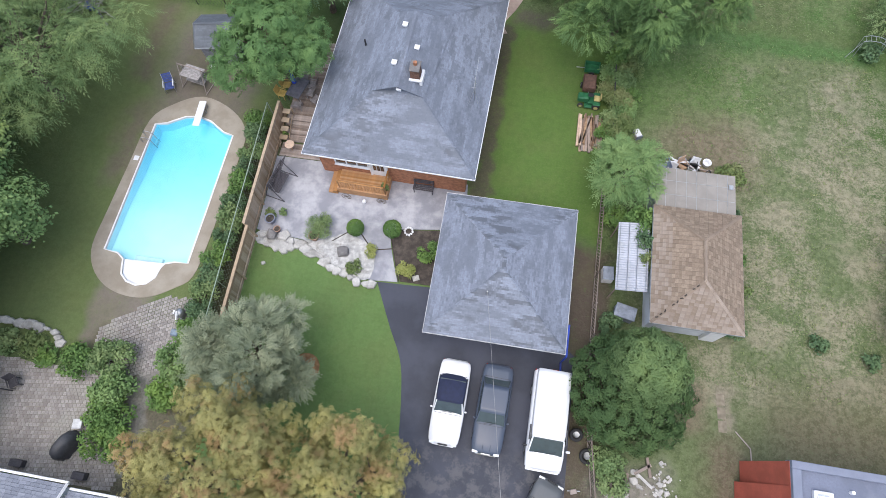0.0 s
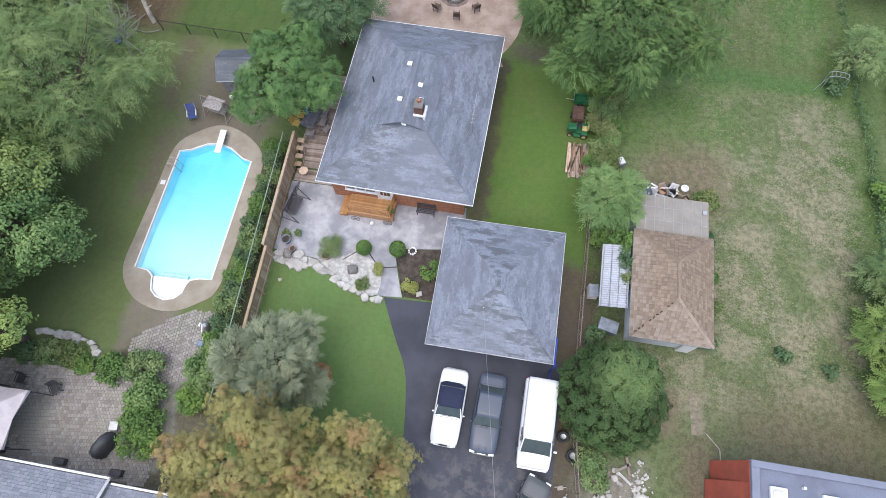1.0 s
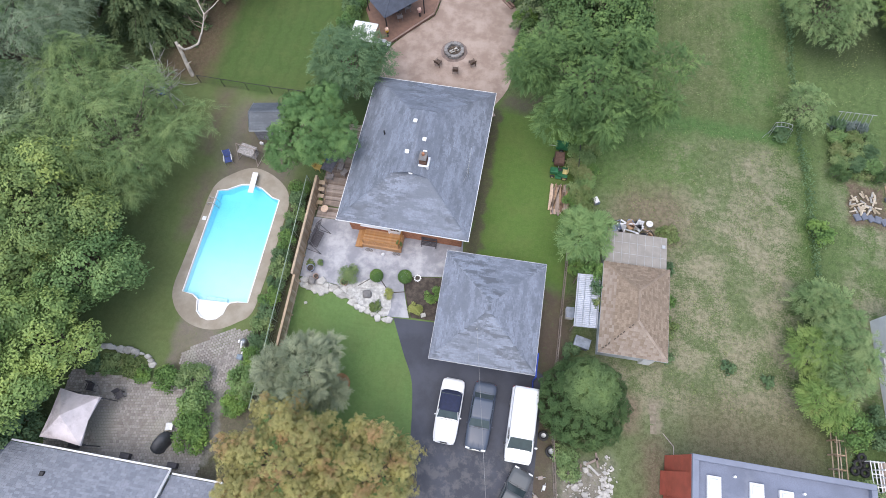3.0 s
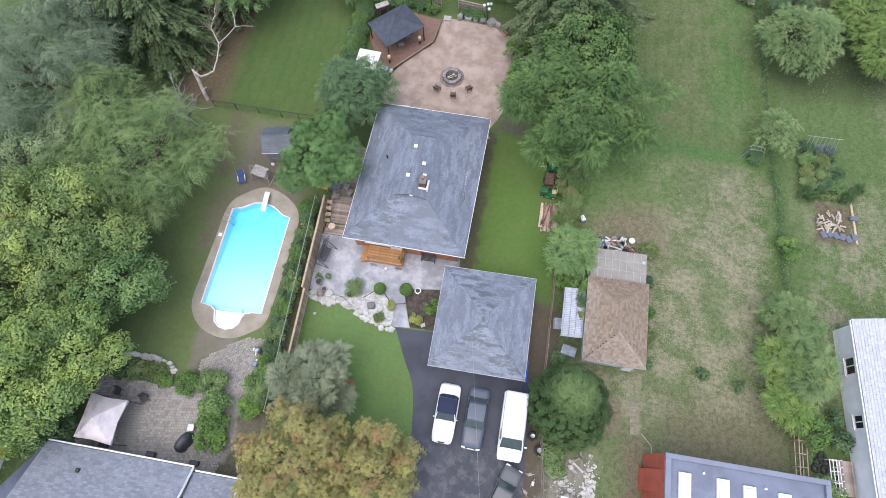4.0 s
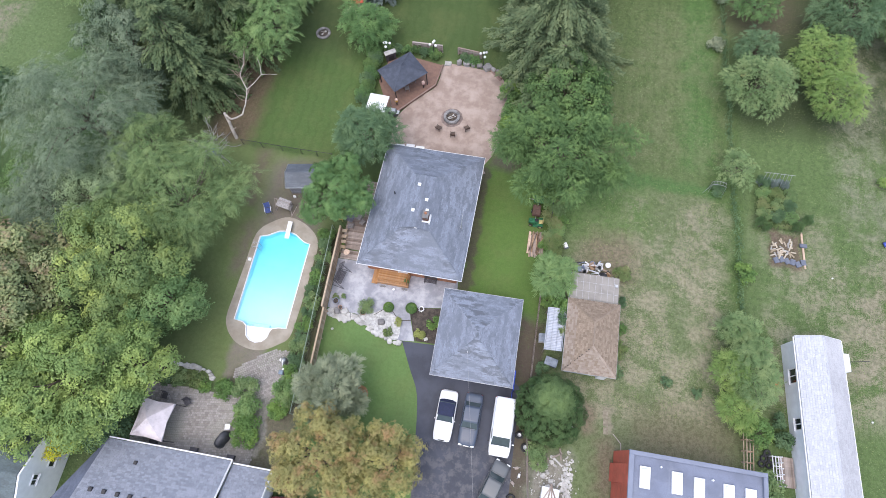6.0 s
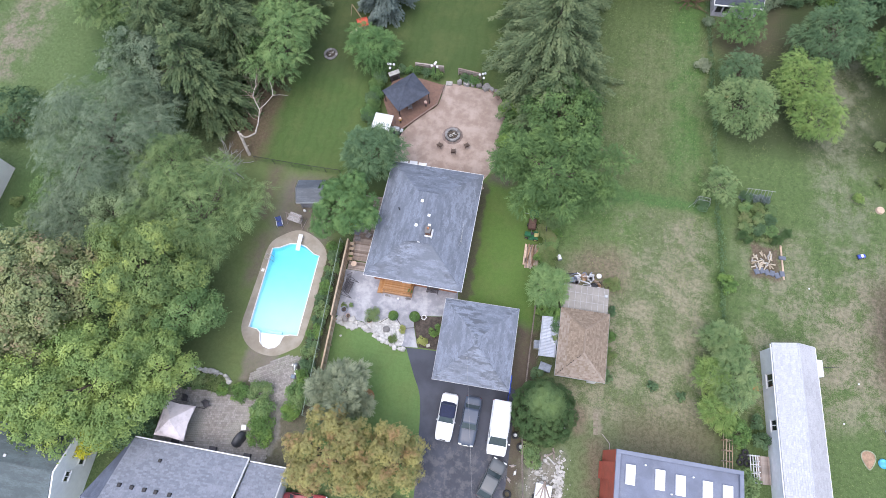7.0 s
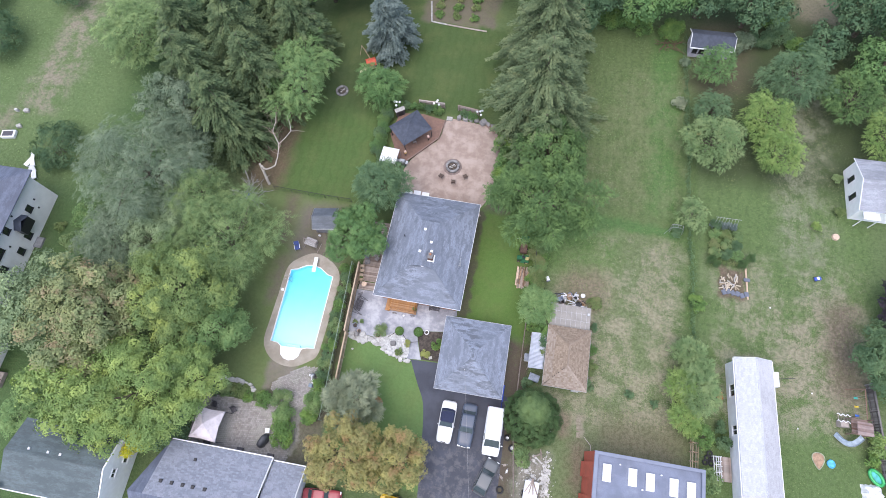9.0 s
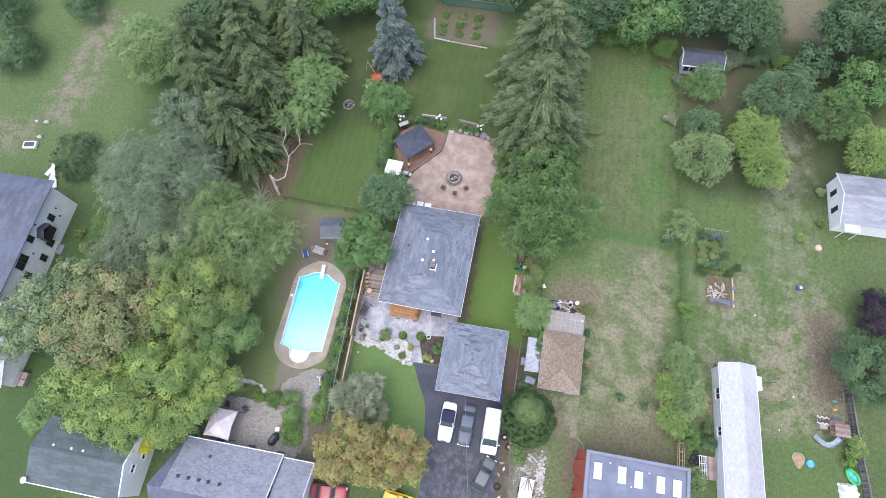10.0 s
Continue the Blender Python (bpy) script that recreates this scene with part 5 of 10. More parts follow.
def beige_house():
    ob = thing("house", "two-storey beige stucco house with a slate-blue roof", "house")
    x1 = -60.55
    wall_box(ob, -74.0, x1, 3.0, 18.8, 6.1, BEIGE)
    hip(ob, -74.6, -59.95, 2.4, 19.4, 6.15, 0.42, NAVY_ROOF, NAVY_ROOF, NAVY_ROOF)
    gutters(ob, -74.6, -59.95, 2.4, 19.4, 6.15, NAVY_ROOF)
    for y, z, w, h, k in ((15.2, 2.9, 0.7, 0.9, 1), (11.4, 4.5, 0.7, 0.8, 1), (12.2, 1.2, 0.8, 1.0, 1), (8.3, 4.0, 1.8, 1.1, 3), (10.0, 1.2, 0.7, 0.9, 1), (7.0, 2.4, 0.8, 0.9, 2)):
        window(ob, x1 + 0.01, y, z, w, h, "e", k, BLACK)
    bay = part("bay", boxed(x1, x1 + 0.9, 12.0, 14.0, 2.6, 4.0), BLACK, ob, "dark bay with a small gabled roof")
    slope("bay_roof", [(x1, 11.9, 4.0), (x1 + 1.0, 11.9, 4.0), (x1 + 1.0, 13.0, 4.7), (x1, 13.0, 4.7)], CANVAS_DARK, bay)
    slope("bay_roof", [(x1, 14.1, 4.0), (x1 + 1.0, 14.1, 4.0), (x1 + 1.0, 13.0, 4.7), (x1, 13.0, 4.7)], CANVAS_DARK, bay)
    part("step", boxed(x1, x1 + 1.0, 11.2, 12.6, 0, 0.3), DARK_STONE, ob)
    for y, z in ((16.5, 3.2), (15.9, 2.0), (13.2, 5.1), (9.8, 3.4)):
        part("vent", boxed(x1, x1 + 0.1, y, y + 0.2, z, z + 0.2), BLACK, ob)
    # a lower building south of it
    lo = thing("outbuilding", "low light-walled outbuilding with a railed landing", "shed", 0, 0)
    wall_box(lo, -67, -57.9, -6.6, -1.2, 2.7, BEIGE)
    gable(lo, -67.3, -57.6, -6.9, -0.9, 2.7, 1.2, PALE_ROOF, "x", WHITE, BEIGE, 0.3)
    part("landing", boxed(-57.9, -56.6, -6.4, -4.6, 0, 0.6, 0.02), GREY_WOOD, lo)
    for y in (-6.4, -5.5, -4.6):
        part("rail_post", rod(bmesh.new(), (-56.65, y, 0.6), (-56.65, y, 1.5), 0.03), BLACK, lo)
    part("rail", rod(bmesh.new(), (-56.65, -6.4, 1.5), (-56.65, -4.6, 1.5), 0.03), BLACK, lo)


beige_house()


SLATE_DARK = roof_material("dark_slate_shingles", (0.1, 0.115, 0.135), "x", 0.3)


def far_house():
    ob = thing("house", "small white house with a pale grey roof", "house")
    wall_box(ob, 41.5, 50.0, 31.2, 38.0, 2.8, BRIGHT_WHITE)
    gable(ob, 41.2, 50.3, 31.0, 38.2, 2.85, 1.3, FAR_ROOF, "x", WHITE, BRIGHT_WHITE, 0.3)
    window(ob, 41.49, 36.0, 1.0, 0.5, 1.0, "w", 1, BLACK)
    window(ob, 41.49, 33.6, 0.9, 0.5, 1.1, "w", 1, BLACK)
    p = part("porch_roof", boxed(42.0, 43.9, 30.2, 31.2, 2.2, 2.3, 0.02), WHITE, ob, "flat white porch roof")
    for x in (42.1, 43.8):
        part("post", rod(bmesh.new(), (x, 30.3, 0), (x, 30.3, 2.2), 0.06), WHITE, ob)
    sh = thing("garden_shed", "lilac-white garden shed with a dark slate roof", "shed")
    wall_box(sh, 21.6, 26.9, 53.7, 56.4, 2.1, plain("lilac_siding", (0.5, 0.48, 0.55), 0.7, var=0.1), 0.1)
    gable(sh, 21.3, 27.2, 53.4, 56.7, 2.15, 0.9, CANVAS_DARK, "x", WHITE, SIDING, 0.3)
    part("gutter", boxed(21.3, 27.2, 53.3, 53.4, 2.05, 2.2), WHITE, sh)
    window(sh, 22.2, 53.69, 0.9, 0.5, 0.9, "s", 1, BLACK)
    window(sh, 23.1, 53.69, 0.9, 0.5, 0.9, "s", 1, BLACK)
    ps = thing("pool_shed", "small dark-roofed pool shed beneath a tree", "shed")
    about = Vector((-24.1, 18.7, 0))
    ps.matrix_world = Matrix.Translation(about) @ Matrix.Rotation(radians(9), 4, "Z") @ Matrix.Translation(-about)
    wall_box(ps, -24.0, -21.3, 19.0, 21.4, 1.8, plain("grey_shed_wall", (0.25, 0.25, 0.27), 0.8), 0.1)
    gable(ps, -24.2, -21.1, 18.75, 21.6, 1.85, 0.75, SLATE_DARK, "x", STEEL, SIDING, 0.3)
    part("gutter", boxed(-24.2, -21.1, 18.68, 18.75, 1.78, 1.84), STEEL, ps)


far_house()


# ---- trees and shrubs ----
L_WALNUT = foliage("walnut_leaves", (0.08, 0.155, 0.06), (0.13, 0.235, 0.085), (0.19, 0.31, 0.11))
L_DEEP = foliage("deep_green_leaves", (0.075, 0.138, 0.07), (0.115, 0.19, 0.095), (0.165, 0.25, 0.12))
L_BRIGHT = foliage("maple_leaves", (0.15, 0.238, 0.086), (0.24, 0.345, 0.116), (0.385, 0.485, 0.15), odd=(0.26, 0.345, 0.17), patch=0.5, share=0.6)
L_MID = foliage("green_maple_leaves", (0.145, 0.22, 0.088), (0.205, 0.292, 0.108), (0.3, 0.385, 0.135), odd=(0.41, 0.48, 0.14), patch=0.5, share=0.5)
L_RUST = foliage("rusty_maple_leaves", (0.22, 0.275, 0.13), (0.275, 0.322, 0.15), (0.335, 0.365, 0.166), odd=(0.37, 0.3, 0.18), share=0.5)
L_CHESTNUT = foliage("autumn_chestnut_leaves", (0.23, 0.235, 0.095), (0.345, 0.32, 0.13), (0.43, 0.395, 0.15), odd=(0.39, 0.265, 0.13), patch=0.8, share=0.5)
L_SILVER = foliage("silver_grey_leaves", (0.17, 0.21, 0.135), (0.26, 0.3, 0.195), (0.36, 0.395, 0.26))
L_GREYTREE = foliage("grey_green_leaves", (0.12, 0.17, 0.105), (0.18, 0.24, 0.15), (0.25, 0.31, 0.2))
L_SAGE = foliage("sage_green_leaves", (0.17, 0.235, 0.125), (0.24, 0.32, 0.17), (0.32, 0.4, 0.21))
L_FEATHER = foliage("locust_leaves", (0.11, 0.18, 0.072), (0.19, 0.28, 0.115), (0.28, 0.37, 0.15))
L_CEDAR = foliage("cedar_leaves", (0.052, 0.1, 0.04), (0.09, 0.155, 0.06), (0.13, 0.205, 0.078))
# the cedar's top ball is paler than its body
L_CEDAR_TOP = foliage("paler_cedar_leaves", (0.105, 0.17, 0.068), (0.162, 0.243, 0.1), (0.205, 0.295, 0.115))
L_SPRUCE = foliage("spruce_needles", (0.08, 0.124, 0.06), (0.122, 0.174, 0.082), (0.18, 0.232, 0.107))
L_PALE_SPRUCE = foliage("pale_spruce_needles", (0.09, 0.134, 0.068), (0.138, 0.186, 0.092), (0.205, 0.252, 0.125))
L_BLUE = foliage("blue_spruce_needles", (0.0945, 0.128, 0.115), (0.162, 0.209, 0.189), (0.23, 0.284, 0.257))
L_LIME = foliage("lime_leaves", (0.13, 0.215, 0.065), (0.2, 0.305, 0.09), (0.28, 0.38, 0.115), odd=(0.3, 0.29, 0.11), share=0.62)
L_OLIVE = foliage("apple_leaves", (0.125, 0.2, 0.08), (0.19, 0.28, 0.118), (0.275, 0.355, 0.155), odd=(0.351, 0.29, 0.131), share=0.63)
L_YELLOW = foliage("yellow_leaves", (0.5, 0.48, 0.04), (0.65, 0.62, 0.05), (0.7, 0.66, 0.07))
L_HEDGE = foliage("hedge_leaves", (0.085, 0.155, 0.055), (0.15, 0.26, 0.08), (0.22, 0.34, 0.09))
L_BOX = foliage("boxwood_leaves", (0.0675, 0.135, 0.0405), (0.121, 0.216, 0.0675), (0.162, 0.27, 0.0675))
L_GOLD = foliage("golden_leaves", (0.22, 0.25, 0.08), (0.32, 0.365, 0.12), (0.4, 0.43, 0.15))
L_ASH = foliage("ash_leaves", (0.12, 0.205, 0.08), (0.18, 0.29, 0.11), (0.25, 0.36, 0.14))
L_FRESH = foliage("fresh_maple_leaves", (0.06, 0.114, 0.044), (0.107, 0.182, 0.066), (0.178, 0.277, 0.094))
L_WOOD = foliage("woodland_leaves", (0.06, 0.115, 0.06), (0.095, 0.165, 0.085), (0.14, 0.215, 0.105))
L_PURPLE = foliage("purple_leaves", (0.035, 0.03, 0.045), (0.06, 0.05, 0.07), (0.08, 0.065, 0.08))
L_WEED = foliage("weedy_growth", (0.121, 0.176, 0.0675), (0.189, 0.257, 0.0945), (0.27, 0.297, 0.135))

tree("silver_tree", "rounded silvery grey-green tree on the lawn", -14.0, -0.6, 6.0, 2.95, L_SILVER, BARK, 11, "spike", 0.02, 64, 0.8, leaf=0.22)
tree("horse_chestnut", "horse chestnut with yellow and rusty autumn leaves", -13.5, -6.5, 8.8, 4.1, L_CHESTNUT, BARK, 12, "star", 0.2, 70, 1.0, leaf=0.23)
tree("horse_chestnut", "smaller yellowing horse chestnut by the drive", -7.9, -6.0, 7.4, 3.2, L_CHESTNUT, BARK, 13, "star", 0.2, 54, 1.0, leaf=0.23)
tree("walnut_tree", "leafy green walnut tree beside the house", -17.7, 17.8, 7.2, 3.6, L_WALNUT, BARK, 14, "star", 0.3, 34, 1.7, 3.8, leaf=0.43)
tree("walnut_tree", "dark green tree behind the house corner", -16.4, 24.8, 7.0, 3.0, L_DEEP, BARK, 15, "spray", 0.25, 34, 1.1, leaf=0.3)
tree("maple_tree", "tall dense green maple beside the patio", 3.8, 25.2, 10.0, 6.7, L_FRESH, BARK, 16, "pinnate", 0.15, 76, 0.85, 5.4, leaf=0.22)
tree("small_tree", "light green small tree on the fence line", 4.5, 13.1, 4.6, 1.9, L_ASH, BARK, 17, "spray", 0.1, 26, 1.1, leaf=0.22)
tree("locust_tree", "feathery pale green locust tree by the pool", -33.4, 14.6, 9.0, 7.2, L_FEATHER, BARK, 18, "long", 0.2, 54, 0.72, 6.8, leaf=0.28)
tree("locust_tree", "feathery locust tree behind the larger one", -38.6, 20.2, 8.6, 3.6, L_FEATHER, BARK, 107, "long", 0.2, 26, 0.8, leaf=0.28)
tree("maple_tree", "large dark green maple with yellowing tips", -35.6, 7.2, 11.0, 6.2, L_MID, BARK, 19, "broad", 0.25, 60, 0.85, leaf=0.27)
tree("maple_tree", "large maple with bright yellow-green leaves", -35.4, -3.4, 10.5, 6.4, L_BRIGHT, BARK, 20, "broad", 0.25, 60, 0.85, leaf=0.27)
tree("maple_tree", "large maple with rusty leaves", -45.0, 3.0, 11.5, 6.6, L_RUST, BARK, 21, "broad", 0.25, 56, 0.95, leaf=0.38)
tree("maple_tree", "green maple at the lot corner", -43.8, -4.8, 9.5, 5.2, L_BRIGHT, BARK, 22, "broad", 0.25, 40, 0.95, leaf=0.38)
tree("maple_tree", "green-grey tree beside the beige house", -53.6, 2.6, 9.0, 6.2, L_SAGE, BARK, 23, "broad", 0.25, 46, 0.9, leaf=0.38)
tree("maple_tree", "yellowing maple that overhangs the teal roof", -39.6, -6.6, 8.4, 4.0, L_BRIGHT, BARK, 104, "broad", 0.35, 36, 0.95, leaf=0.31)
tree("maple_tree", "yellow-green maple over the edge of the paved court", -31.4, -1.5, 8.2, 3.6, L_BRIGHT, BARK, 108, "broad", 0.4, 36, 0.9, leaf=0.27)
tree("small_tree", "dark green low tree beside the canopy", -34.0, -6.9, 4.2, 2.6, L_DEEP, BARK, 109, "broad", 0.1, 26, 0.9, leaf=0.27)
tree("poplar_tree", "grey-green tree between the willow and the maples", -41.2, 13.2, 8.0, 4.6, L_SAGE, BARK, 105, "broad", 0.2, 44, 0.8, leaf=0.25)
tree("poplar_tree", "grey-green tree beside the willow", -47.4, 12.6, 7.0, 4.2, L_GREYTREE, BARK, 106, "long", 0.1, 36, 1.0, leaf=0.32)
tree("willow_tree", "large spreading grey-green willow tree", -45.2, 22.0, 11.5, 7.8, L_GREYTREE, BARK, 24, "long", 0.2, 70, 0.8, 7.4, leaf=0.34)
spruce("spruce", "tall dark green spruce", -38.0, 31.0, 14.5, 6.2, L_SPRUCE, BARK, 25)
spruce("spruce", "tall dark green spruce", -43.6, 36.0, 15.0, 6.4, L_SPRUCE, BARK, 26)
spruce("spruce", "tall dark green spruce", -35.6, 37.4, 14.0, 5.8, L_SPRUCE, BARK, 27)
spruce("spruce", "tall dark green spruce at the back", -40.0, 43.5, 14.0, 6.2, L_SPRUCE, BARK, 28)
spruce("spruce", "tall dark green spruce at the back", -32.5, 46.5, 14.0, 5.0, L_SPRUCE, BARK, 29)
tree("ash_tree", "light green tree at the lawn edge", -30.4, 38.4, 8.5, 4.4, L_ASH, BARK, 30, "spray", 0.25, 40, 0.8, 5.6, leaf=0.3)
spruce("blue_spruce", "broad blue-grey spruce on the back lawn", -20.2, 49.6, 13.5, 4.3, L_BLUE, BARK, 31, whorls=30)
tree("small_tree", "soft green tree beside the gazebo", -20.3, 40.9, 4.6, 2.9, L_WALNUT, BARK, 32, "spray", 0.1, 30, 1.0, leaf=0.28)
spruce("spruce", "very tall pale green spruce behind the patio", 1.9, 39.6, 17.0, 8.6, L_PALE_SPRUCE, BARK, 33)
spruce("spruce", "smaller green spruce at the patio corner", 2.6, 33.6, 11.0, 5.2, L_SPRUCE, BARK, 107)
spruce("spruce", "tall spruce beside the back garden", 1.6, 49.6, 16.0, 8.0, L_PALE_SPRUCE, BARK, 34)
tree("maple_tree", "dark tree between the spruces", 4.2, 31.3, 9.5, 4.6, L_FRESH, BARK, 35, "broad", 0.2, 40, 0.9, leaf=0.34)
# east of the field
tree("apple_tree", "greyish green fruit tree", 24.2, 38.4, 5.2, 3.9, L_OLIVE, BARK, 36, "spray", 0.12, 40, 0.65, leaf=0.2)
tree("lime_tree", "small rounded yellow-green fruit tree", 31.0, 42.6, 5.4, 3.1, L_LIME, BARK, 37, "spray", 0.12, 32, 0.75, leaf=0.2)
tree("lime_tree", "bright lime-green fruit tree", 32.2, 37.6, 4.8, 3.0, L_LIME, BARK, 38, "spray", 0.12, 32, 0.75, leaf=0.2)
tree("small_tree", "dark green tree behind the fruit trees", 24.2, 43.6, 4.0, 2.2, L_DEEP, BARK, 39, "spray", 0.12, 20, 0.65, leaf=0.22)
tree("small_tree", "round green tree beside the garden shed", 24.6, 50.4, 4.5, 2.7, L_WALNUT, BARK, 40, "spray", 0.12, 26, 0.65, leaf=0.22)
tree("small_tree", "green tree at the back of the lot", 34.6, 48.8, 6.5, 4.3, L_DEEP, BARK, 41, "spray", 0.15, 34, 0.65, leaf=0.22)
tree("small_tree", "green tree at the back of the lot", 41.4, 46.8, 6.0, 3.8, L_FRESH, BARK, 42, "spray", 0.15, 34, 0.65, leaf=0.22)
tree("small_tree", "yellow-green tree near the white house", 45.6, 42.4, 4.6, 3.2, L_LIME, BARK, 43, "spray", 0.15, 30, 0.65, leaf=0.22)
tree("small_tree", "leafy green tree by the play fence", 43.2, 12.6, 6.0, 4.2, L_DEEP, BARK, 44, "broad", 0.12, 36, 1.0, leaf=0.3)
tree("plum_tree", "dark purple-leaved plum tree", 45.2, 19.8, 4.5, 2.9, L_PURPLE, BARK, 45, "broad", 0.12, 28, 1.0, leaf=0.26)
# the row of shrubs between field and long house
tree("shrub_row_tree", "yellow-green lilac in the boundary row", 22.2, 10.6, 3.4, 1.45, L_OLIVE, BARK, 46, "spray", 0.06, 22, 1.0, leaf=0.21)
tree("shrub_row_tree", "lime-green box elder in the boundary row", 21.4, 6.8, 3.6, 1.45, L_LIME, BARK, 47, "spray", 0.06, 22, 1.0, leaf=0.23)
tree("shrub_row_tree", "rusty green lilac in the boundary row", 22.9, 6.9, 4.4, 1.7, L_OLIVE, BARK, 48, "spray", 0.06, 28, 1.0, 3.2, leaf=0.21)
tree("shrub_row_tree", "lime-green box elder in the boundary row", 21.9, 3.4, 3.6, 1.4, L_LIME, BARK, 49, "spray", 0.06, 22, 1.0, leaf=0.23)
tree("shrub_row_tree", "small green box elder by the fence", 23.9, 1.9, 2.8, 1.1, L_HEDGE, BARK, 50, "broad", 0.06, 14, 1.0, leaf=0.22)
# the wood along the back
back = [(9.5, 60.5, 9, 5.0, L_WOOD), (16.2, 59.5, 10, 5.2, L_WALNUT), (22.5, 61.0, 10, 4.8, L_WOOD), (29.0, 60.0, 9, 4.8, L_WOOD), (38.6, 55.0, 6, 3.0, L_WOOD), (44.5, 60.5, 11, 6.0, L_WOOD),
        (45.5, 51.6, 7, 4.2, L_WALNUT), (50.0, 58.0, 9, 5.0, L_WALNUT), (-24.5, 60.0, 9, 5.0, L_WALNUT), (-31.0, 57.0, 9, 5.0, L_WALNUT), (5.0, 56.0, 8, 4.0, L_WOOD), (-13.0, 66.0, 9, 5.5, L_WALNUT),
        (-3.0, 64.0, 10, 5.5, L_WOOD), (57, 50, 9, 5.5, L_WALNUT), (-47.5, 50.0, 9, 5.0, L_WOOD), (-20.5, 68, 9, 5.5, L_WOOD)]
for k, (x, y, h, r, m) in enumerate(back):
    tree("woodland_tree", "leafy tree in the wood along the back", x, y, h, r, m, BARK, 60 + k, "broad", 0.15, 34, 0.8, leaf=0.46, group="woodland trees")
tree("maple_tree", "green maple branch side over the lawn", -31.2, 4.2, 8.5, 4.0, L_ASH, BARK, 97, "broad", 0.25, 30, 0.95, leaf=0.27)
spruce("spruce", "tall dark green spruce in the group", -47.5, 43.0, 14.0, 5.6, L_SPRUCE, BARK, 98)
tree("poplar_tree", "grey-green tree between willow and spruces", -43.5, 30.5, 11.5, 4.6, L_GREYTREE, BARK, 101, "broad", 0.15, 40, 0.85, leaf=0.27)
spruce("spruce", "tall dark green spruce at the back of the group", -37.5, 53.0, 13.0, 5.0, L_SPRUCE, BARK, 102)
spruce("spruce", "tall dark green spruce in the group", -44.5, 49.5, 13.0, 5.0, L_SPRUCE, BARK, 103)
# west field
tree("small_tree", "dark green bushy tree by the beige house", -62.4, 25.4, 3.2, 3.8, L_WOOD, BARK, 80, "broad", 0.05, 26, 0.6, leaf=0.28)
tree("small_tree", "light grey-green tree at the field edge", -56.5, 44.0, 7.0, 5.2, L_FEATHER, BARK, 81, "spray", 0.1, 36, 0.9, leaf=0.32)
tree("small_tree", "green tree in the west field", -79.5, 41.5, 5.0, 4.4, L_DEEP, BARK, 82, "broad", 0.05, 30, 0.6, leaf=0.34)
tree("small_tree", "green bush in the west field", -72.8, 52.2, 4.0, 3.4, L_DEEP, BARK, 83, "broad", 0.05, 24, 0.6, leaf=0.32)
tree("small_tree", "green tree in the west field", -86.0, 49.0, 5.0, 4.4, L_DEEP, BARK, 84, "broad", 0.05, 30, 0.6, leaf=0.34)
tree("small_tree", "green tree south of the beige house", -52.0, -8.8, 2.8, 2.4, L_ASH, BARK, 85, "spray", 0.1, 30, 0.9, leaf=0.28)
tree("yellow_shrub_tree", "bright yellow shrub under the maple", -37.2, -8.6, 3.8, 1.7, L_YELLOW, BARK, 86, "broad", 0.1, 16, 1.0, leaf=0.24)
tree("yellow_shrub_tree", "yellow-green shrub beside the grey roof", -35.4, -8.7, 3.6, 1.3, L_LIME, BARK, 87, "broad", 0.1, 14, 1.0, leaf=0.24)


def globe_cedar():
    """A wide clipped cedar with a smaller ball grown out of its top."""
    ob = thing("globe_cedar", "large rounded cedar with a ball-shaped top", "tree", 5.6, 0.9)
    part("trunk", rod(bmesh.new(), (0, 0, -0.1), (-0.35, 0.3, 6.0), 0.2, 0.08, 8), BARK, ob)
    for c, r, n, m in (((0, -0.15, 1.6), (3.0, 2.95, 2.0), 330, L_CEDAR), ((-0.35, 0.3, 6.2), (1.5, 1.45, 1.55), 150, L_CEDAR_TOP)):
        lv = Leaves(91 + n)
        g = lv.r
        k = 900
        d, q = shell(g, k * 4, 0.75)
        at = d * q * 0.88 * np.array(r) + np.array(c)
        at[:, 2] = np.maximum(at[:, 2], 0.05)
        lv.add(at, d, 0.24, 0.12, -0.4, 0.6)
        for i in range(n):
            z = 1 - (i + 0.5) / n * 1.45
            a = i * 2.39996 + g.uniform(-0.3, 0.3)
            w = math.sqrt(max(0.0, 1 - z * z))
            o = np.array([w * math.cos(a), w * math.sin(a), z])
            mid = o * np.array(r) * g.uniform(0.86, 1.05) + np.array(c)
            size = 0.33 * g.uniform(0.75, 1.3)
            e, f = shell(g, 80, 0.5)
            e = e + o * 0.7
            e /= np.linalg.norm(e, axis=1)[:, None]
            p = mid + e * f * size * np.array([1, 1, 0.85])
            p[:, 2] = np.maximum(p[:, 2], 0.04)
            lv.add(p, e * 0.6 + o + [0, 0, 0.2], 0.15, 0.06, -0.6, 0.4)
        lv.make("foliage", m, ob)


globe_cedar()


TWIG = plain("reddish_twigs", (0.3, 0.23, 0.19), 0.9, var=0.2, scale=4, bump=0.2)


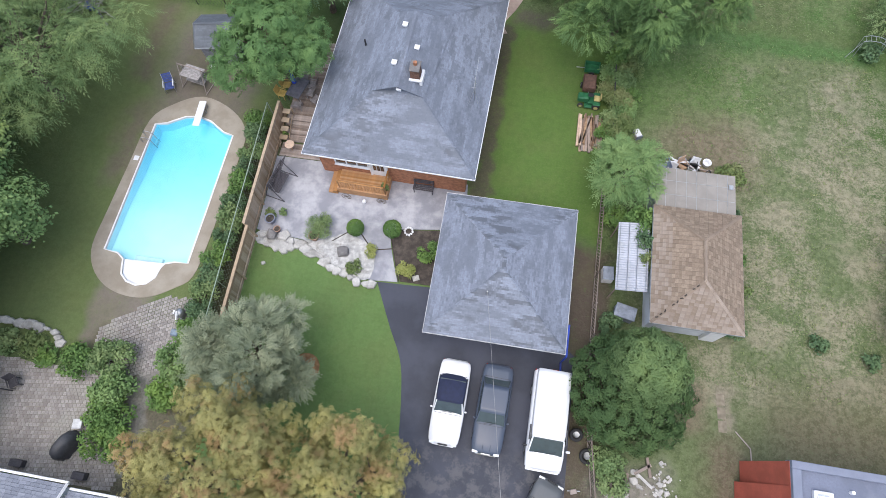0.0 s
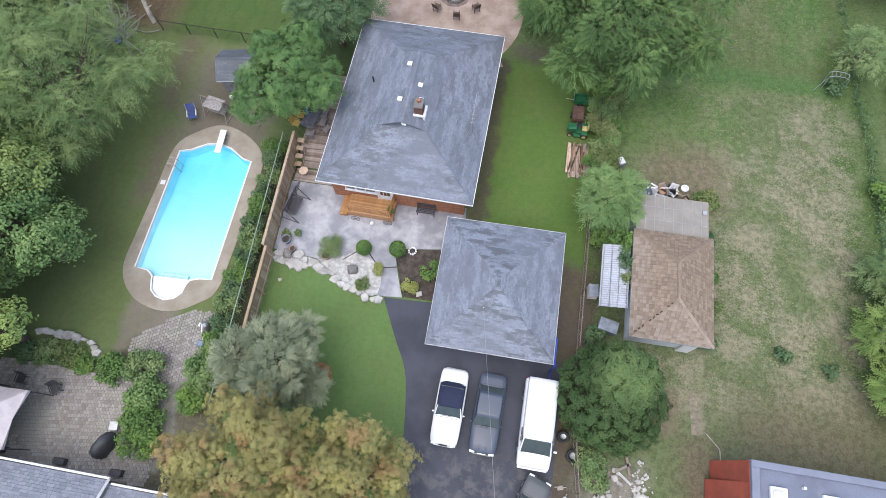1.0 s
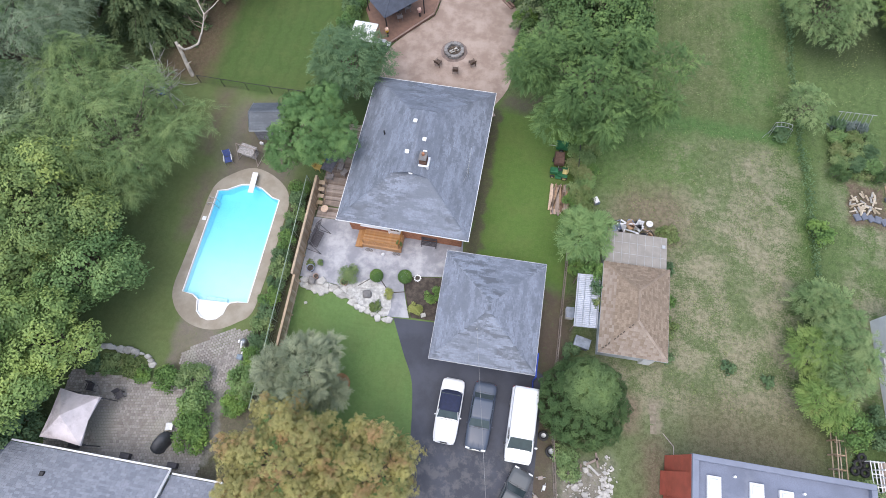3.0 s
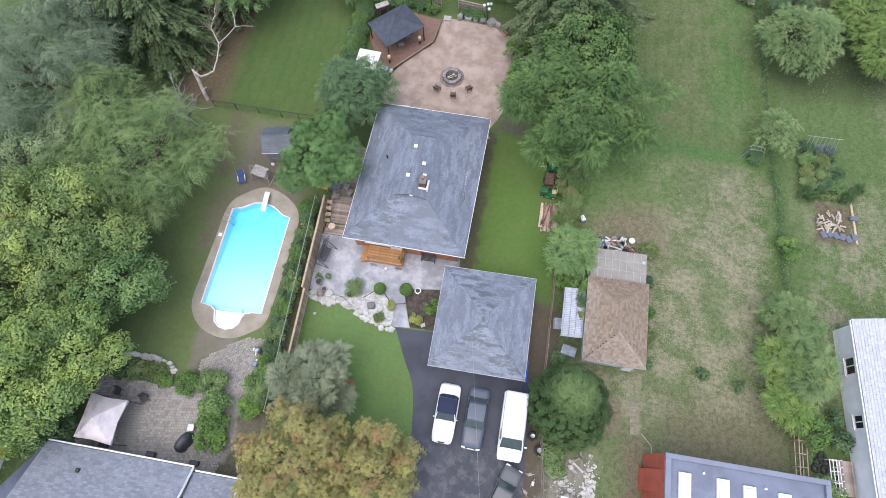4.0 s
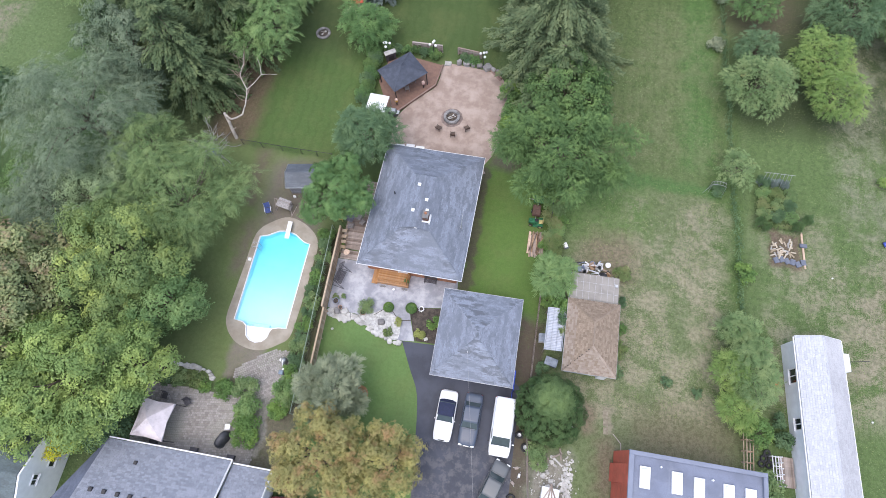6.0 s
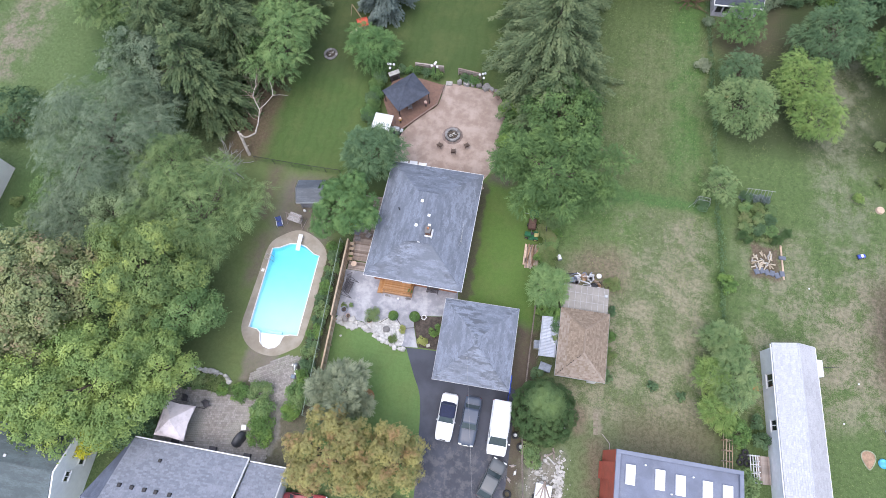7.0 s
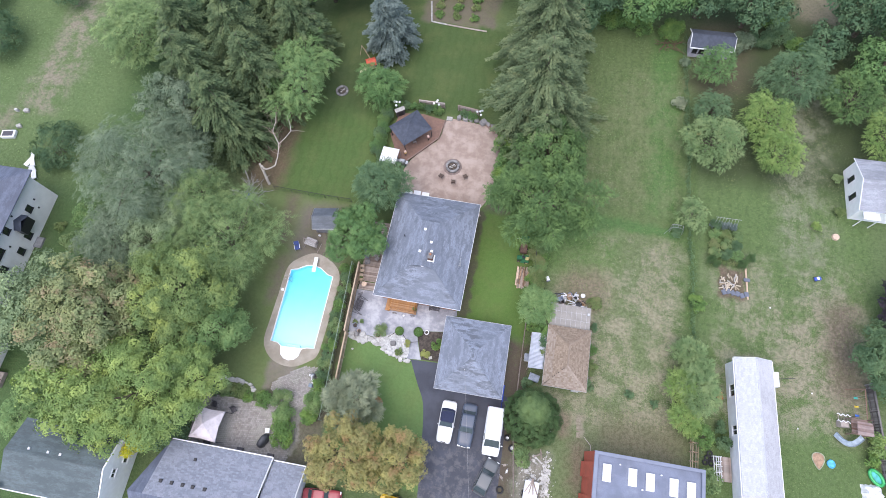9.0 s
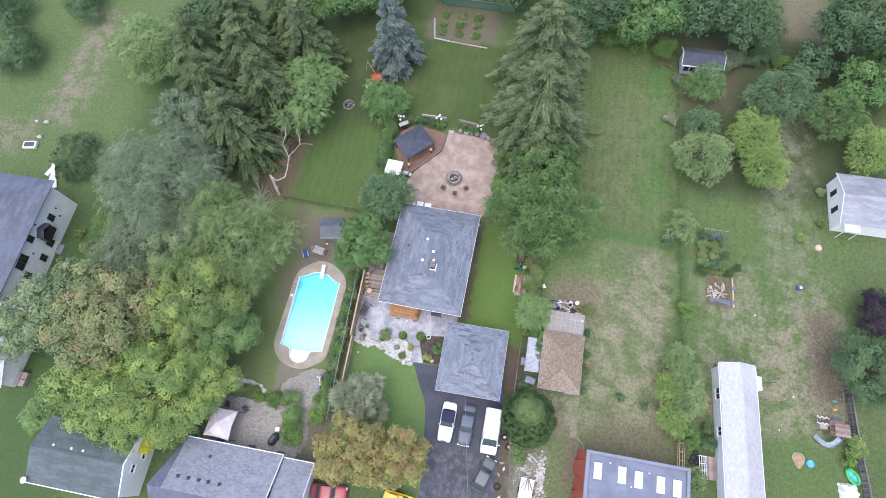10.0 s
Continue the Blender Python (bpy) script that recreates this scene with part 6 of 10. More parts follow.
def fallen_birch():
    """A broken, bleached tree that leans over, with bare limbs."""
    ob = thing("dead_tree", "broken bleached dead tree leaning over the lawn", "tree", -32.3, 24.9)
    bark = plain("flaking_bleached_bark", (0.46, 0.42, 0.37), 0.9, var=0.3, scale=3, fine=9, bump=0.8, dirt=(0.09, 0.08, 0.07))
    g = random.Random(7)
    a = Vector((-0.7, 1.3, 2.5))
    bm = bmesh.new()
    stem = [Vector((0, 0, -0.1)), Vector((-0.12, 0.22, 0.6)), Vector((-0.33, 0.6, 1.2)), Vector((-0.4, 0.85, 1.8)), Vector((-0.66, 1.2, 2.3)), a + Vector((-0.1, 0.12, 0.25))]
    for k, (p, q) in enumerate(zip(stem, stem[1:])):
        rod(bm, p, q, 0.2 - 0.012 * k, 0.195 - 0.012 * (k + 1), 9)
    part("trunk", bm, bark, ob)
    for k in range(5):
        p = stem[1 + k % 4].lerp(stem[2 + k % 4], g.random())
        part("stub", rod(bmesh.new(), p, p + Vector((g.uniform(-0.4, 0.5), g.uniform(-0.1, 0.4), g.uniform(0.1, 0.4))), 0.07, 0.03, 6), bark, ob)
    main = [a, Vector((0.2, 0.8, 2.6)), Vector((1.35, 1.45, 2.8)), Vector((1.4, 2.6, 3.0)), Vector((1.15, 4.4, 3.3)), Vector((2.4, 6.3, 3.7)), Vector((4.3, 6.4, 3.9))]
    fork = [main[4], Vector((0.0, 5.9, 3.6)), Vector((0.1, 7.2, 3.9)), Vector((-0.2, 8.6, 4.1))]
    for run, r0 in ((main, 0.12), (fork, 0.06), ([main[5], Vector((1.4, 8.3, 4.0)), Vector((1.8, 9.4, 4.2))], 0.05)):
        bm = bmesh.new()
        for k, (p, q) in enumerate(zip(run, run[1:])):
            m = p.lerp(q, 0.5) + Vector((g.uniform(-0.12, 0.12), g.uniform(-0.12, 0.12), g.uniform(-0.05, 0.1)))
            ra, rb = r0 * (1 - 0.14 * k), r0 * (1 - 0.14 * (k + 1))
            rod(bm, p, m, ra, (ra + rb) / 2, 7)
            rod(bm, m, q, (ra + rb) / 2, rb, 7)
        part("limb", bm, bark, ob)
    main = [Vector((1.4, 2.6, 3.0)), fork[0]] + fork[1:] + [fork[1], fork[2]]
    for k in range(34):
        p = main[k % 4].lerp(main[1 + k % 4], g.random())
        e = p
        bm = bmesh.new()
        d = Vector((g.uniform(-1.2, 0.6), g.uniform(-0.2, 1.2), g.uniform(0, 0.5)))
        for s in range(4):
            f = e + d * 0.5 + Vector((g.uniform(-0.2, 0.2), g.uniform(-0.2, 0.2), 0.05))
            rod(bm, e, f, 0.028 - 0.006 * s, 0.022 - 0.006 * s, 4)
            e = f
        part("twig", bm, TWIG, ob)


fallen_birch()


def brush_heap(x, y, label, color):
    """A tangle of grey dead branches."""
    ob = thing("brush_heap", label, "branches", x, y)
    g = random.Random(21)
    wood = plain("dead_wood", color, 0.9, var=0.25, scale=4, bump=0.3)
    for k in range(30):
        a = g.uniform(0, math.tau)
        p = Vector((g.uniform(-0.9, 0.9), g.uniform(-0.9, 0.9), g.uniform(0.05, 0.5)))
        d = Vector((math.cos(a), math.sin(a), g.uniform(0.0, 0.5)))
        r0, pts = g.uniform(0.022, 0.04), [p]
        for q in range(4):
            pts.append(pts[-1] + d * g.uniform(0.35, 0.6))
            pts[-1].z = max(pts[-1].z, 0.03)
            d = (d + Vector((g.uniform(-0.5, 0.5), g.uniform(-0.5, 0.5), g.uniform(-0.15, 0.2)))).normalized()
        limb = part("branch", pipe(bmesh.new(), pts, r0, 5), wood, ob)
        for q in (1, 2, 3):
            part("twig", rod(bmesh.new(), pts[q], pts[q] + Vector((g.uniform(-0.5, 0.5), g.uniform(-0.5, 0.5), g.uniform(0, 0.3))), r0 * 0.5, r0 * 0.2, 4), wood, limb)


brush_heap(-34.3, 23.4, "tangle of grey dead branches beside the fence", (0.31, 0.3, 0.28))
brush_heap(18.9, 55.6, "reddish brown dead branches heaped at the field corner", (0.14, 0.085, 0.06))

def bare_sapling(x, y, seed, label, ends):
    """A dead grey stem whose bare limbs reach out sideways, with fine twigs."""
    g = random.Random(seed)
    ob = thing("bare_tree", label, "tree", x, y)
    wood = bpy.data.materials["dead_wood"]
    part("trunk", rod(bmesh.new(), (0, 0, -0.05), (0.1, 0.1, 1.8), 0.09, 0.06, 7), wood, ob)
    for ex, ey, ez in ends:
        a, b = Vector((0.1, 0.1, 1.7)), Vector((ex - x, ey - y, ez))
        bm = bmesh.new()
        mid = a.lerp(b, 0.5) + Vector((g.uniform(-0.25, 0.25), g.uniform(-0.25, 0.25), 0.3))
        rod(bm, a, mid, 0.055, 0.04, 6), rod(bm, mid, b, 0.04, 0.012, 5)
        for k in range(11):
            p = (a.lerp(mid, k / 5) if k < 5 else mid.lerp(b, (k - 5) / 6))
            d = (b - a).normalized() * 0.5 + Vector((g.uniform(-1, 1), g.uniform(-1, 1), g.uniform(-0.2, 0.5)))
            q = p + d * g.uniform(0.4, 0.9)
            rod(bm, p, q, 0.018, 0.007, 4)
            for _ in range(2):
                rod(bm, p.lerp(q, 0.6), q + Vector((g.uniform(-0.3, 0.3), g.uniform(-0.3, 0.3), g.uniform(0, 0.2))), 0.009, 0.005, 4)
        part("limb", bm, wood, ob)


bare_sapling(-32.6, 21.2, 81, "dead grey sapling with bare limbs beside the locust", ((-30.1, 21.7, 5.0), (-33.4, 24.0, 5.2), (-31.1, 19.4, 5.2), (-32.0, 23.0, 5.4), (-33.2, 20.6, 6.6)))
tub = thing("plastic_tub", "small blue plastic tub under the dead branches", "tub", -34.3, 22.6, 0, 20)
part("tub", lathe(bmesh.new(), [(0.02, 0.0), (0.3, 0.0), (0.4, 0.35), (0.44, 0.36), (0.4, 0.33), (0.3, 0.05), (0.02, 0.05)], 18), plain("bright_blue_plastic", (0.04, 0.07, 0.4), 0.4, bump=0), tub)


# ---- the patio, the beds and the fences ----
paved("pavement_patio", "pale grey stamped concrete patio behind the house", [(-17.25, 12.45), (-17.1, 7.2), (-16.2, 7.1), (-14.0, 6.95), (-13.1, 6.4), (-11.5, 5.7), (-10.6, 5.15), (-9.3, 5.03), (-7.8, 5.16),
      (-8.25, 6.3), (-8.6, 7.3), (-8.9, 8.45), (-5.3, 8.95), (-5.2, 10.9), (-4.5, 11.0), (-4.6, 12.2), (-13.5, 12.2), (-13.5, 12.45)], 0.05, PATIO, "patio")
paved("pavement_gravel_bed", "white gravel rock garden at the patio's edge", smooth_line([(-16.8, 7.2), (-14.2, 6.9), (-12.6, 7.2), (-11.6, 7.75), (-10.6, 7.5), (-9.6, 7.0), (-9.45, 5.2), (-10.6, 5.0), (-12.4, 5.9), (-13.6, 6.5), (-15.0, 6.35), (-16.8, 6.3)], True, 3), 0.065,
      plain("white_gravel", (0.46, 0.455, 0.44), 0.95, var=0.3, scale=3.5, fine=16, bump=0.8, world=True, dirt=(0.2, 0.185, 0.155)), "gravel bed")
paved("pavement_soil_bed", "dark soil bed beside the garage", [(-8.85, 8.4), (-5.4, 8.85), (-5.3, 5.25), (-7.65, 5.22), (-8.15, 6.3), (-8.5, 7.3)], 0.06, MULCH, "flower bed")
for x, y, x2, y2 in ((-8.9, 8.43, -7.75, 5.2), (-12.3, 7.1, -10.9, 8.3), (-10.9, 8.2, -9.6, 6.8), (-9.6, 6.95, -8.45, 7.2)):
    tagged(part("trim_joint", rod(bmesh.new(), (x, y, 0.06), (x2, y2, 0.06), 0.035, 0.035, 4), MULCH), "dark joint strip in the patio", "edging", kind="structure")


def stones(name, label, spots, material, seed, size=0.35, height=0.25):
    """A row of separate rough stones."""
    ob = thing(name, label, "stones", 0, 0)
    g = random.Random(seed)
    for x, y in spots:
        s = size * g.uniform(0.65, 1.35)
        if material is STONE:
            part("stone", flat_stone(bmesh.new(), x + g.uniform(-0.12, 0.12), y + g.uniform(-0.12, 0.12), s, height * g.uniform(0.7, 1.2), g), material, ob)
        else:
            part("stone", boulder(bmesh.new(), x, y, height * 0.35, s, s * g.uniform(0.6, 0.95), height * g.uniform(0.7, 1.2), g), material, ob)
    return ob


def along(pts, step, seed=1):
    out, g = [], random.Random(seed)
    line = smooth_line(pts, False, 8)
    run = 0
    for a, b in zip(line, line[1:]):
        run += math.dist(a, b)
        if run >= step:
            out.append(b)
            run = 0
    return out


stones("rock_edging", "pale limestone blocks edging the lawn", along([(-16.7, 6.35), (-15.0, 6.3), (-13.4, 6.25), (-12.3, 5.6), (-11.2, 5.1), (-10.2, 4.75), (-9.2, 4.85)], 0.42), STONE, 3, 0.38, 0.2)
stones("rock_edging", "flat pale limestone blocks at the patio corner", [(-16.5, 6.9), (-15.9, 6.7), (-15.3, 6.95), (-16.2, 7.1), (-14.7, 6.75), (-14.2, 6.6)], STONE, 4, 0.4, 0.2)
stones("boulder_group", "rounded grey boulders in the gravel bed", [(-11.4, 6.5), (-16.0, 6.9)], DARK_STONE, 5, 0.4, 0.4)
stones("rock_edging", "low dry-stone edge beside the west lawn", along([(-31.2, -0.75), (-29.6, -0.8), (-28.2, -0.85), (-26.8, -1.1), (-26.2, -1.6)], 0.4), STONE, 6, 0.36, 0.22)
tagged(part("stepping_stone", boulder(bmesh.new(), -16.1, 5.1, 0.03, 0.16, 0.13, 0.08, random.Random(2)), STONE), "small white stone lying on the lawn", "stone")
tagged(part("paving_slab", boxed(-0.2, 0.2, -0.16, 0.16, 0.06, 0.11, 0.01, pose(-6.75, 5.55, 0, 0, 0, 25)), STONE), "loose pale slab in the soil bed", "slab")
ring = thing("ring_planter", "white scalloped ring planter in the soil bed", "planter", -7.72, 8.45, 0.06)
bm = bmesh.new()
for k in range(10):
    a = k * math.tau / 10
    boulder(bm, 0.24 * math.cos(a), 0.24 * math.sin(a), 0.06, 0.09, 0.08, 0.09, random.Random(k), 1)
part("rim", bm, WHITE, ring)
part("soil", lathe(bmesh.new(), [(0.2, 0.0), (0.2, 0.05)], 14), MULCH, ring)
tagged(part("mulch_ring", lathe(bmesh.new(), [(0.85, -0.02), (0.75, 0.04), (0.3, 0.06)], 20, -12.0, -0.6), plain("orange_mulch", (0.27, 0.15, 0.07), 0.95, var=0.3, scale=5, bump=0.6)), "ring of orange mulch under the silver tree", "mulch")

def clipped_ball(x, y, r, h, material, label, seed):
    ob = thing("boxwood", label, "shrub", x, y)
    part("stem", rod(bmesh.new(), (0, 0, -0.05), (0, 0, h * 0.6), 0.05, 0.03, 6), BARK, ob)
    lv = Leaves(seed)
    d, q = shell(lv.r, 2600, 0.88)
    at = d * q * np.array([r, r, h / 2]) + [0, 0, h / 2]
    lv.add(at, d + [0, 0, 0.2], 0.09, 0.06, 0, 0.5)
    lv.make("foliage", material, ob)


clipped_ball(-10.9, 8.0, 0.53, 1.15, L_BOX, "clipped boxwood ball by the patio", 31)
clipped_ball(-8.65, 8.25, 0.57, 1.2, L_BOX, "clipped boxwood ball by the patio path", 32)
for x, y, r, h, m, lab, lf in ((-9.8, 6.75, 0.5, 0.7, L_GOLD, "golden-leaved dwarf shrub in the gravel", 0.1), (-7.4, 5.75, 0.72, 0.9, L_GOLD, "golden variegated shrub in the soil bed", 0.12),
                               (-6.25, 7.1, 0.85, 0.9, L_HEDGE, "leafy green shrub beside the garage", 0.16), (-10.5, 5.65, 0.6, 0.5, L_WEED, "tuft of grass among the boulders", 0.12),
                               (-16.4, 8.3, 0.45, 0.6, L_WEED, "flowering plant in a pot by the fence", 0.12), (-15.7, 8.5, 0.3, 0.5, L_OLIVE, "small leafy plant in a clay pot", 0.1)):
    bush("shrub", lab, x, y, r, h, m, int(x * -10 + y * 7), lf, "broad", dense=1.2)
bush("potted_grass", "airy green plant in a terracotta pot", -13.2, 7.85, 1.05, 1.3, L_OLIVE, 77, 0.12, "feather")


def pot(x, y, r, h, material, label):
    ob = thing("flower_pot", label, "flower pot", x, y, 0.05)
    part("pot", lathe(bmesh.new(), [(r * 0.7, 0), (r, h * 0.9), (r * 1.1, h), (r * 0.92, h), (r * 0.9, h * 0.85)], 16), material, ob, smooth=True)
    part("soil", lathe(bmesh.new(), [(r * 0.88, h * 0.8), (r * 0.88, h * 0.86)], 14), MULCH, ob)
    return ob


TERRA = plain("terracotta", (0.42, 0.27, 0.2), 0.8, var=0.15, scale=5)
BLUE_POT = plain("blue_grey_glaze", (0.25, 0.28, 0.36), 0.35, var=0.15, scale=5)
pot(-13.35, 7.15, 0.3, 0.45, TERRA, "terracotta pot with a grassy plant")
pot(-16.3, 7.85, 0.3, 0.5, BLUE_POT, "blue-grey glazed pot by the fence")
pot(-15.75, 7.3, 0.2, 0.3, TERRA, "small clay pot on the stones")
tagged(part("garden_ball", lathe(bmesh.new(), [(0.02, 0.05), (0.1, 0.08), (0.14, 0.18), (0.1, 0.28), (0.02, 0.31)], 12), WHITE, None, "white garden lamp ball in front of the porch"), category="lamp").location = (-10.85, 10.0, 0)


def wagon_wheel(x, y, turn):
    ob = thing("wagon_wheel", "dark iron wagon wheel leaning at the porch", "wheel", x, y, 0.32, turn)
    t = Matrix.Rotation(radians(86), 4, "X")
    bm = bmesh.new()
    pts = [t @ Vector((0.3 * math.cos(a), 0.3 * math.sin(a), 0)) for a in [k * math.tau / 20 for k in range(21)]]
    pipe(bm, pts, 0.016)
    part("rim", bm, BARK, ob)
    for k in range(5):
        a = k * math.pi / 5
        v = t @ Vector((0.3 * math.cos(a), 0.3 * math.sin(a), 0))
        part("spoke", rod(bmesh.new(), -v, v, 0.009), BARK, ob)


wagon_wheel(-12.0, 10.12, 0), wagon_wheel(-9.75, 10.12, 0)
bush("porch_plant", "potted plant at the porch rail", -9.6, 10.9, 0.3, 1.4, L_WEED, 78, 0.1, count=8)


def bench(x, y, turn, material, label):
    ob = thing("bench", label, "bench", x, y, 0.05, turn)
    for k in range(4):
        part("seat_slat", boxed(-0.65, 0.65, -0.2 + k * 0.11, -0.11 + k * 0.11, 0.42, 0.45, 0.006), material, ob)
    for k in range(3):
        part("back_slat", boxed(-0.65, 0.65, 0.24 + 0.02 * k, 0.27 + 0.02 * k, 0.55 + k * 0.13, 0.64 + k * 0.13, 0.006), material, ob)
    for sx in (-0.6, 0.56):
        part("leg", boxed(sx, sx + 0.05, -0.2, -0.15, 0, 0.42), material, ob)
        part("leg", boxed(sx, sx + 0.05, 0.22, 0.27, 0, 0.95), material, ob)
        part("armrest", boxed(sx, sx + 0.05, -0.22, 0.24, 0.6, 0.64), material, ob)
    return ob


IRON = plain("dark_grey_iron", (0.09, 0.085, 0.095), 0.55, 0.3, var=0.2, scale=6)
bench(-7.3, 11.35, 0, IRON, "dark slatted garden bench against the brick wall")


def swing_seat(x, y, turn, seat_mat, label, canopy=False, frame_mat=IRON):
    """A hanging garden swing on an A-frame."""
    ob = thing("garden_swing", label, "garden swing", x, y, 0.04, turn)
    for sx in (-0.95, 0.95):
        for sy in (-0.65, 0.65):
            part("leg", rod(bmesh.new(), (sx, sy, 0), (sx * 0.95, 0, 1.75), 0.028), frame_mat, ob)
        part("foot", rod(bmesh.new(), (sx, -0.7, 0.03), (sx, 0.7, 0.03), 0.028), frame_mat, ob)
    part("top_bar", rod(bmesh.new(), (-0.95, 0, 1.75), (0.95, 0, 1.75), 0.03), frame_mat, ob)
    for k in range(6):
        part("seat_slat", boxed(-0.7, 0.7, -0.3 + 0.1 * k, -0.22 + 0.1 * k, 0.45, 0.48), seat_mat, ob)
    for k in range(5):
        part("back_slat", boxed(-0.7, 0.7, 0.3 + 0.03 * k, 0.33 + 0.03 * k, 0.52 + 0.09 * k, 0.59 + 0.09 * k), seat_mat, ob)
    for sx in (-0.68, 0.68):
        part("chain", rod(bmesh.new(), (sx, 0, 0.48), (sx, 0, 1.75), 0.012), STEEL, ob)
    if canopy:
        bm = boxed(-0.72, 0.72, -0.5, 0.5, 1.2, 1.23, 0.01)
        part("canopy", bm, seat_mat, ob)
    return ob


swing_seat(-16.35, 10.35, 78, IRON, "dark metal garden swing beside the fence")
swing_seat(-24.15, 17.2, -12, plain("grey_flowered_cushion", (0.33, 0.31, 0.3), 0.9, var=0.3, scale=8), "grey cushioned garden swing by the pool", True, GREY_WOOD)
lat = thing("trellis", "dark lattice trellis panel by the fence", "trellis", -17.0, 10.9)
lat.rotation_euler.y = radians(32)
for k in range(7):
    part("bar", rod(bmesh.new(), (0, -0.9 + 0.3 * k, 0), (0, -0.9 + 0.3 * k, 1.7), 0.018), IRON, lat)
for k in range(6):
    part("bar", rod(bmesh.new(), (0, -0.95, 0.15 + 0.3 * k), (0, 0.95, 0.15 + 0.3 * k), 0.018), IRON, lat)


def fence_boards(name, label, a, b, h, material, step=0.15, cap=True, group=""):
    """Upright boards with rails, posts and a cap."""
    a, b = Vector((*a, 0)), Vector((*b, 0))
    ln = (b - a).length
    ang = math.degrees(math.atan2((b - a).y, (b - a).x))
    ob = thing(name, label, "fence", a.x, a.y, 0, ang, group)
    me = bpy.data.meshes.new("board")
    bm = boxed(0.004, step - 0.004, -0.012, 0.012, 0.05, h)
    bm.to_mesh(me), bm.free(), me.materials.append(material)
    for k in range(int(ln / step)):
        piece("board", me, ob, Matrix.Translation((k * step, 0, 0)))
    for z in (0.35, h - 0.3):
        part("rail", boxed(0, ln, -0.06, -0.015, z, z + 0.09), material, ob)
    n = max(1, round(ln / 2.4))
    for k in range(n + 1):
        part("post", boxed(ln * k / n - 0.05, ln * k / n + 0.05, -0.11, -0.015, 0, h + 0.04), material, ob)
    if cap:
        part("cap_rail", boxed(-0.03, ln + 0.03, -0.12, 0.06, h + 0.04, h + 0.08, 0.01), material, ob)
    return ob


fence_boards("privacy_fence", "tan wooden privacy fence between patio and pool", (-17.15, 6.75), (-17.35, 15.3), 1.95, FENCE_WOOD)
fence_boards("privacy_fence", "tan wooden privacy fence beside the lawn", (-16.85, 1.2), (-17.0, 6.7), 1.75, FENCE_WOOD)
lad = thing("plant_shelf", "wooden stepped plant shelf against the fence", "shelf", -16.95, 14.3, 0.05)
for k in range(4):
    part("shelf", boxed(-0.25, 0.25, -0.9 + 0.5 * k, -0.55 + 0.5 * k, 0.5 + 0.25 * k, 0.54 + 0.25 * k, 0.005), FENCE_WOOD, lad)
for sx in (-0.28, 0.25):
    part("side", boxed(sx, sx + 0.04, -0.95, 1.05, 0.45, 0.5, 0, Matrix.Rotation(radians(22), 4, "X")), FENCE_WOOD, lad)
    for y, h in ((-0.9, 0.45), (0.95, 1.3)):
        part("leg", boxed(sx, sx + 0.04, y, y + 0.05, 0, h), FENCE_WOOD, lad)
bush("potted_plant", "green pot plant on the shelf", -16.95, 13.9, 0.2, 0.9, L_HEDGE, 79, 0.08, count=6)
rt = thing("round_table", "small round pale patio table", "table", -16.35, 13.0, 0.07)
part("tabletop", lathe(bmesh.new(), [(0.3, 0.68), (0.32, 0.7), (0.3, 0.72)], 18), LUMBER, rt)
part("leg", rod(bmesh.new(), (0, 0, 0), (0, 0, 0.68), 0.05), LUMBER, rt)


def chair(x, y, turn, seat, back, label, z=0.6, name="patio_chair", group=""):
    ob = thing(name, label, "chair", x, y, z, turn, group)
    part("seat", boxed(-0.26, 0.26, -0.25, 0.25, 0.4, 0.44, 0.012), seat, ob)
    part("backrest", boxed(-0.26, 0.26, -0.02, 0.02, 0, 0.5, 0.012, pose(0, 0.27, 0.44, -14)), back, ob)
    for sx in (-0.25, 0.21):
        for sy in (-0.24, 0.2):
            part("leg", boxed(sx, sx + 0.035, sy, sy + 0.035, 0, 0.4), seat, ob)
        part("armrest", boxed(sx, sx + 0.05, -0.22, 0.28, 0.6, 0.63), seat, ob)
    return ob


TAUPE = plain("taupe_sling", (0.29, 0.27, 0.27), 0.8, var=0.2, scale=6)
YELLOW_WOOD = plain("yellow_painted_wood", (0.5, 0.36, 0.11), 0.6, var=0.15, scale=5)
tb = thing("patio_table", "rectangular glass-topped patio table on the deck", "table", -16.7, 17.0, 0.6, -15)
part("tabletop", boxed(-0.5, 0.5, -0.8, 0.8, 0.68, 0.71, 0.01), plain("smoked_glass", (0.14, 0.14, 0.16), 0.15, bump=0), tb)
for sx in (-0.45, 0.41):
    for sy in (-0.75, 0.71):
        part("leg", boxed(sx, sx + 0.04, sy, sy + 0.04, 0, 0.68), IRON, tb)
for x, y, t in ((-15.85, 16.9, -100), (-15.9, 17.6, -95), (-16.5, 15.85, 185), (-16.6, 18.2, 5), (-15.4, 16.4, -120)):
    chair(x, y, t, TAUPE, TAUPE, "taupe sling patio chair at the deck table", group="chairs round the deck table")
chair(-17.75, 16.6, 80, YELLOW_WOOD, YELLOW_WOOD, "yellow wooden deck chair", name="wooden_chair")
chair(-17.6, 17.3, 95, YELLOW_WOOD, YELLOW_WOOD, "yellow wooden deck chair in the shade", name="wooden_chair")
um = thing("folded_umbrella", "folded blue umbrella leaning over the deck table", "umbrella", -16.95, 17.2, 0.6, 0)
part("pole", rod(bmesh.new(), (0, 0, 0), (0, 0.1, 2.3), 0.022), WHITE, um)
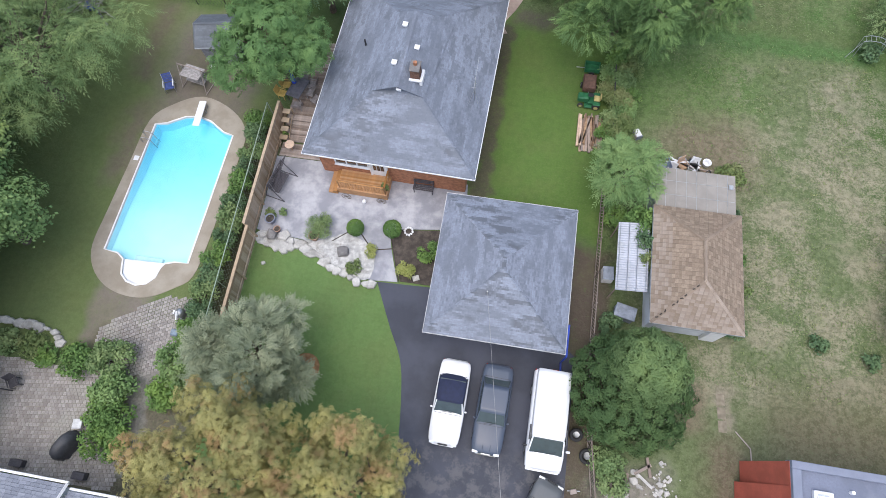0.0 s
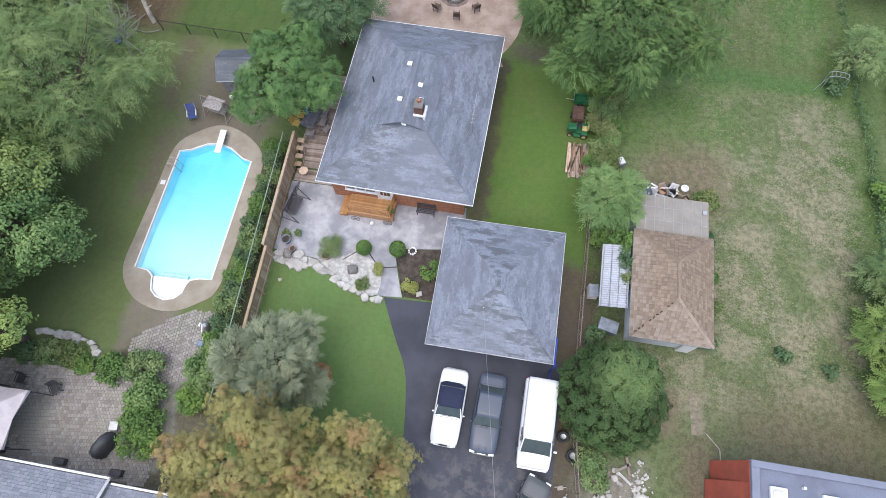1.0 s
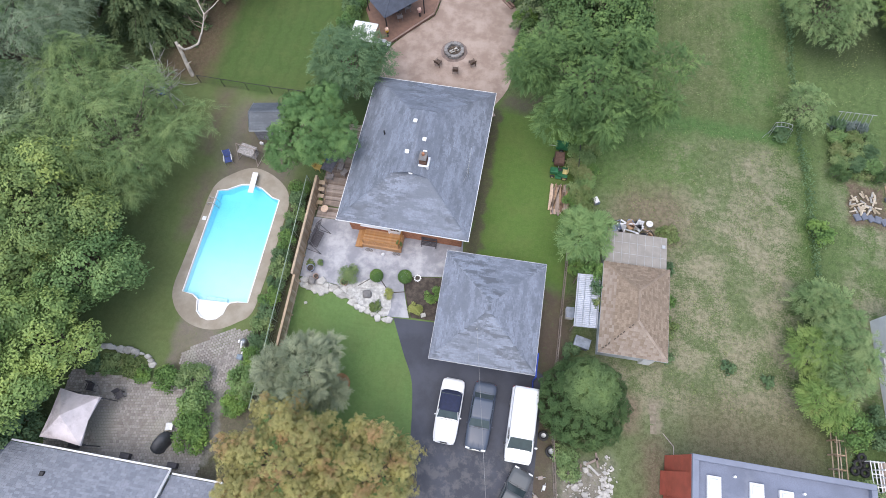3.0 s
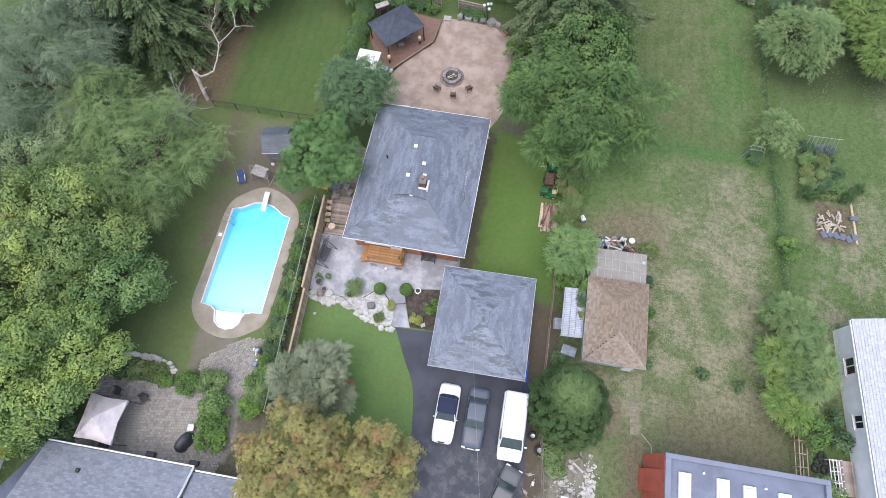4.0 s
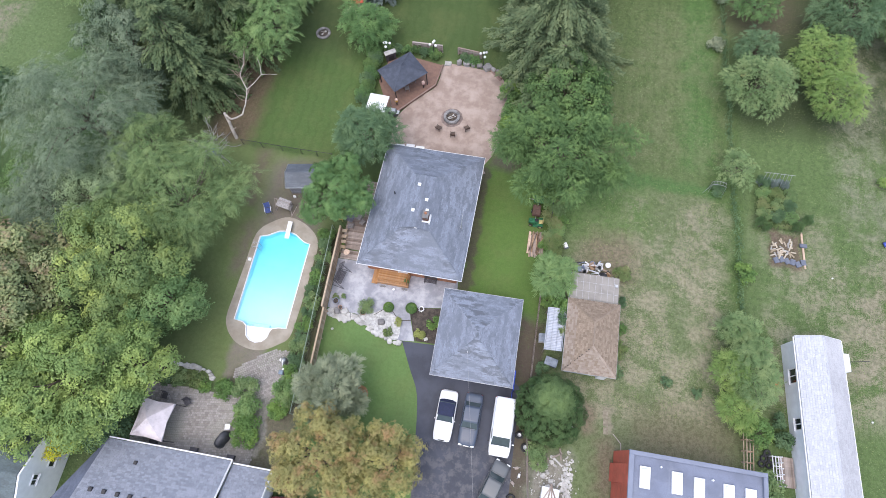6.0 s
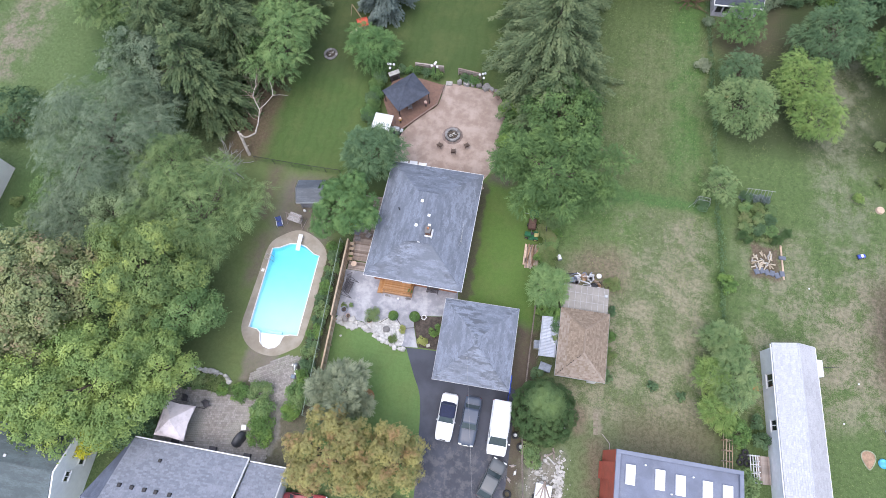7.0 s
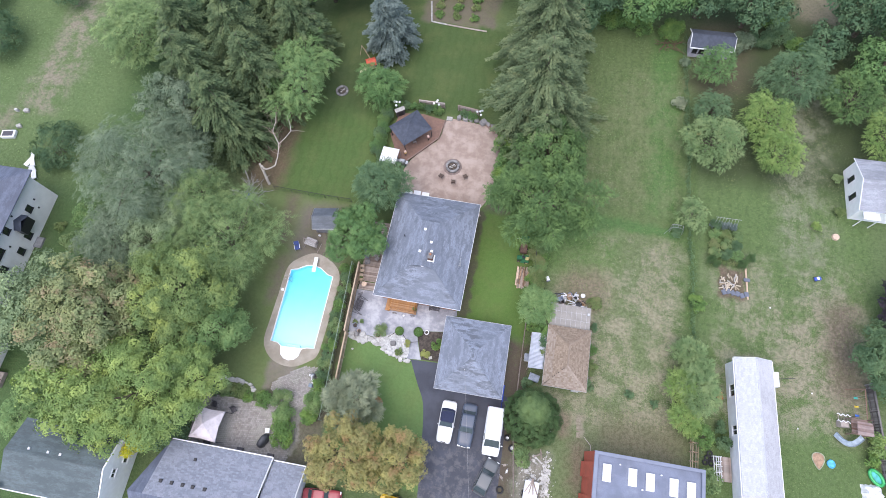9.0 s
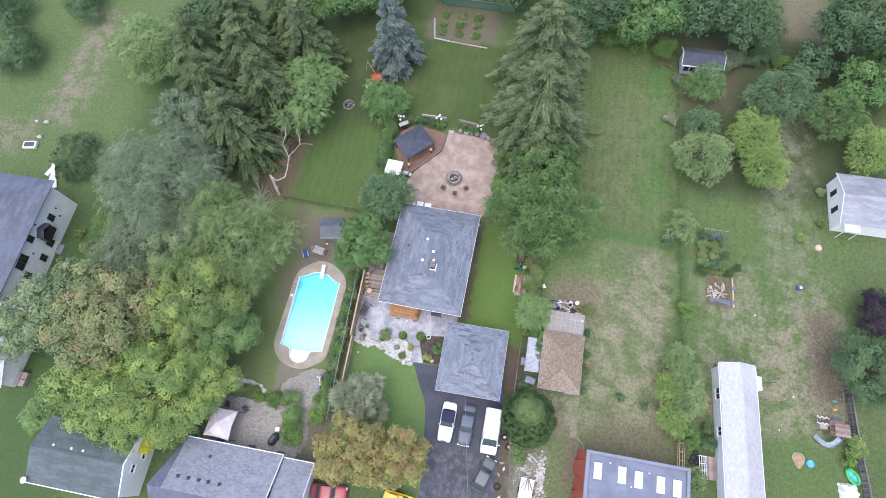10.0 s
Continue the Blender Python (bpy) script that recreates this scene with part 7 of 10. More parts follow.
part("cloth", rod(bmesh.new(), (0, 0.03, 0.9), (0, 0.1, 2.2), 0.16, 0.05, 9), plain("royal_blue_cloth", (0.02, 0.05, 0.4), 0.8), um)


def folding_chair(x, y, turn):
    ob = thing("folding_chair", "blue webbed folding chair by the pool", "chair", x, y, 0.03, turn)
    blue = plain("navy_webbing", (0.06, 0.09, 0.26), 0.8, var=0.2, scale=10)
    for k in range(4):
        part("seat_strap", boxed(-0.3, 0.3, -0.42 + 0.15 * k, -0.29 + 0.15 * k, 0.36, 0.38, 0.005), blue, ob)
        part("back_strap", boxed(-0.3, 0.3, 0.04 + 0.15 * k, 0.17 + 0.15 * k, -0.012, 0.012, 0.005, pose(0, 0.18, 0.38, 52)), blue, ob)
    for sx in (-0.33, 0.33):
        part("side_rail", pipe(bmesh.new(), [(sx, -0.46, 0.0), (sx, -0.44, 0.37), (sx, 0.18, 0.37), (sx, 0.6, 0.92)], 0.018), STEEL, ob)
        part("leg", rod(bmesh.new(), (sx, 0.3, 0), (sx, 0.1, 0.56), 0.016), STEEL, ob)
        part("armrest", boxed(sx - 0.035, sx + 0.035, -0.38, 0.22, 0.56, 0.59, 0.01), WHITE, ob)


folding_chair(-26.0, 16.6, 24)
toy = thing("garden_ornament", "small white and grey garden figure by the pool shed", "ornament", -23.6, 18.6)
part("body", boulder(bmesh.new(), 0, 0, 0.18, 0.2, 0.16, 0.25, random.Random(5)), WHITE, toy)


# chain-link fence with its green rail, and the hedge that grows through it
def link_fence(name, label, pts, h, rail, step=2.4, wire=0.28):
    ob = thing(name, label, "fence")
    for a, b in zip(pts, pts[1:]):
        a, b = Vector((*a, 0)), Vector((*b, 0))
        n = max(1, round((b - a).length / step))
        for k in range(n + 1):
            p = a.lerp(b, k / n)
            part("post", rod(bmesh.new(), (p.x, p.y, 0), (p.x, p.y, h), 0.03), rail, ob)
        part("top_rail", rod(bmesh.new(), (a.x, a.y, h), (b.x, b.y, h), 0.03), rail, ob)
        bm = bmesh.new()
        m = int((b - a).length / wire)
        d = (b - a) / m
        for k in range(m):
            p = a + d * k
            for s in (0, 1):
                q, r = p + d * (1 - s), p + d * s
                rod(bm, (q.x, q.y, 0.05), (r.x, r.y, h * 0.5), 0.006, None, 3)
                rod(bm, (r.x, r.y, h * 0.5), (q.x, q.y, h), 0.006, None, 3)
        tagged(part("mesh_wire", bm, rail, ob), kind="stuff")
    return ob


GREEN_RAIL = plain("pale_green_rail", (0.3, 0.38, 0.3), 0.6, var=0.1)
link_fence("chain_link_fence", "pale green chain-link fence along the hedge", [(-18.35, 15.5), (-18.0, 5.5), (-17.7, -3.5)], 1.4, GREEN_RAIL)
link_fence("chain_link_fence", "black chain-link fence across the back of the pool yard", [(-31.2, 24.2), (-24.2, 23.95), (-20.6, 23.9)], 1.1, BLACK)
g = random.Random(21)
for k in range(15):
    y = 14.6 - k * 1.2
    bush("hedge_plant", "mixed green hedge plant along the chain-link fence", -18.75 + g.uniform(-0.25, 0.25), y, g.uniform(0.9, 1.15), g.uniform(1.0, 1.7), [L_HEDGE, L_DEEP, L_OLIVE, L_DEEP][k % 4], 200 + k, 0.17, ry=1.0, group="hedge plants", dense=0.9)

# shrubs and paving of the west yard
for x, y, r, h, m, lab in ((-24.6, -2.4, 1.2, 1.3, L_HEDGE, "rounded green shrub beside the paving"), (-22.8, -2.1, 1.5, 1.6, L_OLIVE, "green shrub with yellow flowers"), (-22.0, -3.6, 1.4, 1.6, L_ASH, "loose green shrub beside the paving"),
                           (-21.8, -5.0, 1.45, 1.5, L_HEDGE, "dense green shrub beside the paving"), (-21.6, -6.4, 1.4, 1.4, L_HEDGE, "dense green shrub near the grill"), (-28.0, -1.9, 1.0, 0.5, L_WEED, "low ground-cover plants among the stones"),
                           (-29.6, -2.0, 1.0, 0.5, L_OLIVE, "low ground-cover plants behind the stones"), (-26.9, -2.3, 0.8, 0.5, L_HEDGE, "low leafy plants by the stones"), (-30.9, -2.1, 0.9, 0.6, L_DEEP, "low dark green shrub by the stones"),
                           (-19.0, -1.5, 1.35, 1.7, L_ASH, "bright leafy shrub by the fence"), (-19.0, -3.2, 1.2, 1.5, L_HEDGE, "leafy shrub under the chestnut")):
    bush("shrub", lab, x, y, r, h, m, int(abs(x) * 13 + abs(y) * 31), 0.2, dense=1.1, count=18)


def pavers(name, label, inside, x0, x1, y0, y1, size, turn, material):
    """Small square pavers with open joints inside an outline."""
    verts, faces = [], []
    rng = np.random.default_rng(8)
    c, s = math.cos(radians(turn)), math.sin(radians(turn))
    cx, cy = (x0 + x1) / 2, (y0 + y1) / 2
    n = int(max(x1 - x0, y1 - y0) / size) + 2
    row = 0
    for i in range(-n, n):
        for j in range(-n, n):
            u, v = (i + 0.5 * (j % 2)) * size, j * size
            x, y = cx + u * c - v * s, cy + u * s + v * c
            if not (x0 < x < x1 and y0 < y < y1 and inside(x, y)):
                continue
            h = size / 2 - 0.012
            z = 0.035 + rng.uniform(-0.006, 0.006)
            k = len(verts)
            q = [(x + (a * c - b * s) * h, y + (a * s + b * c) * h) for a, b in ((-1, -1), (1, -1), (1, 1), (-1, 1))]
            qi = [(x + (a * c - b * s) * h * 0.84, y + (a * s + b * c) * h * 0.84) for a, b in ((-1, -1), (1, -1), (1, 1), (-1, 1))]
            verts += [(*p, -0.01) for p in q] + [(*p, z - 0.012) for p in q] + [(*p, z) for p in qi]
            faces += [(k, k + 1, k + 5, k + 4), (k + 1, k + 2, k + 6, k + 5), (k + 2, k + 3, k + 7, k + 6), (k + 3, k, k + 4, k + 7)]
            faces += [(k + 4, k + 5, k + 9, k + 8), (k + 5, k + 6, k + 10, k + 9), (k + 6, k + 7, k + 11, k + 10), (k + 7, k + 4, k + 8, k + 11), (k + 8, k + 9, k + 10, k + 11)]
    return tagged(mesh_part(name, verts, faces, material), label, "paving", kind="stuff")


def in_court(x, y):
    return x < -22.6 - 0.5 * math.sin(y * 1.1) or y < -6.9


pavers("paving_court", "weathered small square pavers behind the grey-roofed house", in_court, -32.5, -20.6, -8.6, -2.75, 0.21, 8, PAVERS)
pavers("paving_path", "weathered small pavers leading to the pool", lambda x, y: y < 0.75 * x + 18.2 and y > 0.75 * x + 13.2 - 0.2 * math.sin(3 * x) and x + y > -25.5, -24.6, -19.4, -3.4, 2.2, 0.21, 30, PAVERS)
paved("pavement_court_base", "dark sanded joints under the pavers", [(-32.5, -8.6), (-20.6, -8.6), (-21.5, -6.9), (-22.9, -5.0), (-23.2, -2.75), (-32.5, -2.75)], 0.012, plain("joint_sand", (0.25, 0.225, 0.19), 0.95, var=0.3, world=True, dirt=(0.15, 0.16, 0.09)), "paving")


def canopy_tent():
    ob = thing("canopy_tent", "faded pinkish canopy gazebo on the paved court", "gazebo", -29.67, -6.1, 0, -2)
    w, d, z = 1.54, 1.68, 2.35
    v = [(-w, -d, z), (w, -d, z), (w, d, z), (-w, d, z), (-0.35, -0.4, z + 0.75), (0.35, -0.4, z + 0.75), (0.35, 0.4, z + 0.75), (-0.35, 0.4, z + 0.75)]
    sag = [(0, -d * 0.93, z + 0.05), (w * 0.93, 0, z + 0.05), (0, d * 0.93, z + 0.05), (-w * 0.93, 0, z + 0.05)]
    low = [(x, y, z - 0.22) for x, y, _ in v[:4]]
    faces = []
    for k in range(4):
        a, b, s, p, q = k, (k + 1) % 4, 8 + k, 4 + k, 4 + (k + 1) % 4
        faces += [(a, s, p), (s, b, q), (s, q, p), (12 + a, s, a), (s, 12 + b, b)]
    cl = mesh_part("canopy", v + sag + low, faces, CANVAS_PINK, ob, "faded pink canvas roof")
    cl.modifiers.new("thickness", "SOLIDIFY").thickness = 0.012
    top = [(-0.42, -0.48, z + 0.78), (0.42, -0.48, z + 0.78), (0.42, 0.48, z + 0.78), (-0.42, 0.48, z + 0.78), (0, 0, z + 1.05)]
    vt = mesh_part("vent_roof", top, [(0, 1, 4), (1, 2, 4), (2, 3, 4), (3, 0, 4)], CANVAS_PINK, ob)
    vt.modifiers.new("thickness", "SOLIDIFY").thickness = 0.012
    for x in (-1, 1):
        for y in (-1, 1):
            part("pole", rod(bmesh.new(), (x * w * 0.97, y * d * 0.97, 0), (x * w * 0.97, y * d * 0.97, z), 0.035), IRON, ob)
            for k in range(3):
                boulder_at = (x * (w - 0.15 - 0.12 * k), y * (d - 0.1))
            bm = bmesh.new()
            box(bm, boulder_at[0] - 0.2, boulder_at[0] + 0.2, boulder_at[1] - 0.02, boulder_at[1] + 0.02, 1.5, 2.2)
            part("curtain", bm, CANVAS_DARK, ob, "gathered dark curtain")


canopy_tent()
for x, y, t in ((-27.9, -4.1, 40), (-30.3, -3.9, 0), (-31.7, -5.5, -90)):
    chair(x, y, t, IRON, IRON, "dark patio chair at the canopy", 0.035, group="chairs at the canopy")
gr = thing("covered_grill", "barbecue under a black cover on the paving", "grill", -23.6, -6.75, 0.035, -24)
bm = bmesh.new()
rings = []
for z, sx, sy, fl in ((0.0, 0.44, 0.8, 0.05), (0.3, 0.43, 0.79, 0.04), (0.75, 0.4, 0.76, 0.02), (0.95, 0.33, 0.6, 0.01), (1.12, 0.22, 0.42, 0.0), (1.16, 0.08, 0.2, 0.0)):
    ring = []
    for k in range(28):
        a = k * math.tau / 28
        q = 1 + fl * 2 * math.sin(a * 9 + z * 3)
        cx, cy = math.cos(a), math.sin(a)
        ring.append(bm.verts.new((sx * q * math.copysign(abs(cx) ** 0.7, cx), sy * q * math.copysign(abs(cy) ** 0.7, cy), z)))
    rings.append(ring)
for lo, hi in zip(rings, rings[1:]):
    for k in range(28):
        bm.faces.new((lo[k], lo[(k + 1) % 28], hi[(k + 1) % 28], hi[k]))
bm.faces.new(rings[-1])
part("cover", bm, plain("worn_black_vinyl", (0.055, 0.057, 0.064), 0.5, var=0.25, scale=3, bump=0.3), gr, "black vinyl cover", smooth=True)
tb = thing("side_table", "small square white metal side table", "table", -23.45, -5.6, 0.035, 10)
part("frame_top", boxed(-0.26, 0.26, -0.26, 0.26, 0.4, 0.43, 0.01), STEEL, tb)
for sx in (-0.2, 0.17):
    for sy in (-0.2, 0.17):
        part("leg", boxed(sx, sx + 0.03, sy, sy + 0.03, 0, 0.4), STEEL, tb)
for x, y in ((-30.0, -8.0), (-26.0, -8.05), (-22.4, -8.1)):
    b = thing("garden_box", "dark storage box by the house wall", "box", x, y, 0.035)
    part("box", boxed(-0.35, 0.35, -0.18, 0.18, 0, 0.4, 0.02), IRON, b)
pf = thing("pool_filter", "white and grey pool pump and filter tank", "pool filter", -19.85, 1.2, 0)
part("tank", lathe(bmesh.new(), [(0.28, 0), (0.3, 0.15), (0.3, 0.6), (0.2, 0.78), (0.05, 0.84)], 16), STEEL, pf, smooth=True)
part("pump", rod(bmesh.new(), (0.1, -0.85, 0.2), (0.15, -0.35, 0.2), 0.16, 0.16, 12), WHITE, pf)
part("valve", boxed(-0.45, -0.2, -0.1, 0.15, 0.2, 0.55, 0.04), WHITE, pf)
part("pipe", pipe(bmesh.new(), [(0.1, -0.6, 0.35), (0.1, -0.5, 0.9), (0, 0, 0.95)], 0.05, 8), WHITE, pf)
part("motor", boxed(-0.3, 0.15, -1.3, -0.9, 0, 0.35, 0.05), plain("blue_grey_motor", (0.2, 0.26, 0.33), 0.5), pf)


# ---- the back patio ----
paved("pavement_back_patio", "pinkish screenings patio behind the house", smooth_line([(-14.6, 25.0), (-14.8, 28.0), (-14.6, 30.5), (-12.6, 33.4), (-10.9, 35.2), (-10.5, 38.3), (-9.0, 38.5), (-6.0, 38.2), (-3.5, 37.4), (-2.5, 34.5), (-2.5, 31.0), (-2.9, 27.6), (-4.0, 25.4), (-4.4, 24.3), (-14.0, 24.3)], True, 3), 0.03, PINK_PATIO, "patio")


def gazebo():
    dk = thing("gazebo_deck", "red-brown raised deck under the gazebo", "deck")
    edge = [(-14.7, 30.9), (-11.0, 35.1), (-10.6, 38.0), (-13.8, 38.6), (-17.0, 38.3), (-17.7, 34.8), (-15.9, 31.2)]
    part("platform", slab(bmesh.new(), edge, 0, 0.26), RED_WOOD, dk)
    for a, b in zip(edge[:3], edge[1:3]):
        part("edge_rail", rod(bmesh.new(), (*a, 0.36), (*b, 0.36), 0.09, 0.09, 4), RED_WOOD, dk)
        n = int(math.dist(a, b) / 0.9)
        for k in range(n + 1):
            p = Vector(a).lerp(Vector(b), k / n)
            part("post", rod(bmesh.new(), (p.x, p.y, 0), (p.x, p.y, 0.42), 0.06, 0.06, 4), RED_WOOD, dk)
    ob = thing("gazebo", "gazebo with a charcoal fabric hip roof", "gazebo", -14.65, 34.85, 0.26, 44)
    w, z = 1.85, 2.1
    for k in range(4):
        q = [(-2.25, -w), (2.25, -w), (2.25, w), (-2.25, w)]
        a, b = q[k], q[(k + 1) % 4]
        slope("roof", [(*a, z), (*b, z), (0.3 * b[0] / w, 0.3 * b[1] / w, z + 0.85), (0.3 * a[0] / w, 0.3 * a[1] / w, z + 0.85)], CANVAS_DARK, ob, 0.02)
        slope("vent_roof", [(a[0] * 0.22, a[1] * 0.22, z + 0.87), (b[0] * 0.22, b[1] * 0.22, z + 0.87), (0, 0, z + 1.25)], CANVAS_DARK, ob, 0.02)
        part("post", rod(bmesh.new(), (a[0] * 0.93, a[1] * 0.93, 0), (a[0] * 0.93, a[1] * 0.93, z), 0.06, 0.06, 6), BLACK, ob)
        part("beam", rod(bmesh.new(), (a[0] * 0.93, a[1] * 0.93, z - 0.06), (b[0] * 0.93, b[1] * 0.93, z - 0.06), 0.045, 0.045, 4), BLACK, ob)
        part("rib", rod(bmesh.new(), (*a, z + 0.02), (0, 0, z + 0.98), 0.03, 0.03, 4), CANVAS_DARK, ob)
    for x, y, c in ((-14.9, 31.8, (0.6, 0.4, 0.03)), (-12.3, 34.6, (0.5, 0.3, 0.28))):
        fl = thing("flower_stand", "flowering pot on a stand at the gazebo post", "flower pot", x, y, 0.26)
        part("stand", rod(bmesh.new(), (0, 0, 0), (0, 0, 0.6), 0.08, 0.06), BLACK, fl)
        part("pot", lathe(bmesh.new(), [(0.14, 0.6), (0.2, 0.82), (0.17, 0.82)], 12), plain("glazed_pot", c, 0.4), fl)
        part("blossom", boulder(bmesh.new(), 0, 0, 0.95, 0.2, 0.2, 0.16, random.Random(3)), plain("pale_blossom", (0.7, 0.5, 0.42), 0.9, var=0.4, scale=12), fl)
    gt = thing("patio_table", "round dark table under the gazebo", "table", -14.5, 34.8, 0.26)
    part("tabletop", lathe(bmesh.new(), [(0.58, 0.68), (0.6, 0.7), (0.58, 0.73)], 18), IRON, gt)
    part("leg", rod(bmesh.new(), (0, 0, 0), (0, 0, 0.68), 0.06), IRON, gt)
    for k in range(4):
        a = k * math.pi / 2 + 0.4
        chair(-14.5 + 0.95 * math.cos(a), 34.8 + 0.95 * math.sin(a), math.degrees(a) - 90, TAUPE, TAUPE, "taupe patio chair under the gazebo", 0.26, group="chairs under the gazebo")


gazebo()


def fire_pit(x, y, r, label, material, seed, paving=True):
    ob = thing("fire_pit", label, "fire pit", x, y, 0.03)
    n = 14
    for layer in range(2 if paving else 1):
        for k in range(n):
            a0 = (k + 0.5 * layer) * math.tau / n
            m = Matrix.Rotation(a0, 4, "Z") @ Matrix.Translation((r, 0, layer * 0.17))
            part("stone", boxed(-0.15, 0.15, -r * math.pi / n * 0.96, r * math.pi / n * 0.96, 0, 0.165, 0.02, m), material, ob)
    g = random.Random(seed)
    part("ash", lathe(bmesh.new(), [(r - 0.16, 0.0), (r - 0.2, 0.06), (0.1, 0.1)], 16), MULCH, ob)
    for k in range(6):
        a = g.uniform(0, math.tau)
        part("log", rod(bmesh.new(), (r * 0.6 * math.cos(a), r * 0.6 * math.sin(a), 0.1), (-r * 0.5 * math.cos(a + 0.5), -r * 0.5 * math.sin(a + 0.5), 0.2), 0.06, 0.05, 7), STONE if k % 2 else BARK, ob)
    if paving:
        part("surround", lathe(bmesh.new(), [(r + 0.12, -0.02), (r + 0.12, 0.012), (r + 0.48, 0.014), (r + 0.52, -0.02)], 10), plain("charred_screenings", (0.2, 0.155, 0.14), 0.95, var=0.3, scale=2, fine=12), ob)


fire_pit(-8.4, 31.1, 0.78, "round stone fire pit with a paver surround", DARK_STONE, 3)
fire_pit(-26.05, 40.9, 0.75, "ring of stones round an old fire place on the lawn", DARK_STONE, 4, False)
BROWN_SLAT = plain("dark_brown_slats", (0.1, 0.07, 0.055), 0.7, var=0.2, scale=6)
for x, y, t in ((-9.6, 29.35, 155), (-7.9, 28.75, 185), (-6.5, 29.75, 215)):
    chair(x, y, t, BROWN_SLAT, BROWN_SLAT, "dark brown slatted chair facing the fire pit", 0.03, "garden_chair", "chairs at the fire pit")


def barbecue(x, y, turn, label, lid):
    ob = thing("barbecue", label, "barbecue", x, y, 0.03, turn)
    part("cart", boxed(-0.45, 0.45, -0.28, 0.28, 0.15, 0.8, 0.02), IRON, ob)
    part("lid", boxed(-0.42, 0.42, -0.26, 0.26, 0.8, 1.1, 0.09), lid, ob)
    for s in (-1, 1):
        part("side_shelf", boxed(min(s * 0.46, s * 0.8), max(s * 0.46, s * 0.8), -0.24, 0.24, 0.76, 0.8, 0.01), STEEL, ob)
        part("wheel", rod(bmesh.new(), (s * 0.4, -0.3, 0.09), (s * 0.4, 0.3, 0.09), 0.09, 0.09, 10), BLACK, ob)
    part("handle", rod(bmesh.new(), (-0.3, -0.31, 0.95), (0.3, -0.31, 0.95), 0.02), STEEL, ob)


barbecue(-15.1, 30.5, -6, "stainless steel barbecue beside the deck", STEEL)
wt_ob = thing("white_canopy", "square white canopy beside the gazebo deck", "canopy", -16.7, 30.55, 0, -4)
sheet = mesh_part("cloth", [(-1.1, -1.1, 2.0), (1.1, -1.1, 2.0), (1.1, 1.1, 2.0), (-1.1, 1.1, 2.0), (0.2, 0.1, 2.35)], [(0, 1, 4), (1, 2, 4), (2, 3, 4), (3, 0, 4)], WHITE, wt_ob)
sheet.modifiers.new("thickness", "SOLIDIFY").thickness = 0.02
for x in (-1.08, 1.08):
    for y in (-1.08, 1.08):
        part("pole", rod(bmesh.new(), (x, y, 0), (x, y, 2.0), 0.03), STEEL, wt_ob)
for x, y, m, lab in ((-13.3, 26.0, WHITE, "white storage cabinet at the back wall"), (-12.2, 26.15, STEEL, "steel outdoor sink unit at the back wall"), (-11.1, 26.05, plain("blue_plastic", (0.1, 0.18, 0.4), 0.5), "blue cooler box at the back wall")):
    ob = thing("storage_unit", lab, "cabinet", x, y, 0.03)
    part("body", boxed(-0.42, 0.42, -0.3, 0.3, 0.1, 0.85, 0.02), m, ob)
    part("top", boxed(-0.46, 0.46, -0.33, 0.33, 0.85, 0.9, 0.015), WHITE, ob)
    for sx in (-0.38, 0.34):
        part("foot", boxed(sx, sx + 0.05, -0.25, 0.25, 0, 0.1), BLACK, ob)


def lamp_post(x, y):
    ob = thing("lamp_post", "black garden lamp post with white globes", "lamp", x, y, 0, random.Random(int(x * 10)).uniform(0, 90))
    part("base", lathe(bmesh.new(), [(0.16, 0), (0.14, 0.15), (0.06, 0.3)], 10), BLACK, ob)
    part("post", rod(bmesh.new(), (0, 0, 0.2), (0, 0, 2.2), 0.05, 0.04), BLACK, ob)
    globe = plain("white_globe", (0.8, 0.8, 0.8), 0.3, var=0.02, bump=0)
    for k in range(4):
        px, py = (0.4 * math.cos(k * math.tau / 3), 0.4 * math.sin(k * math.tau / 3)) if k < 3 else (0, 0)
        z = 2.25 if k < 3 else 2.5
        if k < 3:
            part("arm", rod(bmesh.new(), (0, 0, 2.1), (px, py, z - 0.1), 0.02), BLACK, ob)
        part("globe", lathe(bmesh.new(), [(0.03, z - 0.16), (0.12, z - 0.1), (0.16, z), (0.12, z + 0.1), (0.03, z + 0.15)], 12, px, py), globe, ob, smooth=True)


lamp_post(-17.3, 38.5), lamp_post(-11.9, 39.3), lamp_post(-5.85, 38.6)
fp = thing("outdoor_fireplace", "black outdoor fireplace with a pale stone mantel", "fireplace", -16.9, 38.1, 0.0, 32)
part("body", boxed(-0.6, 0.6, -0.25, 0.25, 0, 1.35, 0.02), IRON, fp)
part("mantel", boxed(-0.7, 0.7, -0.32, 0.3, 1.35, 1.47, 0.02), STONE, fp)
part("opening", boxed(-0.35, 0.35, -0.27, -0.24, 0.3, 1.0), BLACK, fp)
fence_boards("back_fence", "weathered low wooden fence behind the gazebo", (-14.6, 40.2), (-11.0, 40.15), 1.1, GREY_WOOD)
fence_boards("back_fence", "weathered low wooden fence behind the patio", (-9.1, 40.1), (-6.2, 39.7), 1.1, GREY_WOOD)
stones("rock_edging", "grey boulders along the back of the patio", along([(-9.7, 38.75), (-7.6, 38.7), (-5.6, 38.5), (-3.9, 38.0)], 0.75), DARK_STONE, 12, 0.45, 0.5)
tagged(part("step_slab", boxed(-10.45, -9.65, 38.15, 38.75, 0, 0.2, 0.02), STONE), "pale stone step up to the back lawn", "step")
tb = thing("timber_edging", "red-brown timber edge at the patio corner", "edging", -4.3, 37.6, 0, -45)
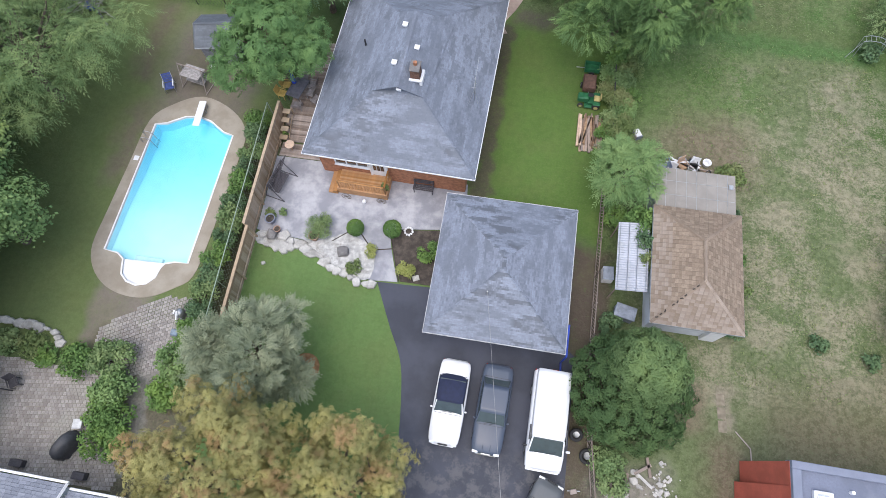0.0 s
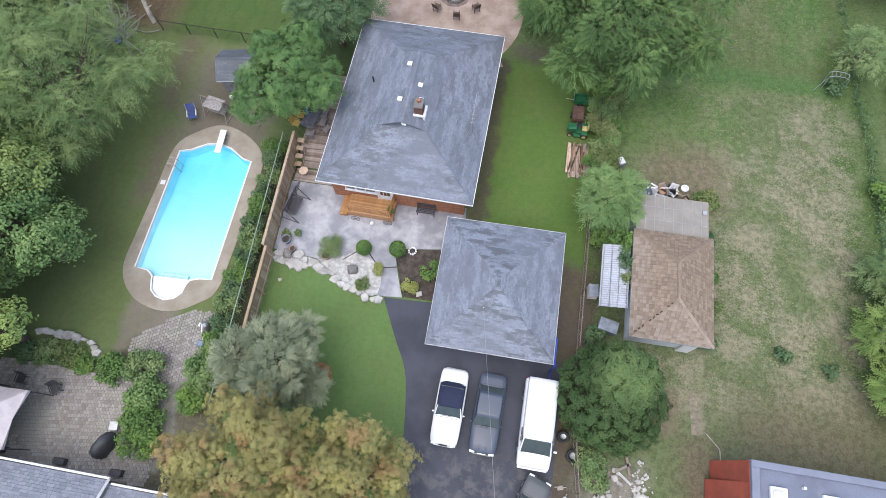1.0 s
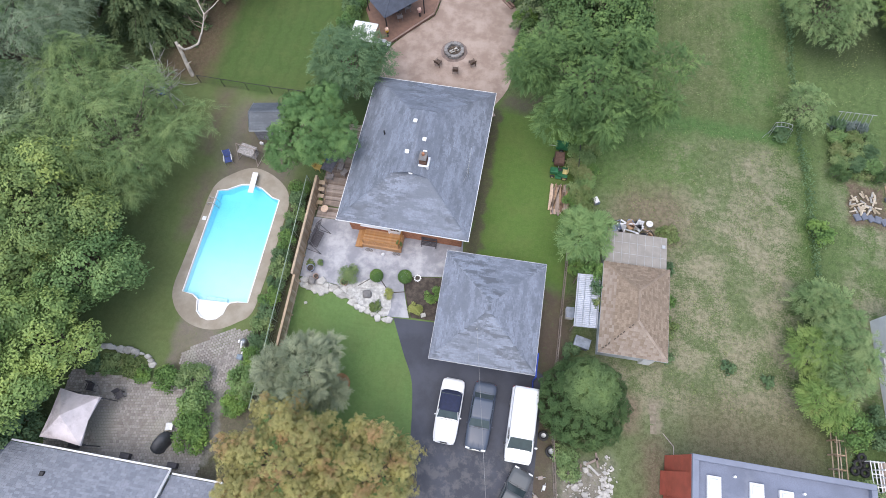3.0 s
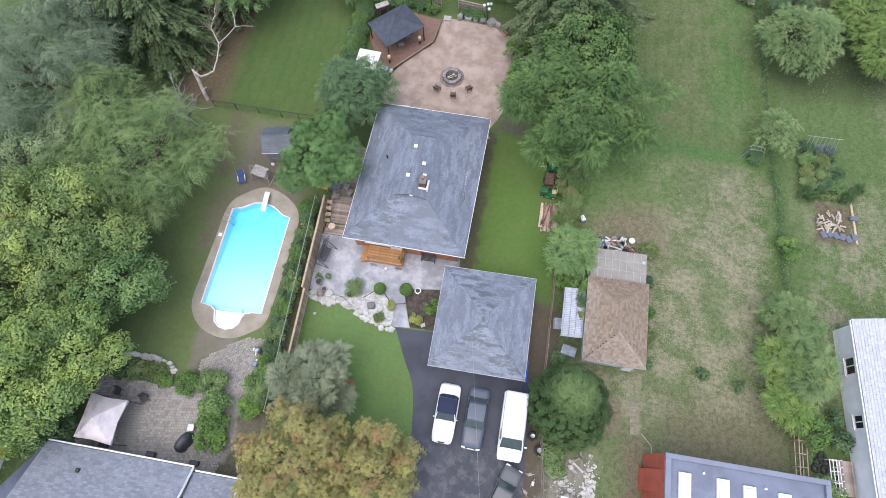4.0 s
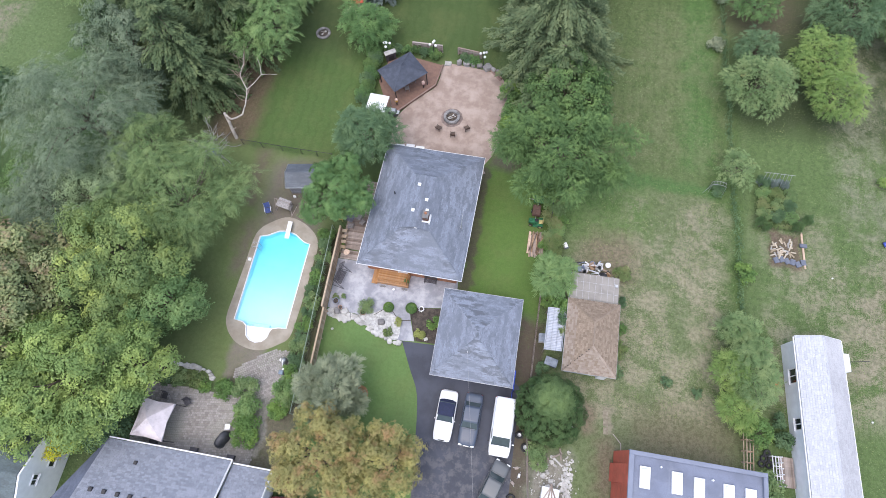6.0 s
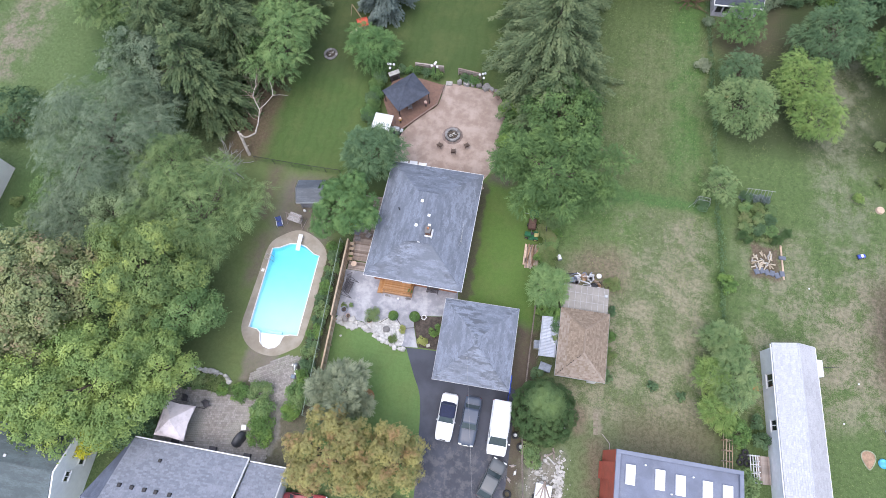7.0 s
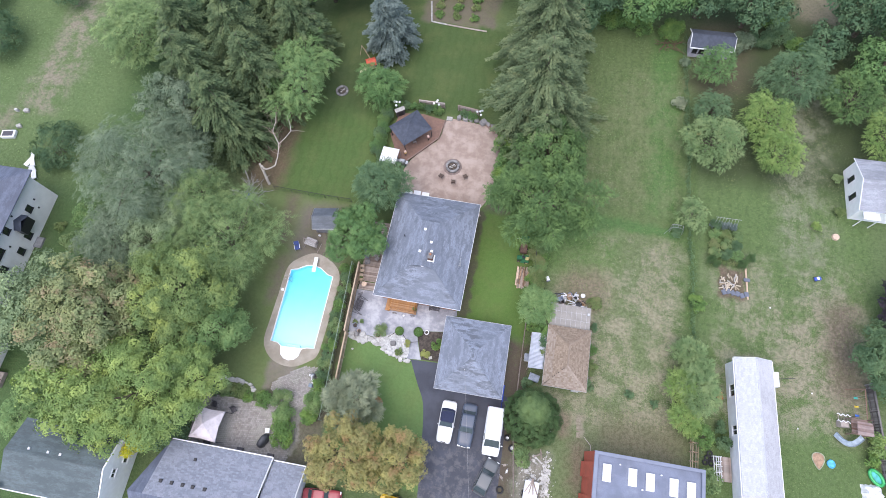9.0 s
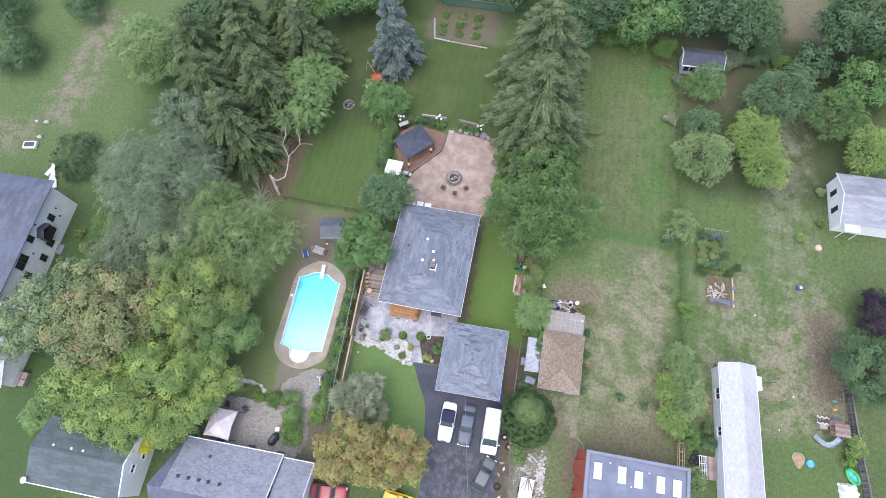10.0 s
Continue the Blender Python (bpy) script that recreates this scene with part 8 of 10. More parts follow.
for k in range(2):
    part("timber", boxed(-0.9, 0.9, -0.1 + 0.25 * k, 0.08 + 0.25 * k, 0, 0.16 + 0.12 * k, 0.01), RED_WOOD, tb)
hedge_line = [(-18.7 - 0.25 * (k % 2), 31.4 + 1.0 * k) for k in range(8)] + [(-17.6, 39.4), (-16.3, 39.5), (-15.2, 39.4), (-14.2, 39.6), (-13.2, 39.4), (-12.3, 39.6), (-11.6, 39.3), (-8.2, 39.2), (-7.0, 39.2)]
for k, (x, y) in enumerate(hedge_line):
    bush("hedge_plant", "leafy shrub around the back patio", x, y, 1.15 if x < -17 else 0.8, 1.7 if x < -17 else 1.0, [L_DEEP, L_WALNUT, L_FRESH][k % 3], 300 + k, 0.17, group="shrubs round the patio")
for k, (x, y) in enumerate(((-2.2, 34.9), (-1.6, 33.4), (-1.9, 31.9), (-2.0, 30.3), (-1.6, 28.8))):
    bush("hedge_plant", "leafy green shrub along the patio under the spruce", x, y, 1.3, 2.4, [L_HEDGE, L_FRESH, L_WALNUT][k % 3], 360 + k, 0.18, group="shrubs round the patio", count=18)
ss = thing("play_slide", "small red-roofed play tower with a cream slide", "play set", -22.5, 45.2, 0, 25)
for x in (-0.5, 0.5):
    for y in (-0.5, 0.5):
        part("post", rod(bmesh.new(), (x, y, 0), (x, y, 1.7), 0.05, 0.05, 4), FENCE_WOOD, ss)
part("platform", boxed(-0.55, 0.55, -0.55, 0.55, 0.8, 0.86), FENCE_WOOD, ss)
slope("roof", [(-0.7, -0.7, 1.65), (0.7, -0.7, 1.65), (0.7, 0, 2.1), (-0.7, 0, 2.1)], plain("red_canvas", (0.5, 0.09, 0.05), 0.7), ss, 0.03)
slope("roof", [(-0.7, 0.7, 1.65), (0.7, 0.7, 1.65), (0.7, 0, 2.1), (-0.7, 0, 2.1)], bpy.data.materials["red_canvas"], ss, 0.03)
slope("slide", [(-0.55, -0.25, 0.85), (-0.55, 0.25, 0.85), (-1.9, 0.25, 0.1), (-1.9, -0.25, 0.1)], plain("cream_plastic", (0.6, 0.56, 0.36), 0.5), ss, 0.05)
part("swing_beam", rod(bmesh.new(), (0, 0.6, 1.75), (-0.7, 3.2, 1.75), 0.05, 0.05, 4), FENCE_WOOD, ss)
for s in (-0.5, 0.5):
    part("swing_leg", rod(bmesh.new(), (-0.7 + s, 3.2 + 0.2 * s, 0), (-0.7, 3.2, 1.75), 0.045, 0.045, 4), FENCE_WOOD, ss)
# kitchen garden at the far end
ge = thing("garden_edging", "pale timber edging of the kitchen garden", "edging", 0, 0)
for a, b in (((-15.6, 55.0), (-13.2, 54.7)), ((-13.2, 54.7), (-10.0, 54.4)), ((-10.0, 54.4), (-7.2, 54.2)), ((-15.6, 55.0), (-16.3, 58.8))):
    part("timber", rod(bmesh.new(), (*a, 0.1), (*b, 0.1), 0.13, 0.13, 4), STONE if a[0] < -15 else GREY_WOOD, ge)
for k in range(9):
    bush("garden_plant", "rows of leafy vegetables", -14.6 + (k % 3) * 2.6, 56.4 + (k // 3) * 1.7, 0.9, 0.6, [L_HEDGE, L_WEED][k % 2], 330 + k, 0.2, group="kitchen garden plants")
fence_boards("green_fence", "dull green board fence behind the kitchen garden", (-15.5, 62.0), (-4.0, 61.6), 1.6, plain("dull_green_paint", (0.12, 0.2, 0.14), 0.7, var=0.2), 0.3)


# ---- east side: fence, carts, lumber, junk ----
def lattice_fence(name, label, pts, h, material):
    """Slanted slats between rails."""
    ob = thing(name, label, "fence")
    me = bpy.data.meshes.new("slat")
    bm = boxed(-0.02, 0.02, -0.008, 0.008, 0, h, 0)
    bm.to_mesh(me), bm.free(), me.materials.append(material)
    for a, b in zip(pts, pts[1:]):
        a, b = Vector((*a, 0)), Vector((*b, 0))
        ln = (b - a).length
        ang = math.atan2((b - a).y, (b - a).x)
        n = max(1, round(ln / 2.4))
        for k in range(n + 1):
            p = a.lerp(b, k / n)
            part("post", rod(bmesh.new(), (p.x, p.y, 0), (p.x, p.y, h + 0.1), 0.05, 0.05, 4), material, ob)
        for z in (0.12, h - 0.05):
            part("rail", rod(bmesh.new(), (a.x, a.y, z), (b.x, b.y, z), 0.03, 0.03, 4), material, ob)
        for k in range(int(ln / 0.2)):
            p = a.lerp(b, (k + 0.5) * 0.2 / ln)
            piece("slat", me, ob, Matrix.Translation((p.x, p.y, 0.05)) @ Matrix.Rotation(ang, 4, "Z") @ Matrix.Rotation(radians(28), 4, "Y"))


lattice_fence("lattice_fence", "weathered grey slatted fence along the drive", [(3.75, 13.6), (3.7, 7.2), (3.7, 3.5), (3.95, -2.0), (4.7, -7.5), (5.2, -14.0)], 1.15, GREY_WOOD)
link_fence("wire_fence", "old wire fence overgrown by weeds", [(4.0, 14.0), (3.9, 24.5)], 1.0, IRON)
for k in range(18):
    g = random.Random(k + 400)
    bush("fence_shrub", "weedy green growth along the old fence", 4.05 + 0.6 * (k % 2) + g.uniform(-0.25, 0.3), 14.6 + k * 0.58, g.uniform(0.85, 1.2), g.uniform(1.1, 1.9), [L_WEED, L_OLIVE, L_ASH, L_WEED, L_HEDGE][k % 5], 400 + k, 0.14, group="fence growth", count=20)
for k, (x, y, r, h) in enumerate(((5.7, 10.4, 1.05, 3.3), (5.95, 9.1, 0.8, 3.3), (6.05, 7.9, 0.6, 3.2), (4.5, 11.2, 0.9, 1.5), (4.6, 4.6, 0.8, 1.0), (11.6, 7.4, 1.0, 0.9), (11.5, 9.4, 0.9, 0.8), (11.5, 5.4, 0.9, 0.8), (4.8, -3.0, 1.0, 1.5), (5.2, -3.9, 0.9, 1.2), (11.6, 12.2, 0.7, 0.7), (11.5, 15.2, 1.0, 0.7))):
    bush("vine", "green creeper beside the shed", x, y, r, h, (L_OLIVE if y < 0 else [L_HEDGE, L_DEEP, L_WEED][k % 3]), 430 + k, 0.17, group="creepers")


def lumber_pile():
    ob = thing("lumber_pile", "loose stack of used boards lying on the grass", "lumber", 2.75, 17.1, 0, 2)
    g = random.Random(9)
    for k in range(34):
        top = k > 24
        x = -0.8 + (k % 12) * 0.135 + g.uniform(-0.02, 0.02)
        z = (k // 12) * 0.075 + (0.05 if top else 0)
        ln = g.uniform(0.8, 1.3) if top else g.uniform(1.1, 1.3)
        wd = g.uniform(0.035, 0.08) if top else 0.066
        t = g.uniform(-16, 16) if top else g.uniform(-3, 3)
        part("plank", boxed(-wd, wd, -ln, ln, 0, 0.06, 0, pose(x, g.uniform(-0.25, 0.25), z, 0, 0, t)), GREY_WOOD if k % 7 == 0 else LUMBER if k % 3 == 0 or k % 12 < 2 else BROWN_BOARD, ob)


BROWN_BOARD = plain("weathered_brown_boards", (0.27, 0.17, 0.11), 0.85, var=0.25, scale=4, fine=22, each=0.3)
lumber_pile()
GREEN = plain("tractor_green", (0.025, 0.13, 0.055), 0.45, var=0.2, scale=5)


def wheel(bm_parent, x, y, z, r, w, axis="x", rim=None, name="wheel"):
    """A tyre with its rim."""
    d = Vector((w / 2, 0, 0)) if axis == "x" else Vector((0, w / 2, 0))
    c = Vector((x, y, z))
    bm = bmesh.new()
    rod(bm, c - d, c - d * 0.6, r * 0.88, r, 18), rod(bm, c - d * 0.6, c + d * 0.6, r, r, 18), rod(bm, c + d * 0.6, c + d, r, r * 0.88, 18)
    ty = part(name, bm, RUBBER, bm_parent)
    part("rim", rod(bmesh.new(), c - d * 1.04, c + d * 1.04, r * 0.58, r * 0.58, 14), rim or STEEL, ty)


def cart(x, y, turn, material, label, w=0.5, l=0.6):
    ob = thing("garden_cart", label, "cart", x, y, 0, turn)
    bm = bmesh.new()
    t = 0.03
    box(bm, -l, l, -w, w, 0.3, 0.3 + t)
    for b in ((-l, l, -w, -w + t), (-l, l, w - t, w), (-l, -l + t, -w + t, w - t), (l - t, l, -w + t, w - t)):
        box(bm, *b, 0.3 + t, 0.62)
    part("tub", bm, material, ob)
    for sy in (-w - 0.06, w + 0.06):
        wheel(ob, 0, sy, 0.2, 0.2, 0.1, "y")
    part("drawbar", rod(bmesh.new(), (-l, 0, 0.32), (-l - 0.55, 0, 0.3), 0.025), STEEL, ob)


cart(2.45, 22.1, 0, GREEN, "green dump cart parked by the fence", 0.36, 0.5)
cart(2.35, 20.75, 90, plain("rusty_brown_metal", (0.13, 0.075, 0.055), 0.7, var=0.25, scale=5), "rusty brown trailer with a closed lid", 0.42, 0.6)
part_lid = thing("trailer_load", "flat brown board lying on the trailer", "board", 2.35, 20.75, 0.62)
part("board", boxed(-0.38, 0.38, -0.55, 0.55, 0, 0.06, 0.02), bpy.data.materials["rusty_brown_metal"], part_lid)


def lawn_tractor():
    ob = thing("lawn_tractor", "green lawn tractor with a yellow seat", "tractor", 2.5, 19.45, 0, 90)
    part("hood", boxed(-0.25, 0.25, 0.15, 0.85, 0.4, 0.85, 0.07), GREEN, ob)
    part("chassis", boxed(-0.3, 0.3, -0.55, 0.2, 0.3, 0.5, 0.03), GREEN, ob)
    for s in (-1, 1):
        part("fender", boxed(s * 0.36 - 0.14, s * 0.36 + 0.14, -0.65, -0.15, 0.5, 0.58, 0.03), GREEN, ob)
        wheel(ob, s * 0.4, -0.4, 0.26, 0.26, 0.22, "x", bpy.data.materials.get("seat_yellow") or plain("seat_yellow", (0.45, 0.38, 0.16), 0.6))
        wheel(ob, s * 0.33, 0.6, 0.18, 0.18, 0.14, "x", bpy.data.materials["seat_yellow"])
    part("seat", boxed(-0.22, 0.22, -0.6, -0.2, 0.58, 0.7, 0.04), bpy.data.materials["seat_yellow"], ob)
    part("seat_back", boxed(-0.2, 0.2, -0.66, -0.58, 0.66, 1.0, 0.03), bpy.data.materials["seat_yellow"], ob)
    part("steering_wheel", lathe(bmesh.new(), [(0.16, 0.93), (0.18, 0.95), (0.16, 0.97)], 14, 0, 0.05), BLACK, ob)
    part("mower_deck", boxed(-0.48, 0.48, -0.2, 0.35, 0.12, 0.28, 0.04), GREEN, ob)


lawn_tractor()


DULL_GREY = plain("dull_grey_paint", (0.24, 0.27, 0.32), 0.7, var=0.25, scale=3, dirt=(0.13, 0.14, 0.15))


def junk_heap():
    g = random.Random(31)
    mats = [WHITE, GREY_WOOD, plain("blue_grey_plastic", (0.22, 0.26, 0.36), 0.5), WHITE, STEEL, LUMBER, BLACK]
    for k in range(34):
        x, y = g.uniform(6.6, 10.2), g.uniform(14.2, 15.9)
        m = mats[k % len(mats)]
        if k % 4 == 0:
            ob = thing("scrap_board", "loose board on the scrap heap behind the shed", "board", x, y, 0.05, g.uniform(-60, 60), "scrap heap")
            part("plank", boxed(-0.7, 0.7, -0.06, 0.06, 0.2 + 0.05 * (k % 5), 0.24 + 0.05 * (k % 5)), m, ob)
        elif k % 4 == 1:
            ob = thing("scrap_tub", "discarded plastic tub on the scrap heap", "tub", x, y, 0, g.uniform(0, 90), "scrap heap")
            part("tub", lathe(bmesh.new(), [(0.2, 0), (0.26, 0.28), (0.28, 0.3), (0.23, 0.28), (0.17, 0.06)], 12), m, ob)
        elif k % 4 == 2:
            ob = thing("scrap_metal", "bent frame on the scrap heap", "scrap", x, y, 0, g.uniform(0, 180), "scrap heap")
            part("bar", pipe(bmesh.new(), [(-0.5, 0, 0.05), (-0.4, 0.1, 0.5), (0.3, 0.15, 0.55), (0.5, -0.2, 0.1)], 0.035), m, ob)
        else:
            chair(x, y, g.uniform(0, 360), m, m, "broken plastic chair on the scrap heap", 0, "scrap_chair", "scrap heap")
    wb = thing("wheelbarrow", "upturned dark wheelbarrow at the shed wall", "wheelbarrow", 9.7, 14.6, 0, 20)
    part("tray", lathe(bmesh.new(), [(0.5, 0.1), (0.45, 0.3), (0.3, 0.42)], 14), BLACK, wb)
    part("handle", rod(bmesh.new(), (-0.9, -0.25, 0.1), (0.4, -0.25, 0.4), 0.025), LUMBER, wb)
    part("handle", rod(bmesh.new(), (-0.9, 0.25, 0.1), (0.4, 0.25, 0.4), 0.025), LUMBER, wb)
    bk = thing("white_bin", "small white bin tipped over on the dry grass", "bin", 5.7, 17.4, 0.0, 28)
    part("bin", boxed(-0.2, 0.2, -0.28, 0.28, 0, 0.4, 0.04), WHITE, bk)
    part("lid", boxed(-0.22, 0.22, -0.34, -0.285, 0.02, 0.42, 0.02), DULL_GREY, bk)
    bx = thing("white_appliance", "old white appliance beside the lean-to", "appliance", 4.35, 7.4, 0, 4)
    part("body", boxed(-0.3, 0.3, -0.4, 0.4, 0, 0.7, 0.03), WHITE, bx)
    part("top", boxed(-0.31, 0.31, -0.41, 0.41, 0.7, 0.73, 0.01), DULL_GREY, bx)
    bx = thing("grey_trailer_box", "grey metal box under the lean-to end", "box", 5.4, 5.2, 0, -12)
    part("body", boxed(-0.55, 0.55, -0.36, 0.36, 0.1, 0.8, 0.03), DULL_GREY, bx)
    part("lid", boxed(-0.59, 0.59, -0.4, 0.4, 0.8, 0.86, 0.02), DULL_GREY, bx)
    part("runner", boxed(-0.5, 0.5, -0.32, 0.32, 0, 0.1), BLACK, bx)


junk_heap()


def tyre(x, y, turn, tilt, label, z=0.0, r=0.33):
    ob = thing("tyre", label, "tyre", x, y, z, turn)
    m = Matrix.Rotation(radians(tilt), 4, "X")
    bm = bmesh.new()
    seg, ms = 20, 8
    rings = []
    for k in range(seg):
        a = k * math.tau / seg
        rings.append([bm.verts.new(m @ Vector(((r - 0.1 + 0.1 * math.cos(b)) * math.cos(a), (r - 0.1 + 0.1 * math.cos(b)) * math.sin(a), 0.11 + 0.11 * math.sin(b)))) for b in [j * math.tau / ms for j in range(ms)]])
    for k in range(seg):
        for j in range(ms):
            bm.faces.new((rings[k][j], rings[(k + 1) % seg][j], rings[(k + 1) % seg][(j + 1) % ms], rings[k][(j + 1) % ms]))
    part("tread", bm, RUBBER, ob, smooth=True)
    return ob


t = tyre(3.95, -2.75, 0, 14, "spare car wheel with a steel rim on the soil", 0.08, 0.42)
part("rim", lathe(bmesh.new(), [(0.2, 0.04), (0.19, 0.16), (0.08, 0.14)], 14), STEEL, t)
t = tyre(3.3, -1.75, 0, 25, "spare car wheel leaning by the van", 0.14, 0.38)
part("rim", lathe(bmesh.new(), [(0.19, 0.04), (0.18, 0.16), (0.08, 0.14)], 14), STEEL, t)
tyre(3.2, -7.2, 0, 0, "pale old tyre ring beside the drive", 0.0, 0.42)
for k in range(5):
    tyre(24.6 + 0.55 * (k % 2) + 0.1 * k, -0.6 + 0.5 * (k // 2), 0, 4 * k, "old tyre lying behind the fence", 0.02 + (0.2 if k == 4 else 0))


WORN_SLAB = plain("worn_sandstone", (0.25, 0.215, 0.16), 0.95, var=0.3, scale=3, fine=12, dirt=(0.16, 0.16, 0.09))


for k, (x, y, r) in enumerate(((3.4, -4.6, 20), (3.7, -5.2, 80), (3.2, -5.9, 140), (3.55, -8.3, 60))):
    ob = thing("scrap_part", "rusty machine part lying on the dark soil", "scrap", x, y, 0, r, "scrap by the drive")
    part("block", boxed(-0.18, 0.18, -0.12, 0.12, 0, 0.14, 0.03), STEEL if k % 2 else GREY_WOOD, ob)
    part("rod", rod(bmesh.new(), (-0.3, 0.1, 0.05), (0.35, -0.05, 0.1), 0.025), STEEL, ob)


def rubble():
    g = random.Random(41)
    pts = [(g.gauss(cx, 0.5), g.gauss(cy, 0.5)) for cx, cy, m in ((5.9, -4.1, 16), (7.3, -5.4, 20), (8.0, -6.8, 14)) for _ in range(m)]
    ob = thing("rubble_heap", "scattered broken pale stones and concrete", "rubble")
    for x, y in pts:
        s = g.uniform(0.08, 0.24)
        part("chunk", flat_stone(bmesh.new(), x, y, s * 1.2, s * g.uniform(0.3, 0.8), g), STONE, ob)
    bm = bmesh.new()
    for k in range(420):
        x, y, s = (g.gauss(7.9, 0.22), g.gauss(-5.0, 1.3), g.uniform(0.03, 0.12)) if k % 2 else (g.gauss(6.8, 1.0), g.gauss(-6.2, 1.3), g.uniform(0.02, 0.07))
        box(bm, -s, s, -s * 0.7, s * 0.7, -0.01, s, 0, pose(x, y, 0, g.uniform(-20, 20), g.uniform(-20, 20), g.uniform(0, 180)))
    tagged(part("broken_plaster", bm, STONE), "bits of broken pale plaster on the ground", "rubble", kind="stuff")
    for k in range(7):
        b = thing("scrap_board", "weathered board lying on the rubble", "board", 6.3 + g.uniform(-1, 1.4), -4.2 + g.uniform(-1.6, 1.6), 0.12, g.uniform(0, 180), "rubble boards")
        part("plank", boxed(-0.5, 0.5, -0.07, 0.07, 0, 0.06), [GREY_WOOD, STONE, GREY_WOOD][k % 3], b)
    w = thing("white_skip", "white box trailer heaped with boards", "trailer", 6.4, -7.1, 0, -4)
    part("box", boxed(-0.75, 0.75, -1.4, 1.4, 0.3, 0.95, 0.03), WHITE, w)
    for k in range(4):
        part("plank", boxed(-0.06, 0.06, -0.8, 0.8, 0.96 + 0.05 * k, 1.0 + 0.05 * k, 0, pose(-0.3 + 0.2 * k, 0.9, 0, 0, 0, -25 + 18 * k)), GREY_WOOD, w)
    for s in (-0.8, 0.8):
        wheel(w, s, 0, 0.3, 0.3, 0.16)
    for x, y in ((10.9, 1.3), (10.95, 0.6), (11.0, -0.1)):
        tagged(part("stepping_slab", boxed(-0.22, 0.22, -0.3, 0.3, -0.03, 0.015, 0.01, pose(x, y, 0, 0, 0, 4)), WORN_SLAB), "pale worn stepping slab in the grass", "slab", "stepping slabs")


rubble()


# ---- the lots further east ----
def hedgerow():
    lv = Leaves(55)
    r = lv.r
    k = 3000
    y = r.uniform(-1, 57, k)
    x = 21.2 + (57 - y) * 0.045 + r.normal(0, 0.2, k) + 0.12 * np.sin(y * 0.7)
    z = np.abs(r.normal(0, 0.22, k)) * (1 + np.sin(y * 0.9)) + 0.04
    lv.add(np.stack([x, y, z], 1), np.tile([0, 0, 1.0], (k, 1)), 0.24, 0.09, 0.0, 0.9)
    tagged(lv.make("weed_strip", L_DEEP), "strip of tall weeds along the lot line", "weeds", kind="stuff")


hedgerow()


def tufts():
    """Taller tufts in the rough grass of the field and the lots beside it."""
    for x0, x1, y0, y1, n, s, m in ((7.5, 21, 2, 26, 9000, 0.17, L_WEED), (7, 21, 27, 56, 7000, 0.16, L_OLIVE), (25, 44, -2, 50, 12000, 0.17, L_WEED), (-85, -50, 20, 58, 8000, 0.24, L_OLIVE)):
        lv = Leaves(int(x0 + 700))
        r = lv.r
        x, y = r.uniform(x0, x1, n), r.uniform(y0, y1, n)
        keep = np.array([noise.noise(Vector((a * 0.35, b * 0.35, 3))) for a, b in zip(x, y)]) + 0.35 * r.normal(0, 1, n) > 0.05
        x, y = x[keep], y[keep]
        lv.add(np.stack([x, y, np.full(len(x), 0.05)], 1), np.tile([0, 0, 0.8], (len(x), 1)), s, s * 0.3, 0, 0.9)
        tagged(lv.make("grass_tufts", m), "rough grass tufts in the field", "grass", kind="stuff")


